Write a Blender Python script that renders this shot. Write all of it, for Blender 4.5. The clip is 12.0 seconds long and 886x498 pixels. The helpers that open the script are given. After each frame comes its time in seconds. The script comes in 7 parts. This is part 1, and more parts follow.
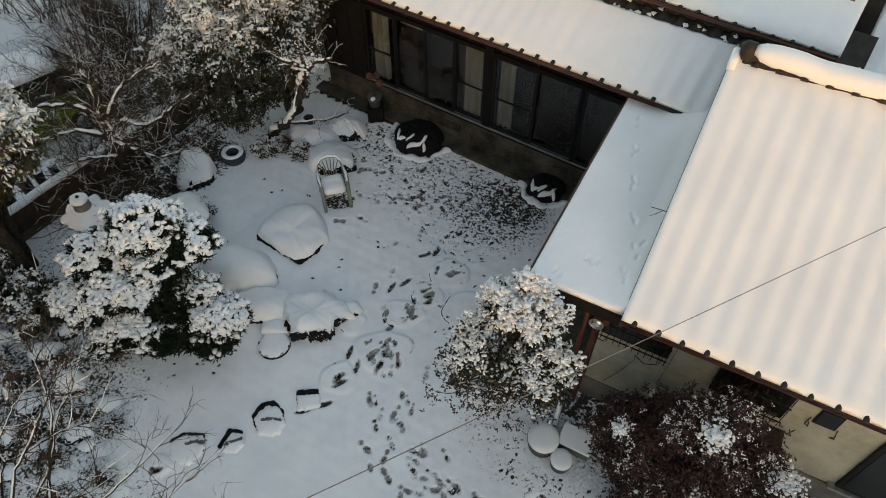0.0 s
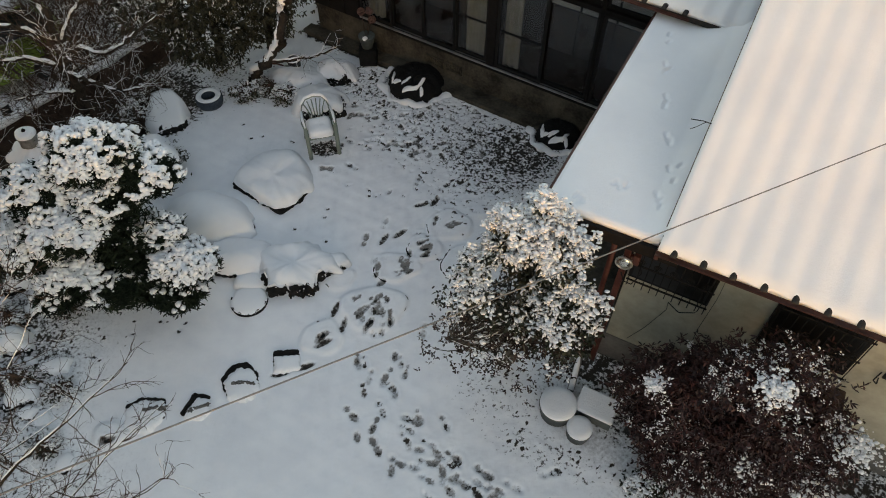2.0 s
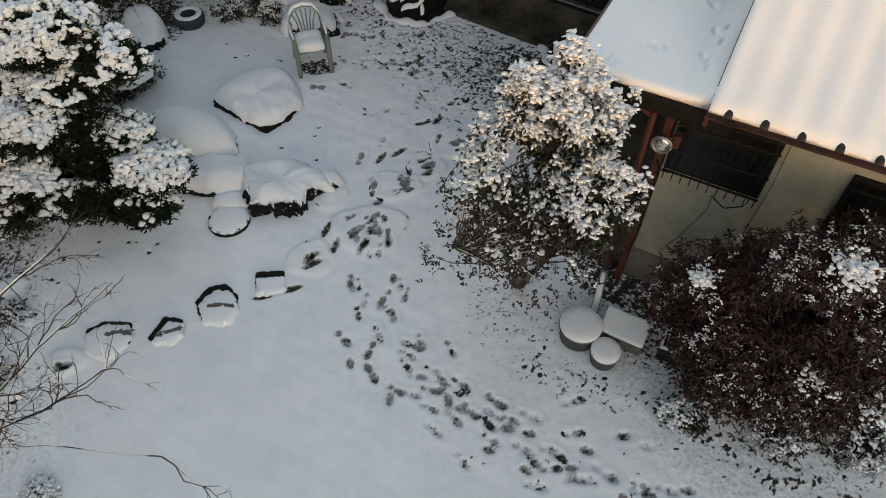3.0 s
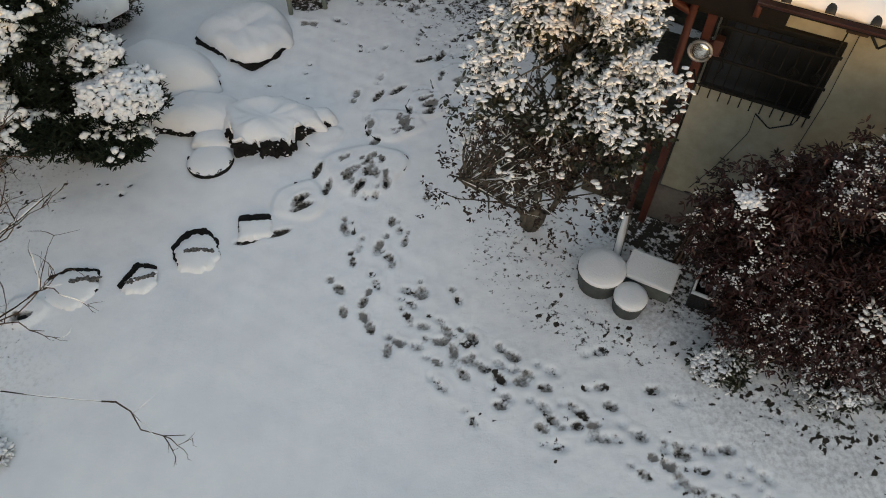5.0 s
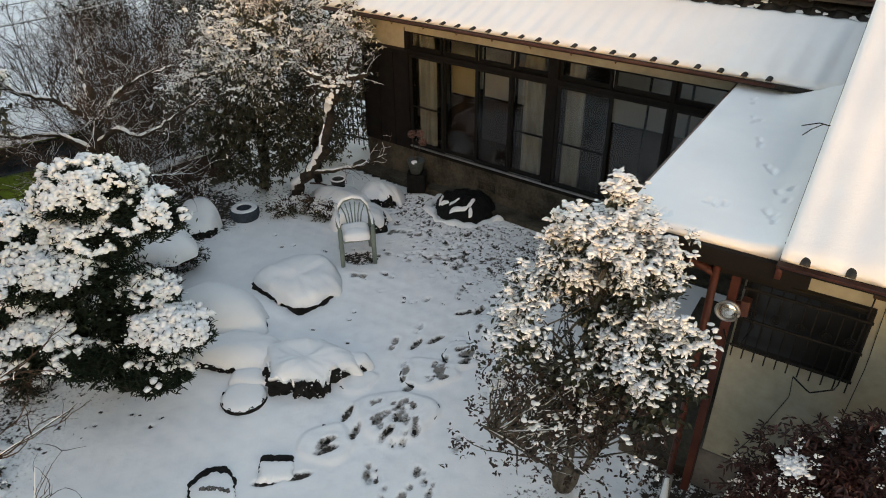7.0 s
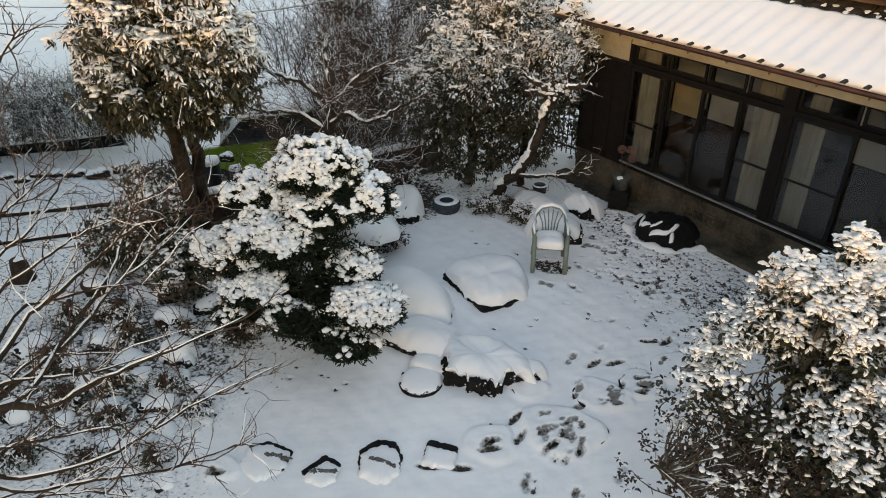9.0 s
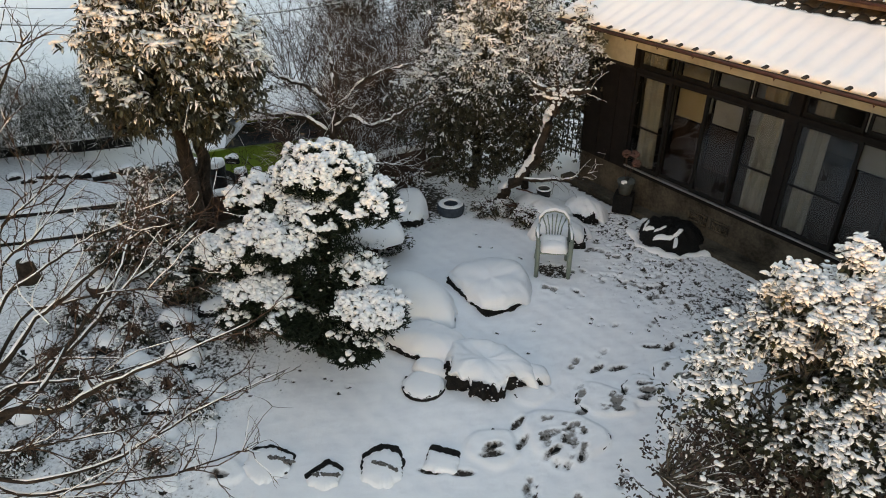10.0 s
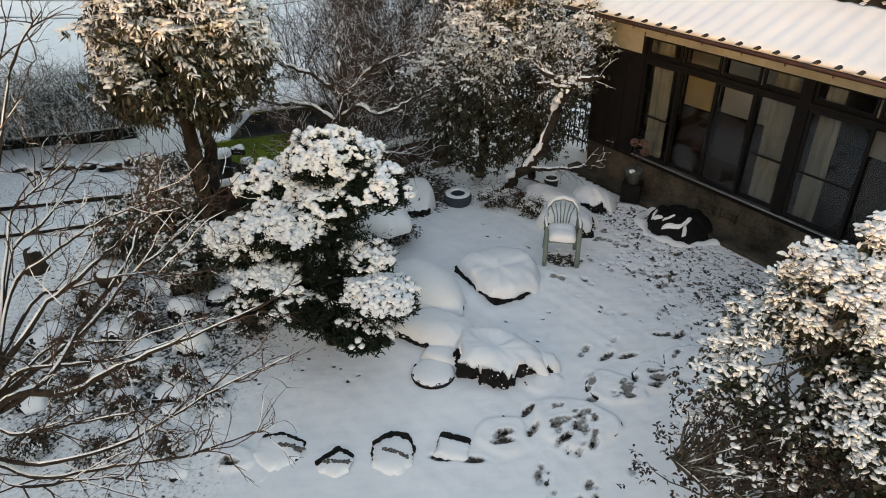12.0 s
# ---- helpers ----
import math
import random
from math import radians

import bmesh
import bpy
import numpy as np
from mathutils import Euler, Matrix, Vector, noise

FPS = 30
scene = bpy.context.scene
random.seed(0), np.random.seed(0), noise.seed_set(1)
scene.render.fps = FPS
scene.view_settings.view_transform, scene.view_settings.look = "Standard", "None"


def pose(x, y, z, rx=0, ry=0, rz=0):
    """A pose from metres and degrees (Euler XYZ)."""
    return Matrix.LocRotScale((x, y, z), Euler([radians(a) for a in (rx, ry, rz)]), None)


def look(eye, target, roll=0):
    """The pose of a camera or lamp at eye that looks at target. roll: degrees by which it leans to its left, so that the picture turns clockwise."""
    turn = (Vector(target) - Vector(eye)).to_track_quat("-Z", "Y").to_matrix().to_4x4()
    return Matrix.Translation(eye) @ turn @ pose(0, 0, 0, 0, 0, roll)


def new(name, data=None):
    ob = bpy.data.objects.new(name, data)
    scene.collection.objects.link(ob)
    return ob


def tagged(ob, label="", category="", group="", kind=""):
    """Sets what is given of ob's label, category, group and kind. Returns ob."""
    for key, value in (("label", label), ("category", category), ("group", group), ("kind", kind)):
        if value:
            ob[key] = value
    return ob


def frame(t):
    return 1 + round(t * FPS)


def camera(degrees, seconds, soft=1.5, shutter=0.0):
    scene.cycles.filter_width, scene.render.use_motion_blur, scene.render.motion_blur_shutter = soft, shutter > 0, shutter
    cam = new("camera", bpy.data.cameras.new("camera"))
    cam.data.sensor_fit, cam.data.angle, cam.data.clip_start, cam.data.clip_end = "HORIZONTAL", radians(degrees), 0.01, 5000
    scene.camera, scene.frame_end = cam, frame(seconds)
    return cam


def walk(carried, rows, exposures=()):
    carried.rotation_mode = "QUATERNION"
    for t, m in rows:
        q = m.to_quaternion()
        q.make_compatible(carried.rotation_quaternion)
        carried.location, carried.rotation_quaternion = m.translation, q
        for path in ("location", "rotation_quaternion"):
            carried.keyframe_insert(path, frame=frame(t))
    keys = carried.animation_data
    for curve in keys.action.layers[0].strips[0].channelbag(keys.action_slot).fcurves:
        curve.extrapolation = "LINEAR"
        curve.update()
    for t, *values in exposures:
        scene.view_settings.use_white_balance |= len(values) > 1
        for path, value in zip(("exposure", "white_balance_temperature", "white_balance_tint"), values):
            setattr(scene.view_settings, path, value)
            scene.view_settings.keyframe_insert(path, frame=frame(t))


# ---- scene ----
cam = camera(65.6, 12.0, soft=1.0)
SUN_EL, SUN_AZ, SUN, SKY = 2.6, 178.0, 0.013, 0.15
EXPOSURES = [(0.0, 2.50, 7550, 18), (3.5, 2.60, 7700, 22), (5.3, 2.64, 7800, 22), (6.0, 2.76, 7650, 20), (9.0, 2.92, 7500, 21), (12.0, 2.92, 7500, 21)]
PATH = [
    (0, (-0.021, 0.018, 9.371), (-0.016, 1.273, 7.814), 0.20),
    (0.5, (-0.009, -0.058, 8.640), (-0.002, 1.195, 7.081), 0.20),
    (1, (-0.028, 0.081, 8.309), (-0.021, 1.333, 6.750), 0.30),
    (1.5, (0.011, 0.256, 8.312), (0.015, 1.510, 6.754), 0.10),
    (2, (-0.004, 0.254, 7.836), (0.001, 1.508, 6.278), 0.30),
    (2.5, (-0.020, 0.112, 7.132), (-0.015, 1.362, 5.571), 0.20),
    (3, (-0.060, 0.099, 6.354), (-0.054, 1.350, 4.793), 0.20),
    (3.5, (-0.106, 0.153, 5.667), (-0.101, 1.401, 4.104), 0.00),
    (3.7, (-0.144, 0.215, 5.607), (-0.136, 1.466, 4.047), 0.20),
    (5.3, (-0.028, 0.195, 5.377), (-0.033, 1.417, 3.793), -0.38),
    (5.5, (0.002, 0.180, 5.354), (-0.009, 1.585, 3.930), -0.65),
    (5.7, (-0.076, 0.170, 5.352), (-0.060, 1.720, 4.089), -0.12),
    (5.9, (0.007, 0.150, 5.352), (0.012, 1.832, 4.271), -0.35),
    (6, (0.041, 0.098, 5.308), (0.036, 1.813, 4.280), -0.42),
    (6.5, (0.080, 0.081, 5.299), (0.080, 1.798, 4.274), -0.18),
    (7, (0.102, 0.116, 5.332), (-0.056, 1.828, 4.311), -0.49),
    (7.2, (0.115, 0.125, 5.380), (-0.091, 1.832, 4.358), -0.51),
    (8.8, (0.051, 0.112, 5.475), (-0.564, 1.717, 4.454), -0.00),
    (9, (0.004, 0.089, 5.407), (-0.671, 1.676, 4.395), -0.34),
    (9.5, (-0.004, 0.067, 5.428), (-0.698, 1.646, 4.415), -0.51),
    (10, (0.014, 0.098, 5.464), (-0.674, 1.681, 4.452), -0.24),
    (10.5, (0.008, 0.094, 5.483), (-0.678, 1.680, 4.475), -0.28),
    (11, (-0.013, 0.061, 5.484), (-0.701, 1.646, 4.477), -0.34),
    (11.5, (-0.045, 0.076, 5.457), (-0.737, 1.663, 4.454), -0.53),
    (12, (-0.051, 0.052, 5.360), (-0.743, 1.625, 4.338), -0.51),
]
walk(cam, [(t, look(eye, target, roll)) for t, eye, target, roll in PATH], exposures=EXPOSURES)

# ---- world, sun ----
world = bpy.data.worlds.new("winter_sky")
scene.world = world
world.use_nodes = True
wn = world.node_tree
sky = wn.nodes.new("ShaderNodeTexSky")
sky.sky_type = 'NISHITA'
sky.sun_disc = False
sky.sun_elevation = radians(SUN_EL)
sky.sun_rotation = radians(SUN_AZ)
sky.air_density, sky.dust_density, sky.ozone_density = 1.0, 0.4, 1.0
wn.links.new(sky.outputs["Color"], wn.nodes["Background"].inputs["Color"])
wn.nodes["Background"].inputs["Strength"].default_value = SKY
sun = new("sun", bpy.data.lights.new("sun", 'SUN'))
sun.data.energy, sun.data.angle, sun.data.color = SUN, radians(3.0), (1.0, 0.99, 0.72)
sun_dir = Vector((math.sin(radians(SUN_AZ)) * math.cos(radians(SUN_EL)), math.cos(radians(SUN_AZ)) * math.cos(radians(SUN_EL)), math.sin(radians(SUN_EL))))
sun.matrix_world = look((0, -10, 20), Vector((0, -10, 20)) - sun_dir)


# ---- materials ----
def material(name, build):
    m = bpy.data.materials.new(name)
    m.use_nodes = True
    build(m.node_tree, m.node_tree.nodes["Principled BSDF"])
    return m


def noise_node(nt, scale, detail=4.0, rough=0.55):
    co = nt.nodes.new("ShaderNodeTexCoord")
    n = nt.nodes.new("ShaderNodeTexNoise")
    n.inputs["Scale"].default_value, n.inputs["Detail"].default_value, n.inputs["Roughness"].default_value = scale, detail, rough
    nt.links.new(co.outputs["Object"], n.inputs["Vector"])
    return n.outputs["Fac"]


def ramp(nt, fac, stops):
    r = nt.nodes.new("ShaderNodeValToRGB")
    while len(r.color_ramp.elements) < len(stops):
        r.color_ramp.elements.new(0.5)
    for e, (p, c) in zip(r.color_ramp.elements, stops):
        e.position = p
        e.color = (*c, 1) if len(c) == 3 else c
    nt.links.new(fac, r.inputs["Fac"])
    return r.outputs["Color"]


def mix_colour(nt, fac, a, b, mode='MIX'):
    m = nt.nodes.new("ShaderNodeMix")
    m.data_type, m.blend_type = 'RGBA', mode
    for sock, v in ((m.inputs[0], fac), (m.inputs[6], a), (m.inputs[7], b)):
        if isinstance(v, (float, int)):
            sock.default_value = v
        elif isinstance(v, tuple):
            sock.default_value = (*v, 1)
        else:
            nt.links.new(v, sock)
    return m.outputs[2]


def maths(nt, op, a, b=0.5, clamp=False):
    m = nt.nodes.new("ShaderNodeMath")
    m.operation, m.use_clamp = op, clamp
    for sock, v in ((m.inputs[0], a), (m.inputs[1], b)):
        if isinstance(v, (float, int)):
            sock.default_value = v
        else:
            nt.links.new(v, sock)
    return m.outputs[0]


def bump(nt, bsdf, height, strength, distance=0.01):
    b = nt.nodes.new("ShaderNodeBump")
    b.inputs["Strength"].default_value, b.inputs["Distance"].default_value = strength, distance
    nt.links.new(height, b.inputs["Height"])
    nt.links.new(b.outputs["Normal"], bsdf.inputs["Normal"])


def plain(name, dark, light, scale, rough=0.7, metal=0.0, bump_s=0.3, bump_d=0.004, spread=(0.35, 0.65), island=0.0):
    """Two tones in coarse and fine noise, with relief."""
    def build(nt, bsdf):
        coarse, fine = noise_node(nt, scale), noise_node(nt, scale * 9, 3)
        both = maths(nt, 'ADD', maths(nt, 'MULTIPLY', coarse, 0.7), maths(nt, 'MULTIPLY', fine, 0.3))
        col = ramp(nt, both, [(spread[0], dark), (spread[1], light)])
        if island:
            g = nt.nodes.new("ShaderNodeNewGeometry")
            v = maths(nt, 'ADD', maths(nt, 'MULTIPLY', g.outputs["Random Per Island"], 2 * island), 1 - island)
            hsv = nt.nodes.new("ShaderNodeHueSaturation")
            nt.links.new(col, hsv.inputs["Color"])
            nt.links.new(v, hsv.inputs["Value"])
            col = hsv.outputs["Color"]
        nt.links.new(col, bsdf.inputs["Base Color"])
        bsdf.inputs["Roughness"].default_value, bsdf.inputs["Metallic"].default_value = rough, metal
        bsdf.inputs["Specular IOR Level"].default_value = 0.2 if rough > 0.5 else 0.4
        bump(nt, bsdf, fine, bump_s, bump_d)
    return material(name, build)


def build_snow(nt, bsdf):
    coarse, fine = noise_node(nt, 1.3, 5), noise_node(nt, 70, 4, 0.7)
    nt.links.new(ramp(nt, coarse, [(0.3, (0.80, 0.81, 0.83)), (0.7, (0.88, 0.885, 0.89))]), bsdf.inputs["Base Color"])
    bsdf.inputs["Roughness"].default_value = 0.65
    bsdf.inputs["Specular IOR Level"].default_value = 0.25
    bump(nt, bsdf, maths(nt, 'ADD', fine, noise_node(nt, 16, 4, 0.6)), 0.4, 0.010)


SNOW = material("snow", build_snow)


def build_ground(nt, bsdf):
    att = nt.nodes.new("ShaderNodeAttribute")
    att.attribute_name = "bare"
    fleck, fine, patch = noise_node(nt, 9, 5, 0.65), noise_node(nt, 70, 4, 0.7), noise_node(nt, 2.2, 4)
    clump = noise_node(nt, 22, 4, 0.6)
    m = maths(nt, 'ADD', att.outputs["Fac"], maths(nt, 'MULTIPLY', maths(nt, 'SUBTRACT', fleck, 0.5), 0.9))
    m = maths(nt, 'ADD', m, maths(nt, 'MULTIPLY', maths(nt, 'SUBTRACT', clump, 0.5), 1.3))
    m = maths(nt, 'MULTIPLY', maths(nt, 'SUBTRACT', m, 0.46), 7.0, True)
    soil = mix_colour(nt, fine, (0.014, 0.011, 0.009), (0.06, 0.046, 0.034))
    white = ramp(nt, patch, [(0.3, (0.79, 0.80, 0.82)), (0.7, (0.88, 0.885, 0.89))])
    trod = nt.nodes.new("ShaderNodeAttribute")
    trod.attribute_name = "trodden"
    wet = maths(nt, 'ADD', trod.outputs["Fac"], maths(nt, 'MULTIPLY', maths(nt, 'SUBTRACT', clump, 0.5), 1.6))
    wet = maths(nt, 'MULTIPLY', maths(nt, 'SUBTRACT', wet, 0.22), 1.5, True)
    wet = maths(nt, 'MULTIPLY', wet, maths(nt, 'MULTIPLY', trod.outputs["Fac"], 1.6, True))
    white = mix_colour(nt, wet, white, mix_colour(nt, fine, (0.13, 0.115, 0.10), (0.30, 0.285, 0.27)))
    nt.links.new(mix_colour(nt, m, white, soil), bsdf.inputs["Base Color"])
    bsdf.inputs["Roughness"].default_value = 0.7
    bsdf.inputs["Specular IOR Level"].default_value = 0.25
    h = maths(nt, 'SUBTRACT', maths(nt, 'ADD', maths(nt, 'MULTIPLY', fine, 0.45), maths(nt, 'MULTIPLY', clump, 0.5)), m)
    bump(nt, bsdf, h, 0.5, 0.015)


GROUND = material("snowy_ground", build_ground)
STONE = plain("dark_stone", (0.0035, 0.0032, 0.003), (0.020, 0.018, 0.016), 7, 0.85, bump_s=0.8, bump_d=0.02)
PALE_STONE = plain("weathered_granite", (0.10, 0.10, 0.095), (0.26, 0.255, 0.24), 9, 0.85, bump_s=0.6, bump_d=0.01)
CONCRETE = plain("stained_concrete", (0.022, 0.019, 0.014), (0.095, 0.083, 0.064), 2.5, 0.9, bump_s=0.4)
PLASTER = plain("cream_plaster", (0.265, 0.25, 0.195), (0.40, 0.38, 0.305), 1.6, 0.9, bump_s=0.15)
GREY_PLASTER = plain("grey_base_render", (0.09, 0.085, 0.08), (0.17, 0.16, 0.15), 3, 0.9)
DARK_WOOD = plain("dark_stained_wood", (0.004, 0.0032, 0.003), (0.010, 0.0078, 0.007), 6, 0.8, bump_s=0.3)
BROWN_METAL = plain("bronze_aluminium", (0.005, 0.0044, 0.004), (0.010, 0.009, 0.008), 8, 0.55, 0.0, 0.1)
STEEL = plain("bare_aluminium_rail", (0.30, 0.30, 0.30), (0.48, 0.48, 0.48), 12, 0.4, 0.8, 0.1)
RUST_RED = plain("red_brown_paint", (0.05, 0.016, 0.011), (0.10, 0.034, 0.023), 5, 0.5, bump_s=0.2)
DARK_RED = plain("dark_red_brown_paint", (0.045, 0.013, 0.010), (0.085, 0.028, 0.020), 5, 0.55, bump_s=0.2)
DARK_PANE = plain("dark_window_glass", (0.003, 0.003, 0.003), (0.005, 0.005, 0.005), 3, 0.35, bump_s=0.0)
TILE = plain("dark_roof_tile", (0.012, 0.011, 0.010), (0.045, 0.040, 0.035), 6, 0.6, bump_s=0.4)
BROWN_TILE = plain("brown_roof_tile", (0.05, 0.033, 0.022), (0.13, 0.09, 0.06), 8, 0.45)
BARK = plain("brown_bark", (0.016, 0.012, 0.009), (0.060, 0.045, 0.033), 14, 0.95, bump_s=1.0, bump_d=0.02)
PALE_BARK = plain("grey_lichened_bark", (0.04, 0.034, 0.028), (0.14, 0.125, 0.10), 11, 0.95, bump_s=0.8, bump_d=0.01)
TWIG = plain("reddish_twig", (0.036, 0.022, 0.016), (0.10, 0.064, 0.047), 20, 0.9)
PINE_GREEN = plain("dark_needles", (0.006, 0.011, 0.006), (0.022, 0.032, 0.016), 12, 0.7, island=0.45)
LEAF_GREEN = plain("glossy_evergreen_leaf", (0.010, 0.013, 0.007), (0.038, 0.038, 0.018), 10, 0.42, island=0.5)
LEAF_OLIVE = plain("olive_evergreen_leaf", (0.018, 0.017, 0.008), (0.062, 0.054, 0.025), 10, 0.5, island=0.5)
LEAF_RED = plain("dark_red_leaf", (0.012, 0.005, 0.0045), (0.052, 0.015, 0.012), 10, 0.5, island=0.6)
LEAF_DRY = plain("browned_leaf", (0.020, 0.014, 0.011), (0.075, 0.048, 0.038), 10, 0.6, island=0.5)
BLACK_SHEET = plain("black_plastic_sheet", (0.004, 0.004, 0.004), (0.010, 0.010, 0.010), 9, 0.45, bump_s=0.6, bump_d=0.02)
WET_BLACK = plain("wet_black_stone", (0.003, 0.003, 0.003), (0.010, 0.0095, 0.009), 12, 0.75, bump_s=0.8, bump_d=0.02)
PLASTIC_GREEN = plain("sage_green_plastic", (0.12, 0.15, 0.125), (0.19, 0.225, 0.19), 6, 0.45, bump_s=0.05)
RUBBER = plain("weathered_rubber", (0.025, 0.033, 0.045), (0.055, 0.068, 0.085), 14, 0.75)
POT_PALE = plain("grey_cable_sheath", (0.13, 0.13, 0.13), (0.18, 0.18, 0.18), 20, 0.6)
POT_GREY = plain("grey_green_pot", (0.05, 0.06, 0.058), (0.11, 0.125, 0.12), 8, 0.6)
PINK = plain("faded_pink_petals", (0.10, 0.055, 0.045), (0.26, 0.155, 0.135), 30, 0.8, bump_s=1.0, bump_d=0.02, island=0.3)
CURTAIN = plain("cream_curtain", (0.26, 0.245, 0.20), (0.38, 0.36, 0.30), 3, 0.9)
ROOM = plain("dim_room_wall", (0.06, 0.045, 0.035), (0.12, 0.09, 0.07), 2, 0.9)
CAR_GREEN = plain("lime_green_paint", (0.15, 0.24, 0.014), (0.19, 0.29, 0.02), 2, 0.3, bump_s=0.02)
CAR_DARK = plain("dark_car_glass", (0.012, 0.014, 0.016), (0.03, 0.033, 0.036), 3, 0.1, bump_s=0.0)
CAR_WHITE = plain("silver_white_paint", (0.55, 0.56, 0.57), (0.66, 0.67, 0.68), 2, 0.3, bump_s=0.02)
CABLE = plain("black_cable", (0.006, 0.006, 0.006), (0.015, 0.015, 0.015), 20, 0.6)
IRON = plain("black_iron", (0.005, 0.005, 0.005), (0.014, 0.012, 0.011), 20, 0.8)
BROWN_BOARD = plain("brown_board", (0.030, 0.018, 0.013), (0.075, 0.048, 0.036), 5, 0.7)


def build_glass(nt, bsdf):
    out = nt.nodes["Material Output"]
    tr, gl, mx, lw = (nt.nodes.new("ShaderNode" + k) for k in ("BsdfTransparent", "BsdfGlossy", "MixShader", "LayerWeight"))
    tr.inputs["Color"].default_value = (0.76, 0.78, 0.78, 1)
    gl.inputs["Roughness"].default_value = 0.03
    gloss = maths(nt, 'ADD', maths(nt, 'MULTIPLY', maths(nt, 'POWER', lw.outputs["Facing"], 5.0), 0.9), 0.045)
    nt.links.new(gloss, mx.inputs[0])
    nt.links.new(tr.outputs[0], mx.inputs[1])
    nt.links.new(gl.outputs[0], mx.inputs[2])
    nt.links.new(mx.outputs[0], out.inputs["Surface"])


GLASS = material("window_glass", build_glass)


def build_lamp_glass(nt, bsdf):
    bsdf.inputs["Base Color"].default_value = (0.7, 0.7, 0.66, 1)
    bsdf.inputs["Metallic"].default_value = 0.9
    bsdf.inputs["Roughness"].default_value = 0.18


REFLECTOR = material("silvered_lamp_glass", build_lamp_glass)


# ---- builders ----
rng = np.random.default_rng(7)


def mesh_of(name, verts, faces, mat=None, smooth=False):
    """A mesh from arrays; faces: a list of index arrays, each of one corner count."""
    me = bpy.data.meshes.new(name)
    verts = np.asarray(verts, dtype=np.float32).reshape(-1, 3)
    groups = [np.asarray(f, dtype=np.int32) for f in (faces if isinstance(faces, list) else [faces])]
    groups = [g for g in groups if len(g)]
    loops = np.concatenate([g.ravel() for g in groups])
    sizes = np.concatenate([np.full(len(g), g.shape[1], dtype=np.int32) for g in groups])
    starts = np.concatenate([[0], np.cumsum(sizes)[:-1]]).astype(np.int32)
    me.vertices.add(len(verts))
    me.vertices.foreach_set("co", verts.ravel())
    me.loops.add(len(loops))
    me.loops.foreach_set("vertex_index", loops)
    me.polygons.add(len(sizes))
    me.polygons.foreach_set("loop_start", starts)
    me.polygons.foreach_set("loop_total", sizes)
    me.update(calc_edges=True)
    me.validate()
    if smooth:
        me.polygons.foreach_set("use_smooth", np.ones(len(sizes), dtype=bool))
    if mat:
        me.materials.append(mat)
    return me


class Soup:
    """Gathers pieces of geometry for one mesh."""
    def __init__(self):
        self.v, self.f, self.n = [], [], 0

    def add(self, verts, faces):
        verts = np.asarray(verts, dtype=np.float64).reshape(-1, 3)
        self.v.append(verts)
        for f in (faces if isinstance(faces, list) else [faces]):
            f = np.asarray(f, dtype=np.int64)
            if len(f):
                self.f.append(f + self.n)
        self.n += len(verts)
        return self

    def mesh(self, name, mat, smooth=False):
        by = {}
        for f in self.f:
            by.setdefault(f.shape[1], []).append(f)
        return mesh_of(name, np.concatenate(self.v), [np.concatenate(g) for g in by.values()], mat, smooth)


def thing(name, label, category, at=(0, 0, 0), turn=0, group="", kind=""):
    ob = new(name)
    ob.empty_display_size = 0.1
    ob.matrix_world = pose(*at, 0, 0, turn)
    return tagged(ob, label, category, group, kind)


def part(name, geo, mat, parent, label="", smooth=False):
    """Links geometry as one mesh object under a thing or a part, in the thing's own coordinates."""
    if isinstance(geo, bmesh.types.BMesh):
        me = bpy.data.meshes.new(name)
        geo.to_mesh(me)
        geo.free()
        me.materials.append(mat)
        if smooth:
            me.polygons.foreach_set("use_smooth", np.ones(len(me.polygons), dtype=bool))
    elif isinstance(geo, Soup):
        me = geo.mesh(name, mat, smooth)
    else:
        me = geo
    ob = new(name, me)
    ob.parent = parent
    return tagged(ob, label)


def solid(name, geo, mat, label, category, kind="", group="", smooth=False):
    ob = part(name, geo, mat, None, label, smooth)
    return tagged(ob, label, category, group, kind)


def box(x0, y0, z0, x1, y1, z1, bevel=0.0):
    bm = bmesh.new()
    bmesh.ops.create_cube(bm, size=1.0)
    for v in bm.verts:
        v.co = ((x0 + x1) / 2 + v.co.x * (x1 - x0), (y0 + y1) / 2 + v.co.y * (y1 - y0), (z0 + z1) / 2 + v.co.z * (z1 - z0))
    if bevel:
        bmesh.ops.bevel(bm, geom=bm.edges[:], offset=bevel, segments=2, affect='EDGES', profile=0.6)
    return bm


BOX_F = np.array([(0, 1, 3, 2), (4, 6, 7, 5), (0, 4, 5, 1), (2, 3, 7, 6), (0, 2, 6, 4), (1, 5, 7, 3)])


def box_into(soup, x0, y0, z0, x1, y1, z1):
    soup.add([(x, y, z) for x in (x0, x1) for y in (y0, y1) for z in (z0, z1)], BOX_F)


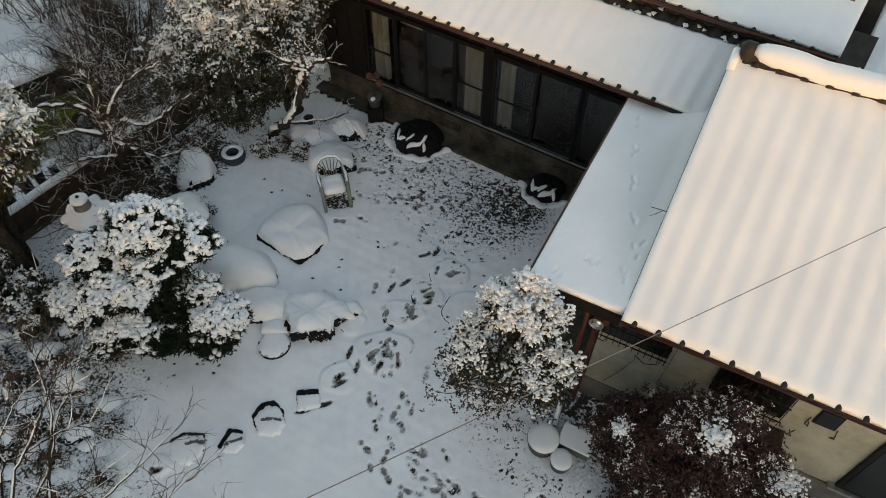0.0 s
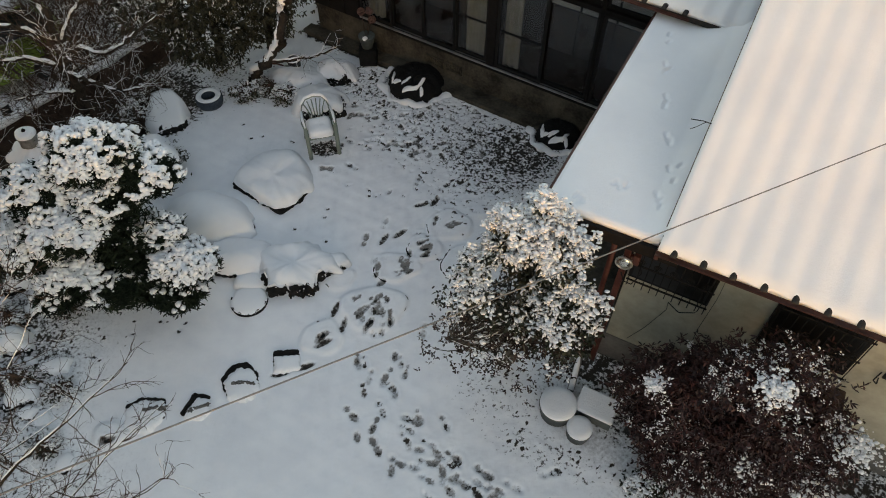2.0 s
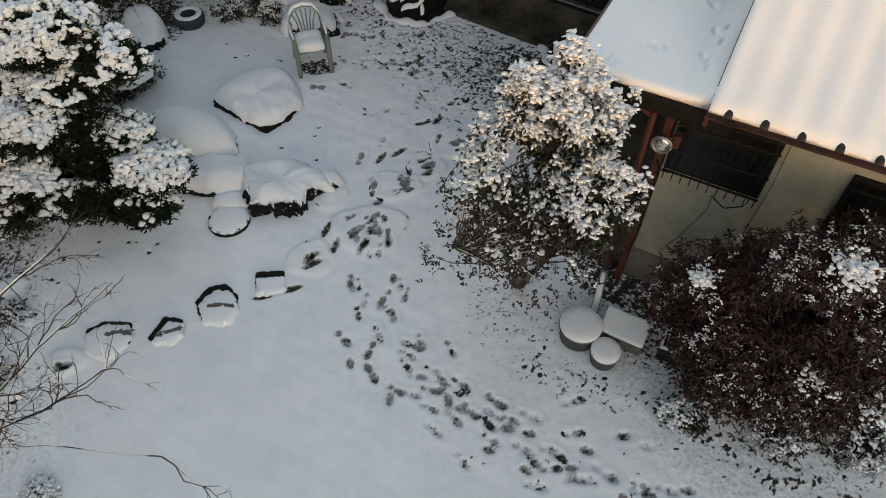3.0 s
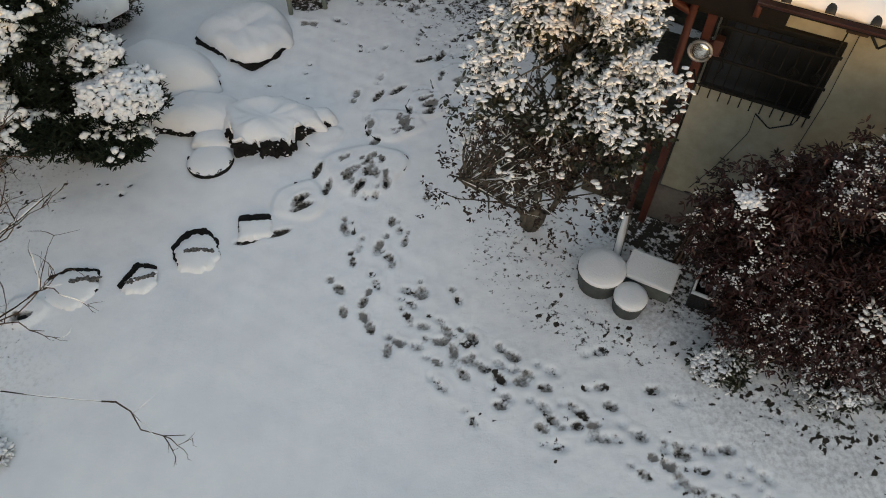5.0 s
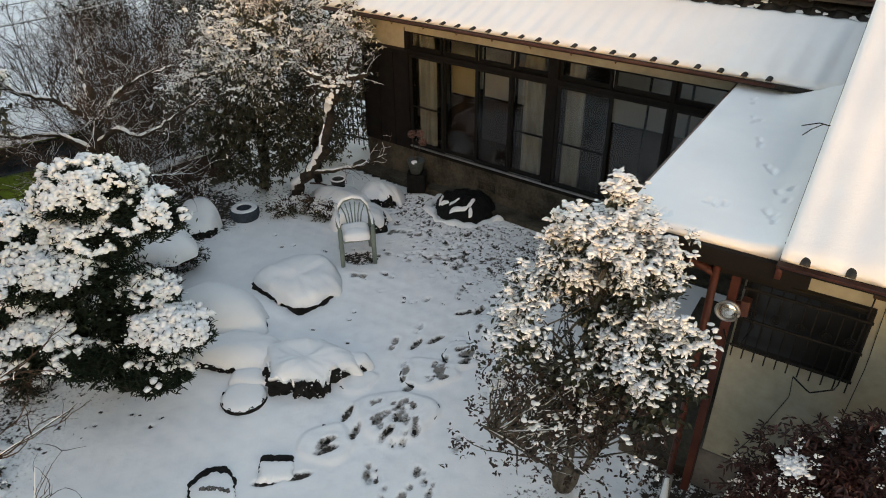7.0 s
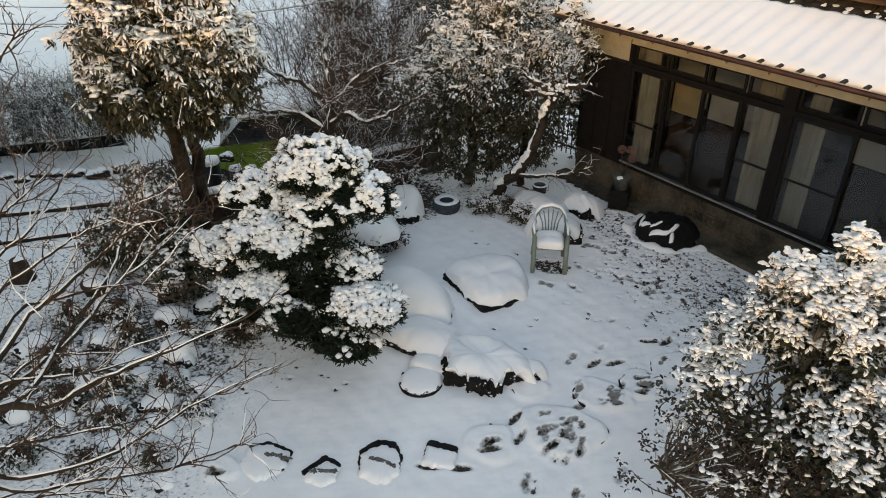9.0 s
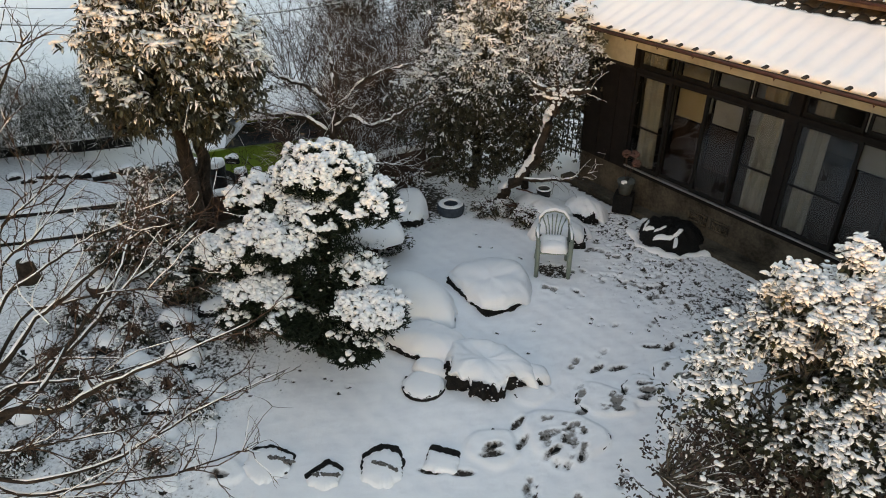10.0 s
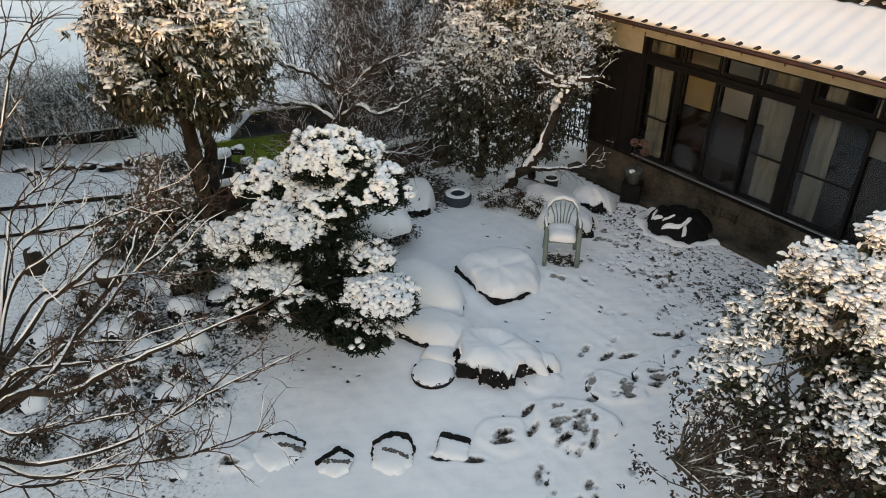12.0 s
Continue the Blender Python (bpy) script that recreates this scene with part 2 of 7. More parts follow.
def tube(points, radii, sides=6, flat=1.0, lift=0.0):
    """A tapered tube along points."""
    p = np.asarray(points, dtype=float)
    r = np.broadcast_to(np.asarray(radii, dtype=float), (len(p),))
    d = np.gradient(p, axis=0)
    d /= np.maximum(np.linalg.norm(d, axis=1, keepdims=True), 1e-9)
    ref = np.where(np.abs(d[:, 2:3]) > 0.9, np.array([[1.0, 0, 0]]), np.array([[0, 0, 1.0]]))
    a = np.cross(d, ref)
    a /= np.maximum(np.linalg.norm(a, axis=1, keepdims=True), 1e-9)
    b = np.cross(a, d)
    ang = np.linspace(0, 2 * np.pi, sides, endpoint=False)
    ring = a[:, None] * np.cos(ang)[None, :, None] + b[:, None] * np.sin(ang)[None, :, None] * flat
    v = (p + np.array([0, 0, 1]) * lift * r[:, None])[:, None] + ring * r[:, None, None]
    n = len(p)
    i, j = np.meshgrid(np.arange(n - 1), np.arange(sides), indexing="ij")
    k = (j + 1) % sides
    f = np.stack([i * sides + j, i * sides + k, (i + 1) * sides + k, (i + 1) * sides + j], -1).reshape(-1, 4)
    faces = [f]
    cap = np.arange(sides)
    if sides == 4:
        faces[0] = np.concatenate([f, cap[None, ::-1], (n - 1) * sides + cap[None]])
    else:
        faces += [np.stack([cap[::-1], (n - 1) * sides + cap])]
    return v.reshape(-1, 3), faces


def lump(outline_r, height, seed, rings=7, sides=28, rough=0.06, flat=0.6, under=0.0, profile=None):
    """A rounded, uneven mound; outline_r(angle) gives its plan; flat: share of the top that is level."""
    r = np.random.default_rng(seed)
    ang = np.linspace(0, 2 * np.pi, sides, endpoint=False)
    ph = r.uniform(0, 6.28, 6)
    base = np.array([outline_r(a) for a in ang])
    verts, faces = [], []
    prof = profile or [(1.0, -under), (1.0, 0.35), (0.97, 0.62), (0.90, 0.84), (0.78, 0.95), (0.5, 1.0), (0.22, 1.02)]
    for k, (s, h) in enumerate(prof):
        wob = 1 + rough * (np.sin(3 * ang + ph[0] + k * 0.3) * 0.5 + np.sin(5 * ang + ph[1]) * 0.3 + np.sin(9 * ang + ph[2] + k) * 0.2)
        hh = h * height * (1 + (0.10 * np.sin(2 * ang + ph[3]) if h > 0.3 else 0))
        verts.append(np.stack([np.cos(ang) * base * s * wob, np.sin(ang) * base * s * wob, np.full(sides, 1.0) * hh], 1))
    n = len(prof)
    i, j = np.meshgrid(np.arange(n - 1), np.arange(sides), indexing="ij")
    k = (j + 1) % sides
    quads = np.stack([i * sides + j, i * sides + k, (i + 1) * sides + k, (i + 1) * sides + j], -1).reshape(-1, 4)
    verts = np.concatenate(verts + [np.array([[0, 0, height * 1.03]])])
    top = (n - 1) * sides
    fan = np.stack([top + np.arange(sides), top + (np.arange(sides) + 1) % sides, np.full(sides, n * sides)], -1)
    s = Soup()
    s.add(verts, [quads, fan])
    return s


def poly_r(*pts):
    """The plan r(angle) of a closed outline given as corner points round the origin, softened."""
    p = np.array(pts, dtype=float)
    ang = np.arctan2(p[:, 1], p[:, 0])
    order = np.argsort(ang)
    a, q = ang[order], p[order]
    fine = []
    for k in range(len(q)):
        u, w = q[k], q[(k + 1) % len(q)]
        for s in np.linspace(0, 1, 12, endpoint=False):
            fine.append(u + (w - u) * s)
    fine = np.array(fine)
    fa, fr = np.arctan2(fine[:, 1], fine[:, 0]), np.hypot(fine[:, 0], fine[:, 1])
    o = np.argsort(fa)
    fa, fr = fa[o], fr[o]
    fa = np.concatenate([fa - 2 * np.pi, fa, fa + 2 * np.pi])
    fr = np.concatenate([fr] * 3)
    return lambda t: float(np.mean(np.interp(((t + np.pi) % (2 * np.pi)) - np.pi + np.linspace(-0.12, 0.12, 5), fa, fr)))


def shifted(soup, dx, dy, dz=0.0, scale=1.0):
    out = Soup()
    out.n = soup.n
    out.v = [v * scale + np.array([dx, dy, dz]) for v in soup.v]
    out.f = soup.f
    return out

# ---- ground ----
def spread(lo, core0, core1, hi, step, out):
    """Coordinates that are close together in the core and widen outwards."""
    core = np.arange(core0, core1, step)
    far = lambda n: np.cumsum(step * 1.13 ** np.arange(1, n))
    left, right = core0 - far(out), core[-1] + far(out)
    left, right = left[left > lo], right[right < hi]
    return np.concatenate([[lo], left[::-1], core, right, [hi]])


def smooth01(x):
    x = np.clip(x, 0, 1)
    return x * x * (3 - 2 * x)


def ellipse(X, Y, cx, cy, rx, ry, turn=0.0, soft=0.35):
    c, s = math.cos(radians(turn)), math.sin(radians(turn))
    a, b = (X - cx) * c + (Y - cy) * s, -(X - cx) * s + (Y - cy) * c
    return smooth01((1 + soft - np.sqrt((a / rx) ** 2 + (b / ry) ** 2)) / (2 * soft))


def waves(X, Y, seed, base, n=14):
    r = np.random.default_rng(seed)
    out = 0
    for k in range(n):
        f = base * r.uniform(0.6, 3.2)
        a, ph = r.uniform(0, 6.28, 2)
        out = out + np.sin((X * math.cos(a) + Y * math.sin(a)) * f + ph) / n
    return out


def bank_height(X, Y):
    """The hillside behind the garden and the lower lane beside it."""
    d = -0.35 * X + 0.94 * Y - 19.0
    return 2.0 * smooth01(d / 22.0) + 0.004 * np.maximum(d, 0)


gx = spread(-420, -5.6, 4.6, 420, 0.027, 80)
gy = spread(-420, 1.7, 11.0, 420, 0.027, 80)
GX, GY = np.meshgrid(gx, gy, indexing="ij")
near = smooth01((30 - np.hypot(GX, GY - 6)) / 10)
LANE = 0.9 * ellipse(GX, GY, -9.1, 11.6, 3.1, 1.75, 40, 0.4)
GZ = bank_height(GX, GY) - LANE + near * (0.022 * waves(GX, GY, 3, 2.0) + 0.012 * waves(GX, GY, 4, 11.0) + 0.006 * waves(GX, GY, 5, 26.0, 20))
bare = np.zeros_like(GX)
for e in [(1.30, 8.60, 0.85, 0.75, -34, 0.6, 0.60), (0.95, 8.48, 1.20, 1.05, -33, 0.5, 0.50), (0.15, 9.0, 1.9, 1.2, -32, 0.6, 0.37), (-1.2, 10.3, 1.3, 0.55, -32, 0.5, 0.42), (0.4, 7.6, 0.9, 0.5, 0, 0.6, 0.33),
          (-4.6, 6.1, 1.1, 0.9, 0, 0.5, 0.37), (-6.3, 4.5, 1.9, 1.7, 20, 0.5, 0.52), (-5.6, 9.6, 1.7, 1.2, 30, 0.4, 0.72), (-1.93, 8.70, 0.30, 0.22, 5, 0.3, 0.62), (-6.4, 11.8, 1.8, 1.4, 30, 0.4, 0.60), (-10.5, 7.0, 3.0, 1.3, 38, 0.5, 0.34), (-6.6, 7.0, 1.0, 1.2, 0, 0.4, 0.38), (3.1, 2.75, 1.6, 0.45, -27, 0.5, 0.36),
          (2.4, 4.0, 0.9, 0.6, -28, 0.5, 0.50), (0.8, 4.4, 0.8, 0.7, 0, 0.5, 0.36), (-3.6, 10.4, 1.0, 0.8, 0, 0.5, 0.40), (1.25, 3.45, 0.9, 0.28, -25, 0.5, 0.38), (-5.0, 3.2, 1.3, 0.8, 0, 0.5, 0.36), (-6.8, 12.9, 2.0, 1.6, 30, 0.5, 0.50), (-6.3, 9.7, 1.4, 1.0, 30, 0.5, 0.56), (-5.6, 11.6, 1.6, 1.2, 20, 0.5, 0.50), (-6.9, 5.9, 1.2, 0.8, 20, 0.5, 0.46), (-8.6, 5.6, 1.4, 0.9, 20, 0.5, 0.40)]:
    bare = np.maximum(bare, e[6] * ellipse(GX, GY, *e[:6]))
ca, sa = math.cos(radians(-32.8)), math.sin(radians(-32.8))
va = -(GX + 0.842) * sa + (GY - 11.24) * ca
ua = (GX + 0.842) * ca + (GY - 11.24) * sa
bare = np.maximum(bare, 0.85 * smooth01((va + 0.50) / 0.12) * smooth01((0.4 - va) / 0.3) * smooth01((ua + 2.2) / 0.4) * smooth01((6 - ua) / 0.5))
cb, sb = math.cos(radians(-28)), math.sin(radians(-28))
vb = -(GX - 1.998) * sb + (GY - 4.212) * cb
ub = (GX - 1.998) * cb + (GY - 4.212) * sb
bare = np.maximum(bare, 0.62 * smooth01((vb + 0.15) / 0.35) * smooth01((4.4 - vb) / 0.3) * smooth01((ub + 0.9) / 0.4) * smooth01((7 - ub) / 0.5))
GZ -= 0.03 * smooth01((bare - 0.45) / 0.3) * near
GZ += near * 0.012 * waves(GX, GY, 8, 24.0, 18) * smooth01((bare - 0.2) / 0.2)


trodden = np.zeros_like(GX)
# broad grey tints; on the left and lane they put shade into the snow
for e in [(-11.5, 7.6, 5.0, 1.9, 40, 0.4, 0.40), (-6.6, 4.6, 2.2, 1.9, 20, 0.5, 0.55), (-5.9, 6.7, 1.5, 1.3, 0, 0.5, 0.36), (-5.2, 2.6, 1.8, 1.2, 20, 0.5, 0.36), (3.0, 2.4, 1.4, 0.5, -25, 0.5, 0.40), (2.3, 3.9, 1.2, 0.8, -28, 0.4, 0.45)]:
    trodden = np.maximum(trodden, e[6] * ellipse(GX, GY, *e[:6]))


def press(x, y, turn, length=0.25, width=0.09, deep=0.05, dark=0.70, grey=0.0):
    """One oval dent pressed into the snow; dark: earth showing, grey: slush."""
    i0, i1 = np.searchsorted(gx, (x - 0.4, x + 0.4))
    j0, j1 = np.searchsorted(gy, (y - 0.4, y + 0.4))
    X, Y = GX[i0:i1, j0:j1], GY[i0:i1, j0:j1]
    m = ellipse(X, Y, x, y, length / 2, width / 2, turn, 0.35)
    rim = ellipse(X, Y, x, y, length / 2 * 1.5, width / 2 * 1.8, turn, 0.4) - m
    GZ[i0:i1, j0:j1] += -deep * m + 0.006 * rim
    bare[i0:i1, j0:j1] = np.maximum(bare[i0:i1, j0:j1], dark * m)
    trodden[i0:i1, j0:j1] = np.maximum(trodden[i0:i1, j0:j1], grey * m)


def footprint(x, y, turn, r, dark, size=1.0):
    """A shoe print: sole and heel, each more or less worn through to slush and earth."""
    c, s = math.cos(radians(turn)), math.sin(radians(turn))
    g = r.uniform(0.45, 1.0)
    press(x + c * 0.045 * size, y + s * 0.045 * size, turn, 0.15 * size, 0.088 * size, r.uniform(0.012, 0.03), dark, g)
    if r.uniform() < 0.8:
        press(x - c * 0.085 * size, y - s * 0.085 * size, turn, 0.085 * size, 0.072 * size, r.uniform(0.012, 0.03), dark * r.uniform(0.5, 1.1), g * r.uniform(0.6, 1.2))


def trail(points, seed, step=0.27, side=0.10, wander=0.06, dark=(0.28, 0.66)):
    r = np.random.default_rng(seed)
    p = np.array(points, dtype=float)
    seg = np.hypot(*np.diff(p, axis=0).T)
    s_end = seg.sum()
    cum = np.concatenate([[0], np.cumsum(seg)])
    s, k = 0.05, 0
    while s < s_end:
        x, y = np.interp(s, cum, p[:, 0]), np.interp(s, cum, p[:, 1])
        dx, dy = np.interp(s + 0.05, cum, p[:, 0]) - x, np.interp(s + 0.05, cum, p[:, 1]) - y
        n = math.hypot(dx, dy) or 1
        off = side * (1 if k % 2 else -1)
        footprint(x - dy / n * off + r.normal(0, wander), y + dx / n * off + r.normal(0, wander), math.degrees(math.atan2(dy, dx)) + r.normal(0, 16), r, r.uniform(*dark), r.uniform(0.85, 1.1))
        s += step * r.uniform(0.8, 1.2)
        k += 1


MAIN = [(-0.85, 5.5), (-0.83, 4.64), (-0.85, 4.1), (-0.70, 3.65), (-0.2, 3.35), (0.25, 3.05), (0.65, 2.75), (1.06, 2.55), (1.45, 2.32), (1.9, 2.1), (2.6, 1.8)]
trail(MAIN, 1)
trail([(x + 0.08, y + 0.18) for x, y in MAIN], 2, dark=(0.28, 0.58))
trail([(-0.55, 4.9), (-0.52, 4.3), (-0.36, 3.88), (-0.05, 3.40), (0.45, 3.05), (0.95, 2.7), (1.5, 2.45), (2.1, 2.2)], 3, dark=(0.2, 0.5))
trail([(-0.15, 4.1), (0.1, 3.5), (0.55, 3.2), (0.9, 2.95), (1.42, 3.0), (1.91, 2.95)], 5, 0.42, dark=(0.3, 0.6))
trail([(x - 0.05, y - 0.12) for x, y in MAIN], 14, 0.36, 0.16, 0.1, dark=(0.2, 0.6))
trail([(x + 0.15, y + 0.05) for x, y in MAIN], 15, 0.40, 0.2, 0.12, dark=(0.2, 0.55))
trail([(-0.6, 3.3), (-0.34, 3.0), (0.34, 2.6), (0.9, 2.35)], 6, 0.45, dark=(0.25, 0.55))
trail([(-0.95, 5.9), (-0.75, 6.3), (-0.3, 6.9), (0.0, 7.4)], 9, 0.42, dark=(0.25, 0.5))
trail([(-1.0, 6.3), (-1.0, 6.9), (-0.75, 7.4), (-0.4, 8.1), (0.2, 8.9)], 10, 0.45, dark=(0.2, 0.45))
trail([(-0.2, 7.5), (0.3, 8.0), (0.9, 8.5), (1.4, 8.9)], 11, 0.35, dark=(0.4, 0.6))
for x, y, t in [(-0.30, 7.45, 20), (-0.10, 7.52, 55), (-0.62, 6.86, 40), (-0.85, 6.75, 60), (-1.55, 4.95, 30), (-1.32, 5.25, 80), (-1.75, 4.62, 20), (-2.05, 4.52, 15), (-1.45, 5.5, 75)]:
    press(x, y, t, 0.26, 0.085, 0.03, 0.62, 1.0)
r_ = np.random.default_rng(21)
for k in range(60):
    footprint(r_.uniform(-1.9, 0.8), r_.uniform(8.2, 10.2), r_.uniform(0, 180), r_, r_.uniform(0.3, 0.55))
# churned snow by the house, and tufts of dead leaves that stick out of it
for k in range(520):
    f, v = r_.uniform(-0.4, 3.4), -0.50 - abs(r_.normal(0, 0.95))
    x, y = -0.842 + f * ca - v * sa, 11.24 + f * sa + v * ca
    press(x, y, r_.uniform(-60, 20), r_.uniform(0.05, 0.16), r_.uniform(0.025, 0.055), r_.uniform(0.008, 0.03), r_.uniform(0.25, 0.75), r_.uniform(0, 0.6))
for cx_, cy_, sx_, sy_, n_ in [(1.05, 3.75, 0.12, 0.12, 14), (1.55, 3.45, 0.12, 0.05, 10), (1.95, 3.3, 0.14, 0.05, 10), (2.3, 3.05, 0.12, 0.05, 9), (2.55, 2.75, 0.2, 0.1, 26), (3.05, 2.45, 0.25, 0.1, 34), (3.6, 2.2, 0.3, 0.12, 34), (0.4, 6.0, 0.3, 0.3, 24), (0.75, 7.4, 0.4, 0.35, 40), (1.4, 2.75, 0.5, 0.25, 26), (-4.7, 5.0, 0.6, 0.4, 24), (-5.3, 6.1, 0.5, 0.5, 50), (-5.9, 6.6, 0.5, 0.5, 50)]:
    for k in range(n_):
        press(r_.normal(cx_, sx_), r_.normal(cy_, sy_), r_.uniform(0, 180), r_.uniform(0.03, 0.085), r_.uniform(0.022, 0.04), 0.0, r_.uniform(0.45, 0.95))
for x, y in [(-1.13, 7.62), (-1.02, 7.62), (-1.75, 7.35), (-1.78, 7.2), (-3.02, 9.0), (-3.2, 8.95), (-3.05, 8.25), (-3.5, 5.15), (-3.45, 5.28), (-3.78, 5.3), (-4.5, 4.75), (-4.1, 5.1), (-3.4, 9.3), (-1.7, 6.7), (-2.2, 6.95)]:
    press(x, y, 0, 0.07, 0.055, 0.03, 0.75)

def stone_edge(a, rx, ry, k):
    return rx * ry / np.hypot(ry * np.cos(a), rx * np.sin(a)) * (1 + 0.07 * np.sin(3 * a + k) + 0.04 * np.sin(5 * a + 2 * k))


# broad stepping stones under thin snow: place, half axes, cracks (from, to), trodden marks (x, y, length, turn)
PATH_STONES = [(-0.93, 5.52, 0.45, 0.36, [(-15, 40, 0.014), (160, 185, 0.014)], [(-0.24, 0.14, 0.13, 70), (-0.12, -0.03, 0.2, 60), (0.0, 0.14, 0.15, 50), (0.08, -0.06, 0.2, 65), (0.18, 0.1, 0.14, 60), (-0.2, -0.14, 0.16, 50), (-0.05, -0.2, 0.2, 60), (0.12, 0.2, 0.1, 80)]),
               (-0.66, 6.22, 0.34, 0.26, [(170, 260, 0.018)], [(0.14, 0.0, 0.22, 80), (0.19, -0.1, 0.14, 60), (0.10, 0.1, 0.15, 100), (0.06, -0.08, 0.12, 30), (0.2, 0.08, 0.1, 60)]),
               (-0.25, 6.58, 0.26, 0.25, [(150, 255, 0.02)], [(-0.04, 0.1, 0.2, 10), (0.0, -0.02, 0.24, 5), (0.02, -0.12, 0.2, 15), (0.06, 0.16, 0.12, 20)]),
               (0.12, 7.02, 0.34, 0.30, [(165, 215, 0.03)], [(0.02, -0.05, 0.2, 20), (0.12, 0.05, 0.14, 30)]), (-1.58, 5.05, 0.28, 0.26, [(60, 120, 0.012)], [(0.0, 0.04, 0.24, 50)]),
               (0.36, 6.25, 0.34, 0.42, [(120, 230, 0.015)], []), (-1.45, 6.02, 0.22, 0.2, [(200, 240, 0.02)], []), (-3.98, 3.68, 0.2, 0.17, [], [(0.0, -0.06, 0.24, 6)])]
for k, (x, y, rx, ry, cracks, marks) in enumerate(PATH_STONES):
    i0, i1 = np.searchsorted(gx, (x - 0.8, x + 0.8))
    j0, j1 = np.searchsorted(gy, (y - 0.8, y + 0.8))
    X, Y = GX[i0:i1, j0:j1] - x, GY[i0:i1, j0:j1] - y
    GZ[i0:i1, j0:j1] += 0.034 * smooth01((stone_edge(np.arctan2(Y, X), rx, ry, k) - np.hypot(X, Y)) / 0.055 + 0.5)
    for mx_, my_, ln, turn in marks:
        for n_ in range(3):
            press(x + mx_ + r_.normal(0, 0.03), y + my_ + r_.normal(0, 0.03), turn + r_.normal(0, 20), ln * r_.uniform(0.5, 0.95), ln * r_.uniform(0.28, 0.42), 0.012, r_.uniform(0.15, 0.55), r_.uniform(0.7, 1.3))

nx_, ny_ = len(gx), len(gy)
ii, jj = np.meshgrid(np.arange(nx_ - 1), np.arange(ny_ - 1), indexing="ij")
gq = np.stack([ii * ny_ + jj, (ii + 1) * ny_ + jj, (ii + 1) * ny_ + jj + 1, ii * ny_ + jj + 1], -1).reshape(-1, 4)
ground_mesh = mesh_of("ground", np.stack([GX, GY, GZ], -1), gq, GROUND, True)
layer = ground_mesh.attributes.new("bare", 'FLOAT', 'POINT')
layer.data.foreach_set("value", bare.ravel().astype(np.float32))
layer = ground_mesh.attributes.new("trodden", 'FLOAT', 'POINT')
layer.data.foreach_set("value", trodden.ravel().astype(np.float32))
solid("ground", ground_mesh, GROUND, "snow-covered garden ground with trodden footprints and bare earth", "ground", "structure")
# unseen wall, added behind the camera to keep the low sun off the garden
solid("shade_wall_south", box(-60, -14.4, 0, 60, -14.0, 3.22), PLASTER, "unseen plain wall added behind the garden to shade it from the low sun", "wall", "structure")
# unseen tall walls, added to block sky light on the left and the lane
solid("shade_wall_west", box(-9.2, -13.9, 0, -8.8, 2.6, 8.5), DARK_WOOD, "unseen plain dark wall added to shade the left side and the lane", "wall", "structure")
west = solid("shade_wall_north_west", box(0, -0.2, 0, 15.0, 0.2, 8.5), DARK_WOOD, "unseen plain dark wall added to shade the left side and the lane", "wall", "structure")
west.matrix_world = pose(-9.2, 2.4, 0, 0, 0, 154)


# ---- house ----
house = thing("house", "single-storey Japanese house with snow-covered tiled roofs and dark sliding glass doors", "house")


def frame_of(x, y, turn):
    m = pose(x, y, 0, 0, 0, turn)
    return m


A = frame_of(-0.842, 11.24, -32.8)     # wing with the glass doors: u along the wall, v into the house
B = frame_of(1.998, 4.212, -28.0)      # wing with the plastered wall: origin at its eave corner


def hp(name, geo, mat, m, parent=None, label="", smooth=False):
    """A part of the house, given in one wing's own coordinates."""
    ob = part(name, geo, mat, parent or house, label, smooth)
    if parent is None:
        ob.matrix_basis = m
    return ob


def snow_roof(u0, u1, v0, z0, v1, z1, pitch, amp, thick, seed, du=0.045, nv=40, end=0.0):
    """A blanket of snow over rolled tiles: ripples along the eave, a rounded lip at the edges."""
    us = np.arange(u0, u1 + du / 2, du)
    vs = np.linspace(v0, v1, nv)
    U, V = np.meshgrid(us, vs, indexing="ij")
    t = (V - v0) / (v1 - v0)
    base = z0 + (z1 - z0) * t
    lip = np.minimum(np.minimum(V - v0, 0.10), np.minimum(np.minimum(U - u0, u1 - U), 0.08) * 1.25) / 0.10
    lip = np.sqrt(np.clip(1 - (1 - np.clip(lip, 0, 1)) ** 2, 0, 1))
    roll = np.cos(2 * np.pi * (U - u0) / pitch)
    fade = 0.55 + 0.45 * smooth01(1.4 - 1.2 * t)
    top = base + thick * (0.35 + 0.65 * lip) + amp * roll * fade + 0.007 * waves(U, V, seed, 3.0) + 0.004 * waves(U, V, seed + 1, 14.0)
    n, m = U.shape
    s = Soup()
    i, j = np.meshgrid(np.arange(n - 1), np.arange(m - 1), indexing="ij")
    q = np.stack([i * m + j, (i + 1) * m + j, (i + 1) * m + j + 1, i * m + j + 1], -1).reshape(-1, 4)
    bottom = base - 0.02
    wob = 0.012 * np.sin(U * 23) + 0.010 * np.sin(U * 9.3 + 1)
    Vt = V - np.where(t == 0, wob, 0)
    s.add(np.concatenate([np.stack([U, Vt, top], -1).reshape(-1, 3), np.stack([U, V, bottom], -1).reshape(-1, 3)]), [np.concatenate([q, q[:, ::-1] + n * m])])
    edge = np.concatenate([[a * m for a in range(n)], [(n - 1) * m + b for b in range(1, m)], [a * m + m - 1 for a in range(n - 2, -1, -1)], [b for b in range(m - 2, 0, -1)]])
    nxt = np.roll(edge, -1)
    s.f.append(np.stack([nxt, edge, edge + n * m, nxt + n * m], -1))
    return s


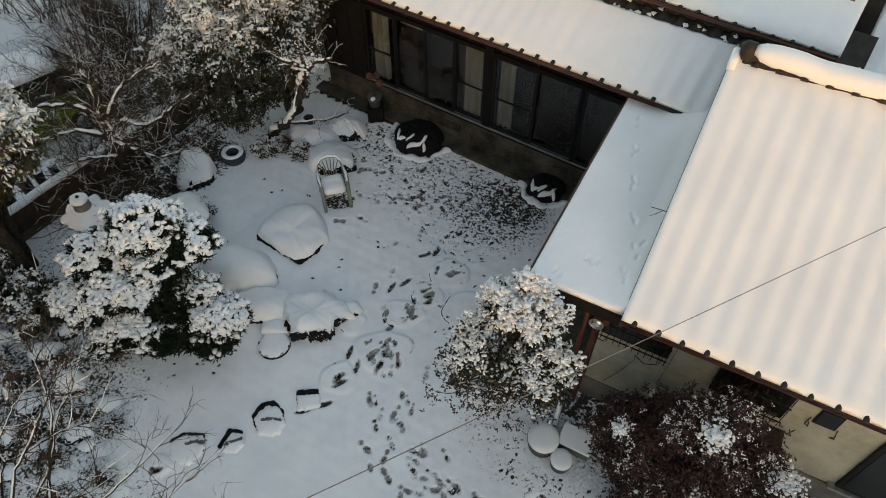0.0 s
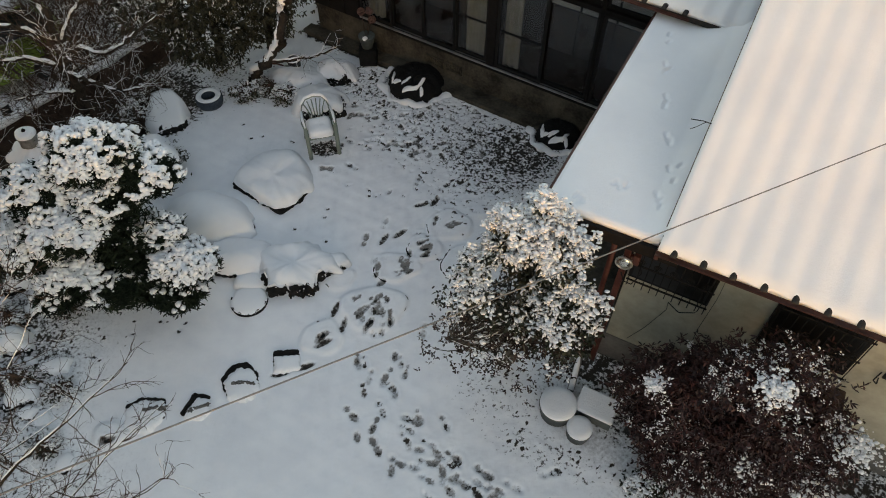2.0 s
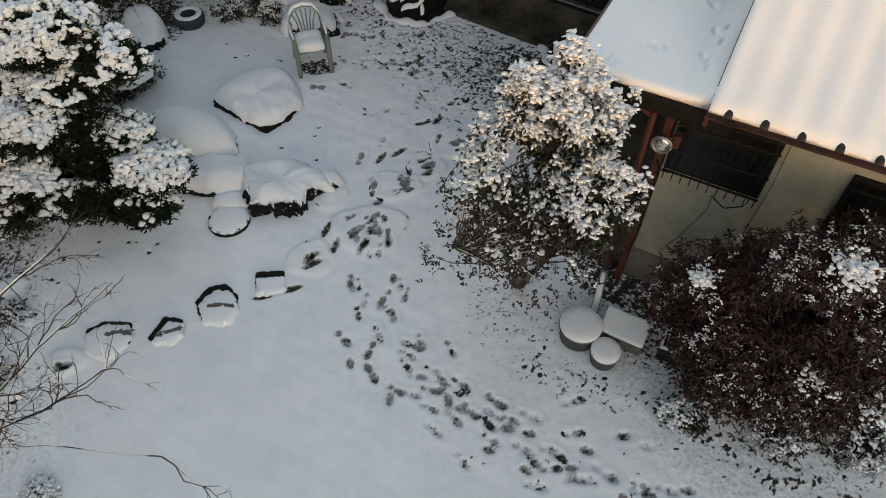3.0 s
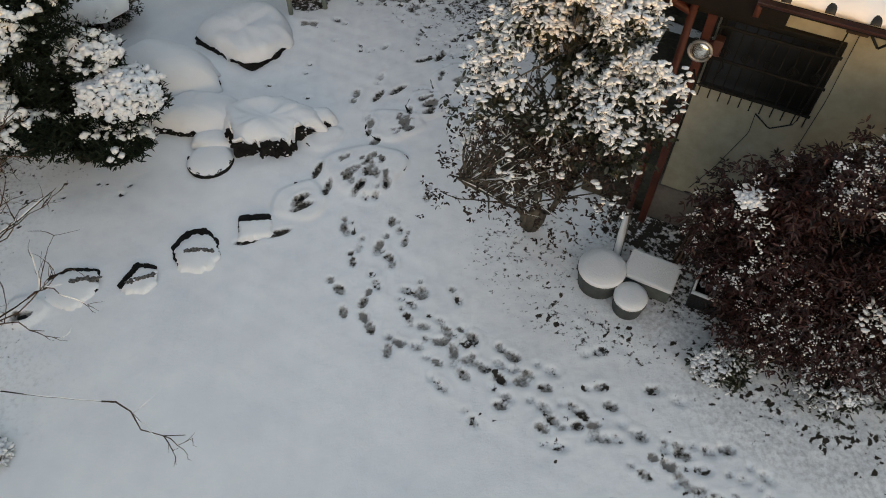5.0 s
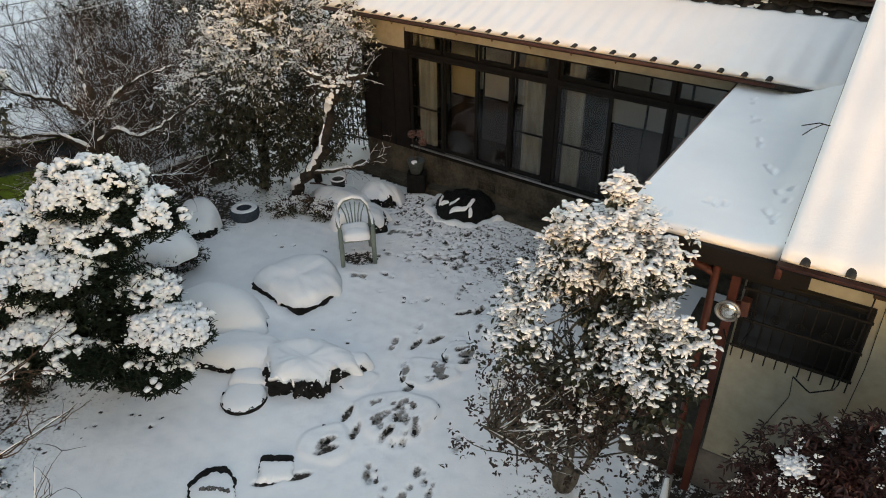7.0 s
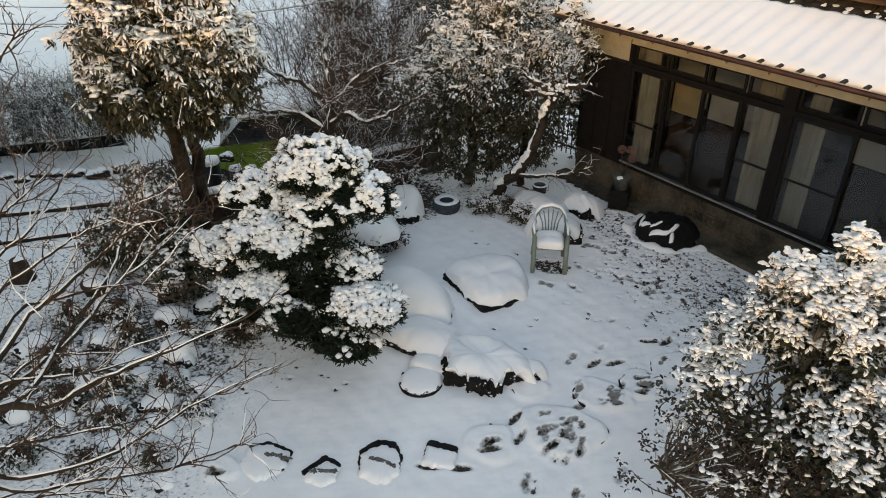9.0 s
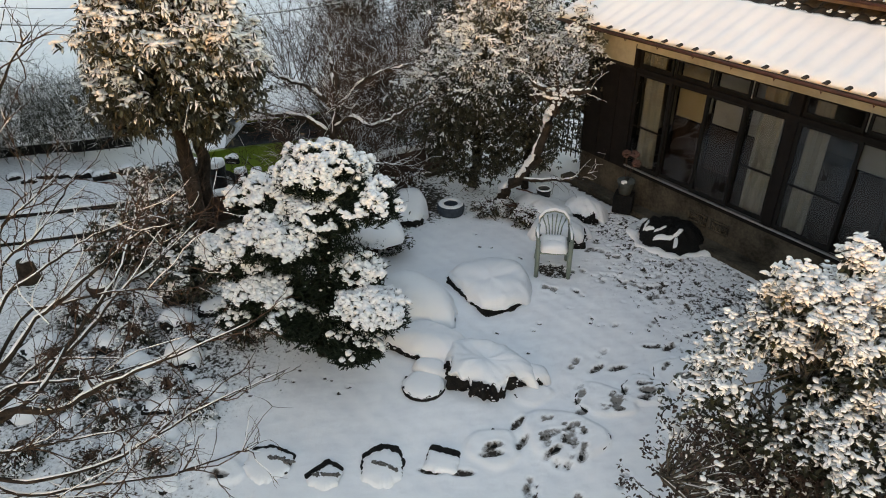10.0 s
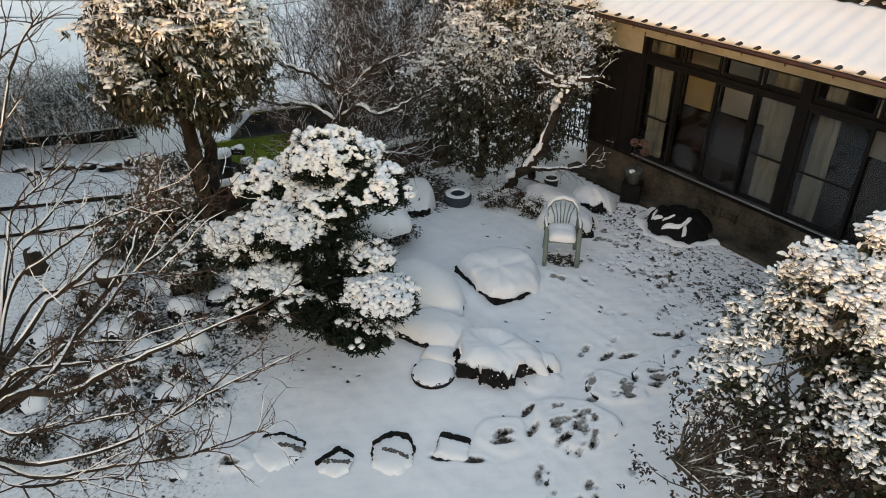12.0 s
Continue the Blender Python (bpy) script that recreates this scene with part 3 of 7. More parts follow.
def eave_tile():
    """The curved nose of one eave tile, dark and rounded, with a drooping lip."""
    s = Soup()
    ang = np.linspace(0, np.pi, 9)
    ring = np.stack([np.cos(ang) * 0.045, np.zeros(9), np.sin(ang) * 0.036 - 0.012], 1)
    front, back = ring + [0, -0.035, -0.006], ring + [0, 0.075, 0.012]
    inner = ring * [0.6, 1, 0.55] + [0, -0.045, -0.004]
    v = np.concatenate([inner, front, back])
    q = []
    for a in (0, 9):
        q += [(a + k, a + k + 1, a + 10 + k, a + 9 + k) for k in range(8)]
    s.add(v, [np.array(q), np.array([list(range(8, -1, -1))])])
    return s.mesh("eave_tile", TILE, True)


def gutter(u0, u1, v, z, r=0.045):
    ang = np.linspace(np.pi, 2 * np.pi, 8)
    s = Soup()
    prof = [(math.cos(a) * r, math.sin(a) * r) for a in ang] + [(math.cos(a) * (r - 0.007), math.sin(a) * (r - 0.007)) for a in ang[::-1]]
    n = len(prof)
    verts = [(u, v + a, z + b) for u in (u0, u1) for a, b in prof]
    q = [(k, (k + 1) % n, n + (k + 1) % n, n + k) for k in range(n)]
    s.add(verts, [np.array(q), np.array([list(range(n - 1, -1, -1)), list(range(n, 2 * n))])])
    return s


# -- wing A: wall, foundation
U1 = 6.6
foundation = hp("foundation", box(-1.78, -0.10, 0.0, U1, 0.10, 0.585, 0.012), CONCRETE, A, label="stained concrete foundation with vents")
for u in (0.75, 1.15, 3.9):
    grille = Soup()
    box_into(grille, u, -0.125, 0.22, u + 0.34, -0.103, 0.25)
    box_into(grille, u, -0.125, 0.38, u + 0.34, -0.103, 0.41)
    for k in range(9):
        box_into(grille, u + 0.01 + k * 0.039, -0.12, 0.25, u + 0.026 + k * 0.039, -0.103, 0.38)
    part("vent", grille, CONCRETE, foundation, "concrete vent grille")
hp("apron", box(-2.0, -0.36, -0.05, 5.9, -0.10, 0.06, 0.015), CONCRETE, A, label="dark wet concrete apron")
hp("kerb", box(0.7, -0.45, -0.05, 4.6, -0.362, 0.075, 0.012), CONCRETE, A)
hp("wall", box(-1.78, -0.02, 2.33, -0.70, 0.10, 3.0), PLASTER, A, label="cream plaster wall panel")
hp("wall", box(-0.70, 0.02, 2.66, U1, 0.12, 3.0), PLASTER, A, label="cream plaster strip under the eave")
shutter_box = hp("shutter_box", box(-1.78, -0.12, 0.585, -0.72, 0.10, 2.29, 0.01), DARK_WOOD, A, label="dark-stained wooden shutter box")
for k in range(4):
    part("batten", box(-1.78 + 0.01 + k * 0.345, -0.142, 0.605, -1.78 + 0.035 + k * 0.345, -0.122, 2.27), DARK_WOOD, shutter_box)
part("cap", box(-1.82, -0.16, 2.29, -0.69, 0.02, 2.335), DARK_WOOD, shutter_box)
hp("wall", box(-1.78, 0.10, 0.0, -1.66, 6.0, 3.0), PLASTER, A, label="cream plaster side wall")
hp("sill", box(-0.74, -0.125, 0.585, U1, 0.10, 0.655, 0.006), DARK_WOOD, A, label="dark wooden sill")
rail = hp("rail", box(-0.70, -0.15, 0.658, U1, -0.02, 0.682, 0.004), STEEL, A, label="bare aluminium door track")
part("groove", box(-0.70, -0.118, 0.6835, U1, -0.10, 0.6865), IRON, rail)
part("groove", box(-0.70, -0.07, 0.6835, U1, -0.05, 0.6865), IRON, rail)


def sash(u0, u1, v, z0, z1, stile, mid, name, panes=True, parent=None):
    """A glazed sash: two stiles, two rails, an optional glazing bar, and its panes."""
    w = hp(name, box(u0, v - 0.018, z0, u0 + stile, v + 0.018, z1, 0.003), BROWN_METAL, A, label="bronze aluminium framed glass sash")
    part("stile", box(u1 - stile, v - 0.018, z0, u1, v + 0.018, z1, 0.003), BROWN_METAL, w)
    part("bottom_rail", box(u0 + stile, v - 0.016, z0, u1 - stile, v + 0.016, z0 + 0.06, 0.003), BROWN_METAL, w)
    part("top_rail", box(u0 + stile, v - 0.016, z1 - 0.045, u1 - stile, v + 0.016, z1, 0.003), BROWN_METAL, w)
    cuts = [z0 + 0.06, z1 - 0.045]
    if mid:
        part("glazing_bar", box(u0 + stile, v - 0.014, mid - 0.012, u1 - stile, v + 0.014, mid + 0.012), BROWN_METAL, w)
        cuts = [z0 + 0.06, mid - 0.012, mid + 0.012, z1 - 0.045]
    for k in range(0, len(cuts), 2):
        p = part("pane", box(u0 + stile, v - 0.003, cuts[k], u1 - stile, v + 0.003, cuts[k + 1]), GLASS, w, "clear window glass")
        p.visible_shadow = False
    return w


door_us = [(-0.70, 0.02, True), (-0.02, 0.70, False), (0.66, 1.34, False), (1.30, 1.96, True), (2.13, 3.00, True), (2.92, 3.80, False), (3.86, 4.75, False), (4.70, 5.55, True)]
for k, (a, b, mid) in enumerate(door_us):
    sash(a, b, -0.055 if k % 2 else -0.10, 0.69, 2.28, 0.05, 1.40 if mid else None, "door")
for a, b in [(-0.70, -0.04), (0.0, 0.66), (0.70, 1.32), (1.36, 1.96), (2.13, 2.93), (2.97, 3.80), (3.86, 4.73), (4.77, 5.55)]:
    sash(a, b, -0.06, 2.36, 2.66, 0.035, None, "transom_window")
hp("lintel", box(-0.74, -0.14, 2.282, 5.6, 0.02, 2.358, 0.005), DARK_WOOD, A, label="dark wooden lintel")
hp("head_beam", box(-0.74, -0.16, 2.664, 5.6, 0.015, 2.78, 0.004), PLASTER, A, label="cream board over the transoms")
for u in (-0.78, 1.965, 3.802):
    hp("post", box(u, -0.135, 0.67, u + (0.16 if u > 1.9 and u < 2 else 0.055), 0.03, 2.72, 0.006), DARK_WOOD, A, label="dark wooden post")
hp("jamb", box(5.56, -0.12, 0.0, U1, 0.10, 2.66), DARK_WOOD, A)

# -- the room behind the glass, its dimness put into dark wall colours
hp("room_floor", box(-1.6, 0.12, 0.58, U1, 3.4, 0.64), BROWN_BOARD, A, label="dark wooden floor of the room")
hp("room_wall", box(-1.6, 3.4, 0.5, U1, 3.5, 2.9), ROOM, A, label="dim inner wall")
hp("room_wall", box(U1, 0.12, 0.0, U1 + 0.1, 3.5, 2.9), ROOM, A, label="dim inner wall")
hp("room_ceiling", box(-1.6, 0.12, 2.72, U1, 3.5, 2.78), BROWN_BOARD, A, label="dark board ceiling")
PAPER = plain("screen_paper", (0.46, 0.45, 0.42), (0.60, 0.59, 0.55), 2, 0.9)
GILT = plain("yellowed_wall_paper", (0.52, 0.42, 0.24), (0.68, 0.57, 0.36), 4, 0.9)
for a, b, z0, z1, mat in [(-0.62, -0.08, 1.38, 2.30, GILT), (0.12, 0.74, 1.45, 2.30, PAPER), (0.80, 1.60, 1.45, 2.30, PAPER), (2.50, 3.08, 1.50, 2.30, PAPER), (3.12, 3.72, 1.50, 2.30, PAPER), (3.76, 4.6, 1.50, 2.30, PAPER)]:
    screen = hp("screen", box(a, 0.94, z0, b, 0.965, z1, 0.004), mat, A, label="pale paper panel of an inner sliding screen")
    part("lower_panel", box(a, 0.935, 0.645, b, 0.965, z0 - 0.03), BROWN_BOARD, screen, "dark wooden lower panel")
    part("stile", box(a - 0.018, 0.925, 0.645, a + 0.012, 0.935, z1), DARK_WOOD, screen)
    part("cross_rail", box(a + 0.012, 0.925, z0 - 0.028, b - 0.012, 0.938, z0), DARK_WOOD, screen)

def curtain(u0, u1, z0, z1, v, seed):
    r = np.random.default_rng(seed)
    us = np.linspace(u0, u1, 60)
    ph = r.uniform(0, 6, 3)
    wave = 0.022 * np.sin(us * 55 + ph[0]) + 0.012 * np.sin(us * 97 + ph[1])
    zs = np.linspace(z0, z1, 8)
    Ug, Zg = np.meshgrid(us, zs, indexing="ij")
    flare = 1 + 0.25 * (z1 - Zg) / (z1 - z0)
    Vg = v + wave[:, None] * flare
    n, m = Ug.shape
    i, j = np.meshgrid(np.arange(n - 1), np.arange(m - 1), indexing="ij")
    q = np.stack([i * m + j, (i + 1) * m + j, (i + 1) * m + j + 1, i * m + j + 1], -1).reshape(-1, 4)
    s = Soup()
    front, back = np.stack([Ug, Vg, Zg], -1).reshape(-1, 3), np.stack([Ug, Vg + 0.004, Zg], -1).reshape(-1, 3)
    s.add(np.concatenate([front, back]), [np.concatenate([q, q[:, ::-1] + n * m])])
    return s


for k, (a, b) in enumerate([(-0.62, -0.25), (1.48, 1.86), (2.22, 2.50), (4.85, 5.3)]):
    hp("curtain", curtain(a, b, 0.69, 2.29, 0.035, k), CURTAIN, A, label="cream gathered curtain behind the glass", smooth=True)
    hp("curtain", curtain(a + 0.02, b - 0.02, 2.37, 2.655, 0.03, k + 20), CURTAIN, A, label="cream gathered curtain behind the glass", smooth=True)

# -- wing A: roof
EA_V, EA_Z, SLOPE_A = -0.75, 3.025, 0.40
TA_V = 1.25
TA_Z = EA_Z + SLOPE_A * (TA_V - EA_V)
LEFT_A = -2.0


def slab(u0, u1, v0, z0, v1, z1, thick):
    s = Soup()
    s.add([(u, v, z - d) for u in (u0, u1) for v, z in ((v0, z0), (v1, z1)) for d in (thick, 0)], BOX_F)
    return s


roof_a = hp("roof", slab(LEFT_A, 7.4, EA_V, EA_Z - 0.03, TA_V, TA_Z - 0.03, 0.05), TILE, A, label="dark tiled lower roof under snow")
part("soffit", slab(LEFT_A, 5.14, EA_V + 0.03, EA_Z - 0.060, 0.02, EA_Z - 0.060 + SLOPE_A * 0.05, 0.02), PLASTER, roof_a, "cream painted soffit")
part("fascia", box(LEFT_A, EA_V + 0.03, EA_Z - 0.085, 5.12, EA_V + 0.05, EA_Z - 0.03), RUST_RED, roof_a, "red-brown painted fascia")
part("snow", snow_roof(LEFT_A - 0.01, 6.6, EA_V + 0.02, EA_Z, 0.42, EA_Z + SLOPE_A * (0.42 - EA_V - 0.03), 0.268, 0.012, 0.055, 11), SNOW, roof_a, "smooth rippled snow blanket", True)
part("gutter", gutter(LEFT_A, 5.14, EA_V - 0.028, EA_Z - 0.030, 0.030), RUST_RED, roof_a, "red-brown half-round gutter")
for k in range(9):
    u = LEFT_A + 0.3 + k * 0.62
    part("gutter_bracket", Soup().add(*tube([(u, EA_V + 0.03, EA_Z - 0.06), (u, EA_V - 0.03, EA_Z - 0.10), (u, EA_V - 0.065, EA_Z - 0.035)], 0.006, 5)), RUST_RED, roof_a)
tile_mesh = eave_tile()
for k in range(27):
    ob = part("eave_tile", tile_mesh, TILE, roof_a)
    ob.matrix_basis = pose(LEFT_A + 0.10 + k * 0.268, EA_V - 0.016, EA_Z + 0.024) @ Matrix.Scale(0.74, 4)


def roof_tile():
    """One S-shaped roof tile."""
    x = np.linspace(0, 0.262, 9)
    prof = 0.022 * np.sin((x / 0.262) * 2 * np.pi) + 0.012 * (x > 0.2)
    s = Soup()
    top = np.concatenate([np.stack([x, np.full(9, y), prof + h], 1) for y, h in ((0, 0.022), (0.25, 0.0))])
    bot = top - [0, 0, 0.018]
    q = [(k, k + 1, 10 + k, 9 + k) for k in range(8)] + [(18 + 9 + k, 18 + 10 + k, 18 + k + 1, 18 + k) for k in range(8)] + [(k, 18 + k, 19 + k, k + 1) for k in range(8)]
    s.add(np.concatenate([top, bot]), np.array(q))
    return s.mesh("roof_tile", TILE, True)


rt = roof_tile()
for row in range(3):
    for k in range(26):
        v = 0.40 + row * 0.23
        ob = part("roof_tile", rt, TILE, roof_a)
        ob.matrix_basis = pose(0.0 + k * 0.266, v, EA_Z + SLOPE_A * (v - EA_V) - 0.01, math.degrees(math.atan(SLOPE_A)), 0, 0)
rr = np.random.default_rng(5)
dust = Soup()
for k in range(110):
    u, v = rr.uniform(1.0, 6.8), 0.38 + abs(rr.normal(0, 0.14))
    l = lump(lambda a: 0.032 * (1 + 0.3 * math.sin(3 * a + k)), 0.012, k, sides=10)
    sv = np.concatenate(l.v) * [rr.uniform(0.6, 1.6), rr.uniform(0.5, 1.2), 1]
    sv[:, 2] += SLOPE_A * sv[:, 1]
    dust.add(sv + [u, v, EA_Z + SLOPE_A * (v - EA_V) + 0.012], l.f)
tagged(part("snow", dust, SNOW, roof_a, "thin scattered snow on the tiles", True), kind="stuff")

# -- upper roof over wing A
upper = hp("upper_roof", slab(1.2, 7.03, 0.50, 3.79, 4.2, 5.32, 0.05), TILE, A, label="upper tiled roof under snow")
part("snow", snow_roof(1.2, 7.05, 0.50, 3.80, 4.2, 5.33, 0.268, 0.007, 0.07, 31), SNOW, upper, "smooth snow blanket", True)
part("fascia", box(1.2, 0.53, 3.68, 7.03, 0.55, 3.75), BROWN_TILE, upper, "brown fascia board")
part("gutter", gutter(1.2, 7.03, 0.47, 3.765, 0.03), RUST_RED, upper, "red-brown half-round gutter")
for k in range(21):
    ob = part("eave_tile", tile_mesh, TILE, upper)
    ob.matrix_basis = pose(1.32 + k * 0.268, 0.50, 3.805) @ Matrix.Scale(0.75, 4)
part("bargeboard", slab(6.98, 7.06, 0.52, 3.68, 4.2, 5.2, 0.16), RUST_RED, upper, "red-brown bargeboard")
hp("upper_wall", box(1.4, 1.25, 3.3, 6.9, 1.35, 4.0), PLASTER, A, label="cream wall under the upper eave")
hp("upper_wall", box(6.75, 1.25, 3.0, 6.9, 7.0, 5.0), RUST_RED, A, label="red-brown boarded gable")
back = hp("back_roof", slab(6.9, 12.0, -1.6, 3.2, 3.5, 4.0, 0.06), TILE, A, label="grey tiled rear roof with thin snow")
part("snow", snow_roof(7.3, 12.0, -1.5, 3.2, 3.5, 4.0, 0.268, 0.012, 0.03, 41), SNOW, back, "thin snow on grey tiles", True)

# -- wing B: wall
WV = 0.59
hp("wall", box(-0.24, WV, 0.47, 9.0, WV + 0.14, 2.775), PLASTER, B, label="cream plastered wall, stained near the ground")
hp("wall", box(-0.24, WV + 0.14, 0.0, -0.10, 4.6, 2.775), DARK_WOOD, B, label="dark wooden side wall of the porch")
hp("base", box(-0.26, WV - 0.02, 0.0, 9.0, WV + 0.16, 0.47), GREY_PLASTER, B, label="grey rendered base")
EB_Z, SLOPE_B, RIDGE_V = 2.92, 0.375, 3.45
RIDGE_Z = EB_Z + SLOPE_B * RIDGE_V
roof_b = hp("roof", slab(0.0, 9.0, 0.0, EB_Z - 0.03, RIDGE_V, RIDGE_Z - 0.03, 0.06), TILE, B, label="front slope of tiled roof under sunlit snow")
part("rear_slope", slab(0.0, 9.0, RIDGE_V + 2.4, EB_Z + 0.3, RIDGE_V, RIDGE_Z - 0.03, 0.06), TILE, roof_b, "rear slope of tiles")
part("snow", snow_roof(-0.01, 9.0, -0.005, EB_Z, RIDGE_V, RIDGE_Z, 0.268, 0.011, 0.048, 51, nv=60), SNOW, roof_b, "thick rippled snow blanket", True)
part("soffit", slab(0.0, 9.0, 0.03, EB_Z - 0.06, WV, EB_Z - 0.06 + SLOPE_B * 0.1, 0.02), PLASTER, roof_b, "cream painted soffit")
part("fascia", box(0.0, 0.03, EB_Z - 0.09, 9.0, 0.05, EB_Z - 0.03), RUST_RED, roof_b, "red-brown fascia")
part("gutter", gutter(-0.02, 9.0, -0.028, EB_Z - 0.030, 0.030), RUST_RED, roof_b, "red-brown half-round gutter")
part("bargeboard", slab(-0.02, 0.02, 0.02, EB_Z - 0.06, RIDGE_V, RIDGE_Z - 0.06, 0.12), RUST_RED, roof_b, "red-brown bargeboard")
for k in range(33):
    ob = part("eave_tile", tile_mesh, TILE, roof_b)
    ob.matrix_basis = pose(0.14 + k * 0.268, -0.016, EB_Z + 0.016) @ Matrix.Scale(0.70, 4)
for k in range(13):
    ob = part("verge_tile", tile_mesh, TILE, roof_b)
    v = 0.12 + k * 0.265
    ob.matrix_basis = pose(0.0, v, EB_Z + SLOPE_B * v + 0.012, 0, 0, -90) @ Matrix.Scale(0.34, 4)
# ridge: stacked tiles under a thick roll of snow, with an end tile
ridge_u = np.linspace(0.16, 9.0, 60)
rp = np.stack([ridge_u, RIDGE_V + 0.012 * np.sin(ridge_u * 3.1), RIDGE_Z + 0.14 + 0.014 * np.sin(ridge_u * 4.3) + 0.008 * np.sin(ridge_u * 11)], 1)
part("ridge", box(0.12, RIDGE_V - 0.10, RIDGE_Z - 0.10, 9.0, RIDGE_V + 0.10, RIDGE_Z + 0.14, 0.02), TILE, roof_b, "stacked ridge tiles")
part("snow", Soup().add(*tube(rp, np.concatenate([[0.05, 0.13], np.full(58, 0.155)]), 14, 0.85)), SNOW, roof_b, "rounded roll of snow on the ridge", True)
for k in range(12):
    ob = part("ridge_tile", tile_mesh, BROWN_TILE, roof_b)
    ob.matrix_basis = pose(0.28 + k * 0.29, RIDGE_V - 0.13, RIDGE_Z + 0.055)
part("ridge_end", Soup().add(*tube([(0.06, RIDGE_V, RIDGE_Z + 0.12), (0.10, RIDGE_V, RIDGE_Z + 0.13), (0.22, RIDGE_V, RIDGE_Z + 0.13)], [0.08, 0.125, 0.125], 12)), TILE, roof_b, "round ridge-end tile", True)
part("verge_cap", Soup().add(*tube([(0.02, RIDGE_V - 0.25, RIDGE_Z - 0.02), (0.03, RIDGE_V + 0.02, RIDGE_Z + 0.09)], [0.05, 0.06], 10)), SNOW, roof_b, "", True)

# a dead twig caught under the verge
part("twig", Soup().add(*tube([(0.03, 1.30, EB_Z + SLOPE_B * 1.30 + 0.02), (-0.08, 1.30 - 0.02, EB_Z + SLOPE_B * 1.30 + 0.04), (-0.20, 1.30 + 0.03, EB_Z + SLOPE_B * 1.30 - 0.02)], 0.005, 5)), IRON, roof_b, "thin dead twig")
part("twig", Soup().add(*tube([(-0.05, 1.30 - 0.01, EB_Z + SLOPE_B * 1.30 + 0.035), (-0.12, 1.30 - 0.08, EB_Z + SLOPE_B * 1.30 + 0.0), (-0.17, 1.30 - 0.07, EB_Z + SLOPE_B * 1.30 - 0.06)], 0.004, 5)), IRON, roof_b, "thin dead twig")

# -- the porch roof in the inner corner
nu, nv = 80, 230
lu, lv = np.linspace(-1.18, 0.25, nu), np.linspace(0.11, 4.7, nv)
LU, LV = np.meshgrid(lu, lv, indexing="ij")
edge = np.minimum(np.minimum(LU + 1.18, LV - 0.11), 0.06) / 0.06
LZ = 2.865 + 0.035 * np.sqrt(np.clip(1 - (1 - edge) ** 2, 0, 1)) + 0.20 * smooth01((LV - 2.6) / 1.4) * smooth01((LU + 0.72) / 0.65) + 0.06 * smooth01((LU + 0.25) / 0.3) + 0.006 * waves(LU, LV, 61, 3.0)
PAWS = [(-0.89, 3.38), (-0.86, 3.22), (-0.754, 2.77), (-0.727, 2.62), (-0.70, 2.70), (-0.576, 2.19), (-0.544, 2.01), (-0.56, 2.10), (-0.382, 1.555), (-0.325, 1.46), (-0.36, 1.50), (-0.21, 1.07), (-0.13, 0.91), (-0.65, 0.63), (-0.58, 0.60), (-0.53, 0.64), (-0.93, 0.28), (-0.84, 0.255), (-0.88, 0.22), (-0.137, 1.15), (-0.214, 0.665), (-0.145, 0.51), (-0.18, 0.60)]
for k, (fu, fv) in enumerate(PAWS):
    for du, dv in ((0.0, 0.0), (0.022 * math.sin(k * 2.1), 0.045)):
        dist = ((LU - fu - du) / 0.022) ** 2 + ((LV - fv - dv) / 0.03) ** 2
        LZ += -0.030 * np.exp(-dist) + 0.006 * np.exp(-dist / 4)
i, j = np.meshgrid(np.arange(nu - 1), np.arange(nv - 1), indexing="ij")
q = np.stack([i * nv + j, (i + 1) * nv + j, (i + 1) * nv + j + 1, i * nv + j + 1], -1).reshape(-1, 4)
porch_snow = Soup()
porch_snow.add(np.concatenate([np.stack([LU, LV, LZ], -1).reshape(-1, 3), np.stack([LU, LV, np.full_like(LU, 2.83)], -1).reshape(-1, 3)]), [np.concatenate([q, q[:, ::-1] + nu * nv])])
loop = np.concatenate([[a * nv for a in range(nu)], [(nu - 1) * nv + b for b in range(1, nv)], [a * nv + nv - 1 for a in range(nu - 2, -1, -1)], [b for b in range(nv - 2, 0, -1)]])
nxt = np.roll(loop, -1)
porch_snow.f.append(np.stack([nxt, loop, loop + nu * nv, nxt + nu * nv], -1))
porch = hp("porch_roof", box(-1.18, 0.11, 2.77, 0.25, 4.7, 2.83, 0.005), RUST_RED, B, label="flat sheet-metal porch roof under smooth snow")
part("snow", porch_snow, SNOW, porch, "smooth snow with paw prints", True)
part("edge_board", box(-1.21, 0.06, 2.69, 0.2, 0.105, 2.83, 0.004), DARK_WOOD, porch, "dark edge board")
part("edge_board", box(-1.215, 0.11, 2.71, -1.185, 4.2, 2.84, 0.004), RUST_RED, porch, "red-brown edge board")
for k in range(5):
    part("rafter", box(-1.15, 0.4 + k * 0.85, 2.62, 0.0, 0.47 + k * 0.85, 2.768), DARK_WOOD, porch)
hp("porch_beam", box(-1.15, 0.28, 2.52, 0.1, 0.40, 2.65, 0.008), DARK_WOOD, B, label="dark wooden porch beam")
hp("corner_post", box(-0.32, 0.36, 0.1, -0.25, 0.43, 2.52, 0.008), DARK_RED, B, label="red-brown painted corner post")
hp("drain_pipe", Soup().add(*tube([(-0.42, 0.24, 2.62), (-0.42, 0.24, 0.35)], 0.031, 10)), DARK_RED, B, label="red-brown drain pipe", smooth=True)
hp("drain_pipe", Soup().add(*tube([(-0.98, 0.42, 2.60), (-0.42, 0.24, 2.52)], 0.031, 10)), DARK_RED, B, label="sloping red-brown drain pipe", smooth=True)
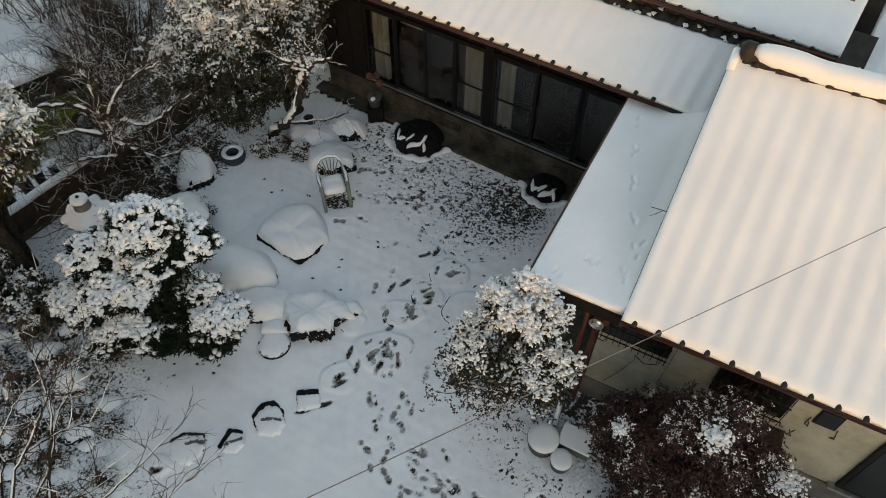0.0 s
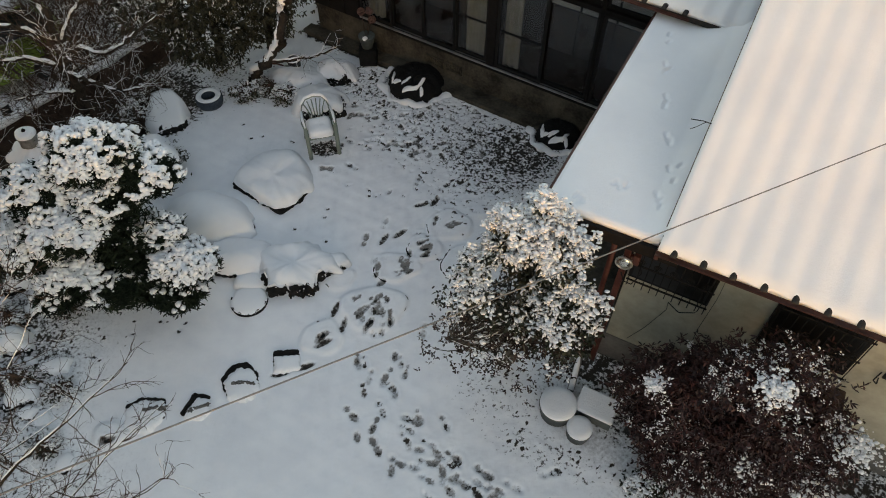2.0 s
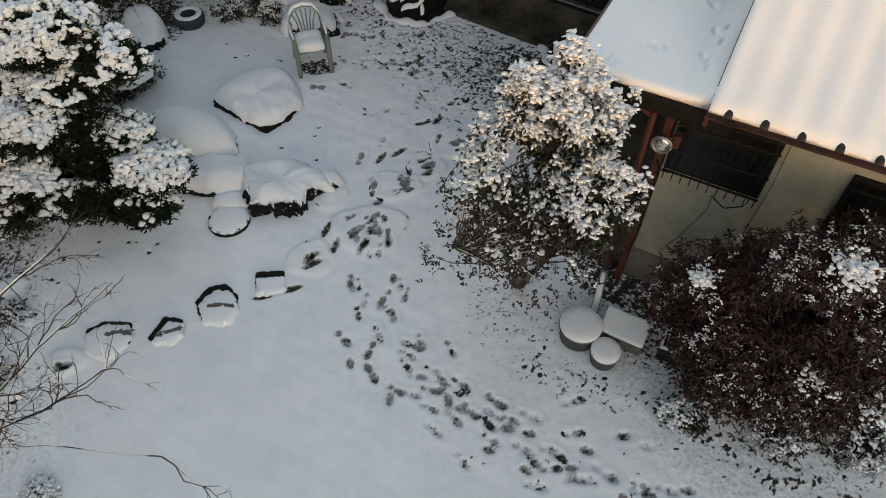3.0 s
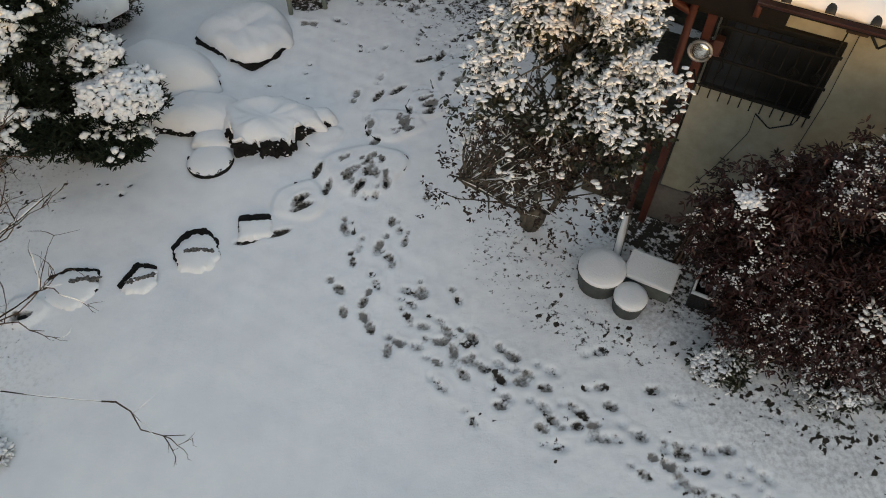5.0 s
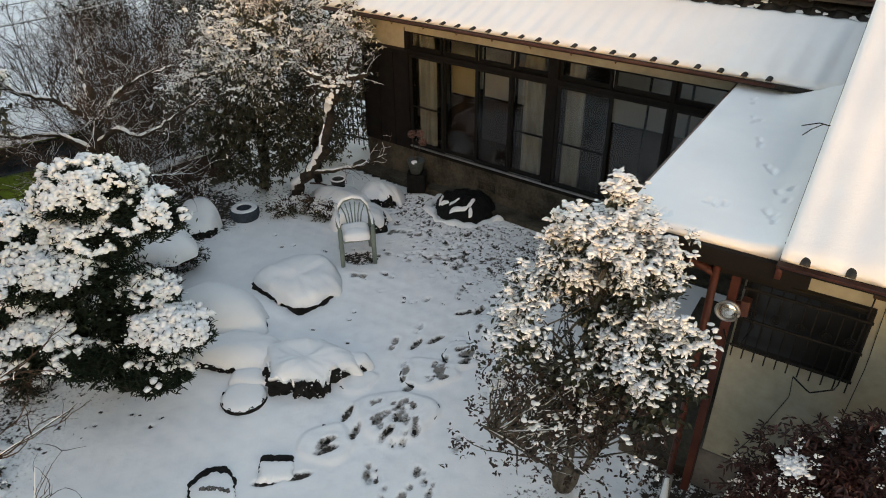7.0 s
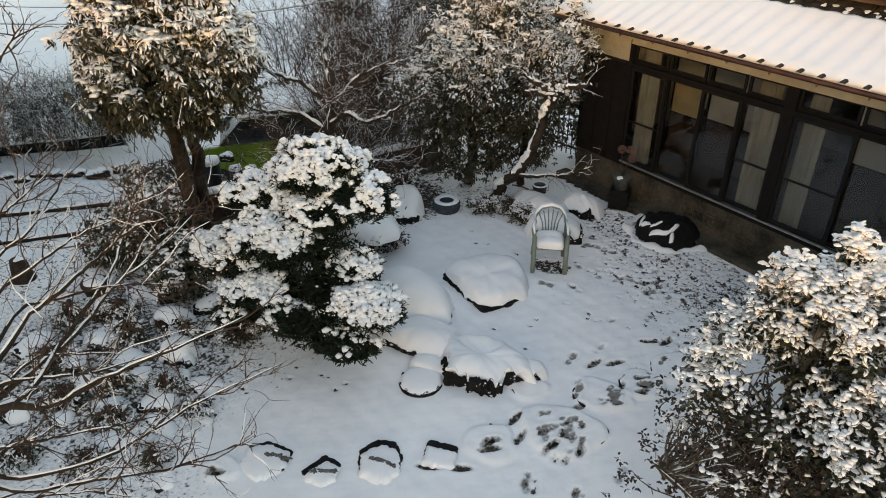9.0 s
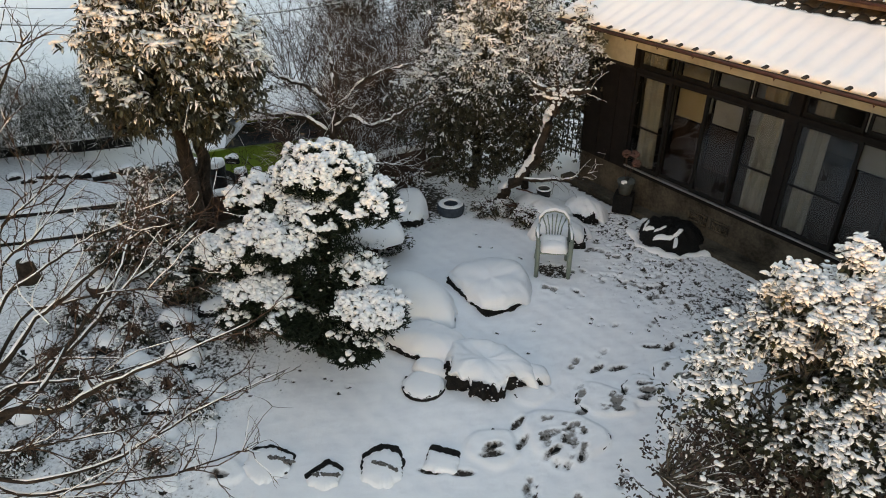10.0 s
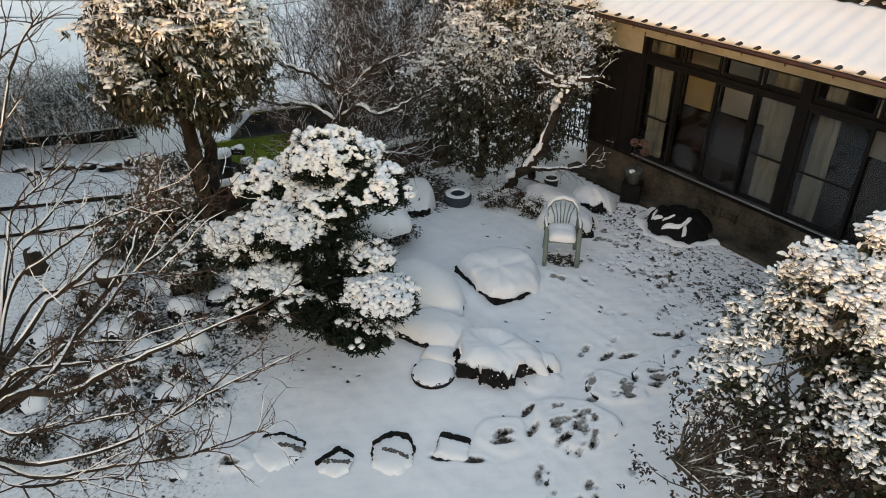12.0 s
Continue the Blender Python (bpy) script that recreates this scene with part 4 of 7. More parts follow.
foot = hp("drain_foot", Soup().add(*tube([(-0.42, 0.24, 0.36), (-0.40, 0.12, 0.14), (-0.36, -0.16, 0.07)], 0.042, 10)), PALE_STONE, B, label="pale drain foot with snow", smooth=True)
part("snow", Soup().add(*tube([(-0.42, 0.20, 0.35), (-0.40, 0.10, 0.175), (-0.36, -0.16, 0.10)], [0.02, 0.035, 0.035], 8)), SNOW, foot, "", True)
hp("porch_step", box(-1.0, 0.6, 0.0, -0.26, 3.6, 0.14, 0.012), CONCRETE, B, label="dim concrete porch floor")


# -- windows of wing B
def barred_window(u0, u1, z0, z1):
    w = hp("window", box(u0, WV - 0.05, z0, u1, WV + 0.02, z1, 0.006), BROWN_METAL, B, label="dark window behind an iron grille")
    p = part("pane", box(u0 + 0.04, WV - 0.056, z0 + 0.04, u1 - 0.04, WV - 0.052, z1 - 0.04), DARK_PANE, w, "dark glass")
    n = int((u1 - u0) / 0.085)
    for k in range(n + 1):
        u = u0 + 0.02 + k * (u1 - u0 - 0.04) / n
        part("bar", Soup().add(*tube([(u, WV - 0.13, z1), (u, WV - 0.13, z0 - 0.055)], 0.006, 6)), IRON, w)
    for z in (z0 + 0.06, (z0 + z1) / 2, z1 - 0.05):
        part("cross_bar", box(u0, WV - 0.145, z - 0.012, u1, WV - 0.137, z + 0.012), IRON, w)
    for k in range(5):
        u = u0 + 0.1 + k * (u1 - u0 - 0.2) / 4
        ang = np.linspace(0, 4.2 * np.pi, 40)
        rad = np.linspace(0.045, 0.008, 40)
        part("scroll", Soup().add(*tube(np.stack([u + rad * np.cos(ang), np.full(40, WV - 0.15), (z0 + z1) / 2 + 0.07 + rad * np.sin(ang)], 1), 0.005, 5)), IRON, w)
    return w


barred_window(-0.22, 0.66, 1.74, 2.40)
barred_window(1.25, 2.14, 1.50, 2.30)
small = hp("window", box(2.44, WV - 0.02, 1.66, 2.70, WV + 0.02, 2.0, 0.004), BROWN_METAL, B, label="small dark vent window")
part("pane", box(2.46, WV - 0.028, 1.68, 2.68, WV - 0.022, 1.98), DARK_PANE, small, "dark glass")
big = hp("window", box(3.18, WV - 0.05, 0.55, 5.2, WV + 0.02, 1.85, 0.008), BROWN_METAL, B, label="wide dark aluminium window")
for a, b in ((3.24, 4.15), (4.22, 5.14)):
    part("pane", box(a, WV - 0.058, 0.62, b, WV - 0.052, 1.79), DARK_PANE, big, "dark glass")
part("sill", box(3.1, WV - 0.10, 0.50, 5.3, WV, 0.55, 0.006), STEEL, big, "pale sill")
hp("duct", box(2.08, WV - 0.26, 0.75, 2.30, WV - 0.002, 1.22, 0.02), BROWN_BOARD, B, label="brown box on the wall")
hp("junction_box", box(0.60, WV - 0.09, 2.52, 0.75, WV - 0.001, 2.64, 0.01), BROWN_BOARD, B, label="brown junction box")
for pts, r in [([(0.62, WV - 0.05, 2.52), (0.60, WV - 0.17, 2.2), (0.58, WV - 0.17, 1.72), (0.42, WV - 0.16, 1.60), (0.28, WV - 0.16, 1.70)], 0.006),
               ([(0.70, WV - 0.02, 2.52), (0.72, WV - 0.012, 1.9), (0.69, WV - 0.012, 1.2), (0.71, WV - 0.012, 0.9), (0.66, WV - 0.012, 0.5)], 0.0032),
               ([(0.75, WV - 0.06, 2.55), (0.84, WV - 0.08, 2.46), (0.92, WV - 0.08, 2.55), (0.86, WV - 0.05, 2.62)], 0.009),
               ([(0.28, WV - 0.16, 1.70), (0.30, WV - 0.03, 1.4), (0.16, WV - 0.012, 0.9), (0.02, WV - 0.012, 0.55)], 0.0035),
               ([(2.40, WV - 0.02, 1.75), (2.38, WV - 0.05, 1.62), (2.43, WV - 0.05, 1.58), (2.41, WV - 0.03, 1.66)], 0.007),
               ([(2.72, WV - 0.02, 1.70), (2.74, WV - 0.05, 1.58), (2.69, WV - 0.05, 1.54), (2.76, WV - 0.03, 1.52)], 0.007)]:
    p = np.array(pts)
    t = np.linspace(0, len(p) - 1, 24)
    hp("cable", Soup().add(*tube(np.stack([np.interp(t, np.arange(len(p)), p[:, c]) for c in range(3)], 1), r, 6)), CABLE, B, label="black cable on the wall", smooth=True)

# -- floodlight by the corner post
lamp = thing("floodlight", "round silvered floodlight clamped to the corner post", "lamp", (1.90, 4.632, 2.19), -28)
ringp = [(0.085 * math.cos(a), -0.02, 0.085 * math.sin(a)) for a in np.linspace(0, 2 * np.pi, 24)]
part("bezel", Soup().add(*tube(ringp, 0.012, 6)), STEEL, lamp, "metal rim", True)
part("lens", Soup().add(*tube([(0, -0.035, 0), (0, -0.028, 0), (0, -0.01, 0), (0, 0.06, 0)], [0.03, 0.06, 0.082, 0.05], 20)), REFLECTOR, lamp, "silvered glass lens", True)
part("neck", Soup().add(*tube([(0, 0.06, 0), (0.06, 0.10, 0.01), (0.12, 0.10, 0.03)], [0.04, 0.032, 0.03], 10)), RUST_RED, lamp, "", True)
part("clamp", box(0.07, 0.05, -0.06, 0.14, 0.14, 0.08, 0.01), RUST_RED, lamp)
part("cable", Soup().add(*tube([(0.14, 0.08, 0.0), (0.2, 0.02, -0.1), (0.14, -0.02, -0.28), (0.05, 0.0, -0.3), (0.0, 0.02, -0.2)], 0.007, 6)), CABLE, lamp, "", True)


# ---- garden ----
# -- foliage builders
ICO_V, ICO_F = [], []
g_ = (1 + 5 ** 0.5) / 2
ICO_V = np.array([(-1, g_, 0), (1, g_, 0), (-1, -g_, 0), (1, -g_, 0), (0, -1, g_), (0, 1, g_), (0, -1, -g_), (0, 1, -g_), (g_, 0, -1), (g_, 0, 1), (-g_, 0, -1), (-g_, 0, 1)]) / math.hypot(1, g_)
ICO_F = np.array([(0, 11, 5), (0, 5, 1), (0, 1, 7), (0, 7, 10), (0, 10, 11), (1, 5, 9), (5, 11, 4), (11, 10, 2), (10, 7, 6), (7, 1, 8), (3, 9, 4), (3, 4, 2), (3, 2, 6), (3, 6, 8), (3, 8, 9), (4, 9, 5), (2, 4, 11), (6, 2, 10), (8, 6, 7), (9, 8, 1)])


def blobs(soup, P, R, flat, r):
    """Small uneven rounded lumps at P with radii R."""
    n = len(P)
    a = r.uniform(0, 6.28, n)
    c, s = np.cos(a)[:, None], np.sin(a)[:, None]
    v = np.repeat(ICO_V[None], n, 0) * (1 + r.normal(0, 0.10, (n, 12, 1)))
    x, y = v[..., 0] * c - v[..., 1] * s, v[..., 0] * s + v[..., 1] * c
    sx = r.uniform(0.8, 1.3, (n, 1))
    v = np.stack([x * sx, y / sx, v[..., 2] * flat], -1) * R[:, None, None] + P[:, None]
    f = (ICO_F[None] + 12 * np.arange(n)[:, None, None]).reshape(-1, 3)
    soup.add(v.reshape(-1, 3), f)


def leaf_frames(n, r, droop, azimuth=None):
    az = r.uniform(0, 2 * np.pi, n) if azimuth is None else azimuth
    pitch = r.normal(-droop, 0.45, n)
    d = np.stack([np.cos(az) * np.cos(pitch), np.sin(az) * np.cos(pitch), np.sin(pitch)], 1)
    side = np.stack([-np.sin(az), np.cos(az), np.zeros(n)], 1)
    up = np.cross(d, side)
    roll = r.normal(0, 0.4, n)[:, None]
    return d, side * np.cos(roll) + up * np.sin(roll), up * np.cos(roll) - side * np.sin(roll)


def leaves(soup, snow, P, L, W, snowy, r, droop=0.25, azimuth=None, thick=0.012):
    """Folded oval leaves at P; snowy: which of them carry a small cushion of snow."""
    n = len(P)
    d, side, up = leaf_frames(n, r, droop, azimuth)
    L = L * r.uniform(0.65, 1.25, n)[:, None]
    W = W * r.uniform(0.75, 1.2, n)[:, None]
    lift = up * W * 0.16
    ring = [P, P + d * L * 0.28 + side * W * 0.42 + lift, P + d * L * 0.66 + side * W * 0.46 + lift * 0.8 - up * L * 0.03, P + d * L - up * L * 0.10,
            P + d * L * 0.66 - side * W * 0.46 + lift * 0.8 - up * L * 0.03, P + d * L * 0.28 - side * W * 0.42 + lift]
    k = np.arange(n)[:, None] * 6
    soup.add(np.stack(ring, 1).reshape(-1, 3), np.concatenate([k + [0, 1, 2, 3], k + [0, 3, 4, 5]]))
    if snow is not None and snowy.any():
        s = snowy
        m = int(s.sum())
        z = np.array([0, 0, 1.0])
        c = (ring[0][s] + ring[3][s]) / 2
        h = thick * r.uniform(0.6, 1.7, m)[:, None]
        low = [x[s] + z * 0.003 - (x[s] - c) * 0.10 for x in ring]
        mid = [x * 0.84 + c * 0.16 + z * h * r.uniform(0.75, 1.2, (m, 1)) for x in low]
        k = np.arange(m)[:, None] * 12
        snow.add(np.stack(low + mid, 1).reshape(-1, 3), [np.concatenate([k + [6, 7, 8, 9], k + [6, 9, 10, 11]] + [k + [i, (i + 1) % 6, 6 + (i + 1) % 6, 6 + i] for i in range(6)])])


def crown_points(n, ells, r, gap=0.25, shell=0.4, seed=0):
    """Points through a crown of ellipsoids (cx, cy, cz, rx, ry, rz), denser to the outside, with holes; also how far each looks upwards."""
    vol = np.array([e[3] * e[4] + e[4] * e[5] for e in ells])
    pick = r.choice(len(ells), n, p=vol / vol.sum())
    e = np.array(ells)[pick]
    d = r.normal(0, 1, (n, 3))
    d /= np.linalg.norm(d, axis=1, keepdims=True)
    rad = r.uniform(shell, 1.0, n) ** 0.6
    bumpy = 1 + 0.16 * np.sin(d[:, 0] * 7 + seed) * np.sin(d[:, 1] * 8 + 2 * seed) + 0.10 * np.sin(d[:, 2] * 13 + d[:, 0] * 9)
    p = e[:, :3] + d * e[:, 3:] * (rad * bumpy)[:, None]
    hole = waves3(p, seed + 5, 4.5)
    keep = hole > gap - 0.5
    return p[keep], d[keep], rad[keep]


def waves3(p, seed, base, n=10):
    r = np.random.default_rng(seed)
    out = np.zeros(len(p))
    for k in range(n):
        a = r.normal(0, 1, 3)
        out += np.sin(p @ (a / np.linalg.norm(a)) * base * r.uniform(0.6, 2.2) + r.uniform(0, 6.28))
    return out / math.sqrt(n / 2) * 0.5


def limb(wood, snow, pts, r0, r1, sides=7, n=14, wob=0.02, seed=0, cover=0.58, lay=0.60):
    """One limb along guide points, uneven, with a line of snow lying on it."""
    r = np.random.default_rng(seed)
    p = np.array(pts, dtype=float)
    t = np.linspace(0, len(p) - 1, n)
    q = np.stack([np.interp(t, np.arange(len(p)), p[:, c]) for c in range(3)], 1)
    for _ in range(2):
        q[1:-1] = (q[:-2] + 2 * q[1:-1] + q[2:]) / 4
    q[1:-1] += r.normal(0, wob, (n - 2, 3))
    rad = np.linspace(r0, r1, n) * (1 + 0.12 * np.sin(t * 5 + seed))
    wood.add(*tube(q, rad, sides))
    if snow is not None:
        steep = np.abs(np.gradient(q[:, 2])) / np.maximum(np.linalg.norm(np.gradient(q, axis=0), axis=1), 1e-6)
        run = []
        for i in range(n):
            on = steep[i] < 0.965 and r.uniform() < cover + 0.15
            if on:
                run.append(i)
            if (not on or i == n - 1):
                if len(run) >= 2:
                    w = rad[run] * lay + 0.0022
                    w[0] *= 0.4
                    w[-1] *= 0.4
                    snow.add(*tube(q[run] + np.array([0, 0, 1]) * (rad[run] * 0.80 + 0.003)[:, None], w, 6, 0.75))
                run = []
    return q


def twigs(wood, snow, q, r, count, length, r0, depth=1, up=0.5, cover=0.4, sides=4, spread_=1.0, seg=5):
    """Fine branching shoots from along a limb q."""
    for _ in range(count):
        i = r.integers(max(1, len(q) // 4), len(q))
        d = q[min(i, len(q) - 1)] - q[i - 1]
        d = d / max(np.linalg.norm(d), 1e-6) + r.normal(0, 0.65 * spread_, 3) + np.array([0, 0, up])
        d /= np.linalg.norm(d)
        ln = length * r.uniform(0.5, 1.2)
        pts = [q[i]]
        for k in range(seg):
            d = d + r.normal(0, 0.26, 3)
            d /= np.linalg.norm(d)
            pts.append(pts[-1] + d * ln / seg)
        pts = np.array(pts)
        rad = np.linspace(r0, r0 * 0.35, len(pts))
        wood.add(*tube(pts, rad, sides))
        if snow is not None and abs(d[2]) < 0.85 and r.uniform() < cover:
            snow.add(*tube(pts + np.array([0, 0, 1]) * (rad * 0.8)[:, None], rad * 0.95 + 0.001, 4, 0.8))
        if depth > 0:
            twigs(wood, snow, pts, r, 3, ln * 0.6, r0 * 0.6, depth - 1, up * 0.6, cover, sides, spread_, 4)


# -- stones
SLUSH = plain("grey_slush", (0.045, 0.04, 0.036), (0.20, 0.185, 0.17), 45, 0.6, spread=(0.40, 0.60))


def swell(ang, spans, soft=0.10):
    """Round an outline: (from, to, amount) spans in degrees, with soft ends."""
    out = np.zeros_like(ang)
    for a0, a1, h in spans:
        mid, half = radians((a0 + a1) / 2), radians((a1 - a0) / 2)
        d = np.abs((ang - mid + np.pi) % (2 * np.pi) - np.pi)
        out = np.maximum(out, h * smooth01((half + soft - d) / (2 * soft)))
    return out


def jag(ang, seed, n=9, lo=3, hi=40):
    r = np.random.default_rng(seed)
    out = np.zeros_like(ang)
    for f in np.unique(np.round(np.geomspace(lo, hi, n))):
        out += np.sin(f * ang + r.uniform(0, 6.28)) * r.uniform(0.5, 1.0) * (lo / f) ** 0.55
    return out / 2.2


def ring_mesh(rings, centre):
    n, sides = len(rings), len(rings[0])
    i, j = np.meshgrid(np.arange(n - 1), np.arange(sides), indexing="ij")
    k = (j + 1) % sides
    quads = np.stack([i * sides + j, i * sides + k, (i + 1) * sides + k, (i + 1) * sides + j], -1).reshape(-1, 4)
    top = (n - 1) * sides
    fan = np.stack([top + np.arange(sides), top + (np.arange(sides) + 1) % sides, np.full(sides, n * sides)], -1)
    return Soup().add(np.concatenate(rings + [np.array([centre])]), [quads, fan])


def boulder(name, label, at, outline, total, spans, seed, dome=0.5, rough=0.05, lumps=0.10, stone=STONE, group="garden rocks", sides=88, melt=0.0, flecks=0, flare=0.14, tilt=0.0, ragged=0.45):
    """A rock under snow that hangs down to the ground, but for the spans (from, to, height) where its dark broken side is bare.
    dome: how far the snow bulges to a dome; melt: how far the snow has drawn back from the bare sides."""
    t = thing(name, label, "rock", (*at, 0), 0, group)
    ang = np.linspace(0, 2 * np.pi, sides, endpoint=False)
    base = np.array([outline(a) for a in ang])
    width = max(3, sides // 7)
    soft_ = np.convolve(np.concatenate([base] * 3), np.hanning(2 * width + 1) / np.hanning(2 * width + 1).sum(), 'same')[sides:2 * sides]
    rim = swell(ang, spans) * np.maximum(1 + ragged * jag(ang, seed + 5, 9, 5, 40), 0.1)
    bare_ = smooth01(rim / max(0.3 * max([h for _, _, h in spans] + [0.01]), 0.004))
    body = base * (1 + rough * jag(ang, seed)) * (0.80 + 0.20 * bare_)
    c, s = np.cos(ang), np.sin(ang)
    cap_ = min(0.8 * total, total - 0.02)
    rings = []
    for k, (q, h) in enumerate([(1.03, -0.06), (1.0, 0.3), (0.985, 0.6), (0.96, 0.85), (0.88, 1.0), (0.5, 1.05)]):
        w = q * body * (1 + 0.9 * rough * jag(ang, seed + 20 + k, 9, 7, 44))
        z = h * np.maximum(rim * 1.1, 0.005) if k < 5 else np.full(sides, total * 0.4)
        z = z * (1 + 0.30 * jag(ang, seed + 40 + k, 8, 6, 44))
        rings.append(np.stack([c * w, s * w, np.minimum(z, cap_) if k else np.full(sides, -0.06)], 1))
    part("stone", ring_mesh(rings, (0, 0, total * 0.4)), stone, t)
    # the snow
    low = rim * 0.92 - (1 - bare_) * 0.03
    rings = []
    for k, (q, flat_h, dome_h) in enumerate([(0.93, 0.0, 0.0), (1.0, 0.06, 0.04), (1.01, 0.25, 0.15), (0.985, 0.50, 0.30), (0.94, 0.72, 0.44), (0.86, 0.87, 0.60), (0.73, 0.95, 0.76), (0.56, 0.985, 0.88), (0.36, 1.0, 0.96), (0.16, 1.0, 0.99)]):
        h = flat_h * (1 - dome) + dome_h * dome
        edge_ = min(q, 1.0) ** 4
        out = base * (1 + 0.6 * rough * edge_ * jag(ang, seed + 2, 9, 3, 34)) * (1 - melt * bare_ * edge_)
        keep_ = smooth01((q - 0.70) / 0.30)
        round_ = soft_ + (out - soft_) * keep_
        spill = (1 - bare_) * flare * (1 - h) ** 2.2 * min(1.0, total * 3.2)
        w = round_ * q + spill * (0.25 + 0.75 * base) * (1 + 0.4 * jag(ang, seed + 3, 6, 3, 12))
        x, y = c * w, s * w
        z = low * (1 - smooth01(h * 1.6)) + total * h
        z = z + total * lumps * min(h * 1.5, 1) * (waves(x + at[0], y + at[1], seed, 5.0) * 2.2 + waves(x, y, seed + 1, 17.0) * 0.8)
        rings.append(np.stack([x, y, z + tilt * y * h], 1))
    part("snow", ring_mesh(rings, (0, 0, float(rings[-1][:, 2].mean()))), SNOW, t, "thick soft snow", True)
    if flecks:
        r = np.random.default_rng(seed)
        pick = r.choice(sides, flecks, p=bare_ * rim / (bare_ * rim).sum())
        a = ang[pick]
        w = body[pick] * 1.0
        fs = Soup()
        blobs(fs, np.stack([np.cos(a) * w, np.sin(a) * w, rim[pick] * r.uniform(0.05, 1.0, flecks)], 1), 0.003 + 0.020 * r.uniform(0, 1, flecks) ** 3, 0.5, r)
        tagged(part("snow", fs, SNOW, t, "flecks of snow on the stone", True), kind="stuff")
    return t


boulder("flat_boulder", "large flat-topped garden rock under thick snow", (-2.63, 7.86), poly_r((-0.67, -0.02), (-0.44, 0.42), (-0.20, 0.70), (0.24, 0.70), (0.44, 0.34), (0.61, -0.10), (0.40, -0.44), (0.13, -0.62), (-0.16, -0.42)), 0.22, [(170, 244, 0.07), (252, 338, 0.055)], 1, 0.12, 0.05, 0.20)
boulder("round_boulder", "low rounded rock buried under smooth snow", (-3.42, 7.04), poly_r((-0.66, 0.36), (-0.2, 0.54), (0.35, 0.32), (0.66, -0.12), (0.45, -0.36), (-0.2, -0.42), (-0.62, -0.1)), 0.42, [(350, 362, 0.05)], 2, 0.9, 0.03, 0.06)
boulder("low_boulder", "low rock beside the pond edge under snow", (-2.98, 6.34), poly_r((-0.52, 0.10), (-0.15, 0.34), (0.42, 0.28), (0.5, -0.2), (0.1, -0.34), (-0.4, -0.24)), 0.22, [(205, 290, 0.08)], 3, 0.35, 0.05, 0.14, flecks=10, flare=0.24)
boulder("basin_rock", "jagged dark rock with snow on top and bare broken front", (-2.08, 6.14), poly_r((-0.55, 0.34), (0.1, 0.44), (0.46, 0.24), (0.70, 0.14), (0.68, -0.06), (0.40, -0.14), (0.34, -0.42), (-0.05, -0.40), (-0.34, -0.46), (-0.42, -0.1)), 0.24, [(192, 312, 0.18), (296, 368, 0.14)], 4, 0.2, 0.14, 0.22, melt=0.10, flecks=46, sides=150, flare=0.24, ragged=0.95)
boulder("side_rock", "small dark rock capped with snow beside the basin rock", (-1.50, 6.26), poly_r((-0.16, 0.12), (0.1, 0.16), (0.2, 0.0), (0.08, -0.14), (-0.14, -0.1)), 0.17, [(190, 330, 0.10)], 14, 0.4, 0.10, 0.1, melt=0.1, flecks=8, sides=48)
for k in range(7):
    boulder("edge_stone", "small upright edging stone tipped with snow by the basin rock", (-2.79 + 0.052 * k, 5.985 - 0.012 * k), lambda a: 0.020 + 0.004 * math.sin(3 * a + k), 0.10 - 0.004 * k, [(180, 350, 0.06)], 160 + k, 0.6, 0.1, 0.1, sides=14, group="edging stones by the basin")
boulder("round_stone", "round millstone with an even disc of snow", (-2.64, 5.62), lambda a: 0.255, 0.085, [(165, 372, 0.05)], 5, 0.15, 0.012, 0.05, melt=0.03, flare=0.03)
boulder("small_mound", "low heap of snow on a buried stone beside the millstone", (-2.64, 5.92), poly_r((-0.26, 0.1), (0.0, 0.17), (0.27, 0.08), (0.22, -0.1), (0.0, -0.14), (-0.25, -0.1)), 0.12, [(262, 268, 0.04)], 15, 0.7, 0.06, 0.2, sides=48)
boulder("upright_rock", "flat slanting rock faced with snow", (-4.66, 9.38), poly_r((-0.34, 0.36), (0.0, 0.44), (0.28, 0.20), (0.31, -0.24), (-0.08, -0.42), (-0.34, -0.30)), 0.34, [(250, 360, 0.12)], 6, 0.15, 0.06, 0.06, flecks=16, flare=0.05, tilt=0.42)
boulder("mound", "rounded snow-covered rock beside the plum tree", (-2.12, 9.72), poly_r((-0.45, 0.2), (0.0, 0.42), (0.42, 0.22), (0.44, -0.2), (0.0, -0.38), (-0.42, -0.2)), 0.36, [(222, 372, 0.15)], 7, 0.45, 0.08, 0.14, flecks=60, melt=0.04)
boulder("mound", "snow-covered rock heap beside the plum tree", (-2.62, 10.42), poly_r((-0.5, 0.2), (0.0, 0.42), (0.55, 0.22), (0.5, -0.25), (0.0, -0.35), (-0.42, -0.2)), 0.30, [(255, 345, 0.10)], 8, 0.6, 0.08, 0.2, flecks=20)
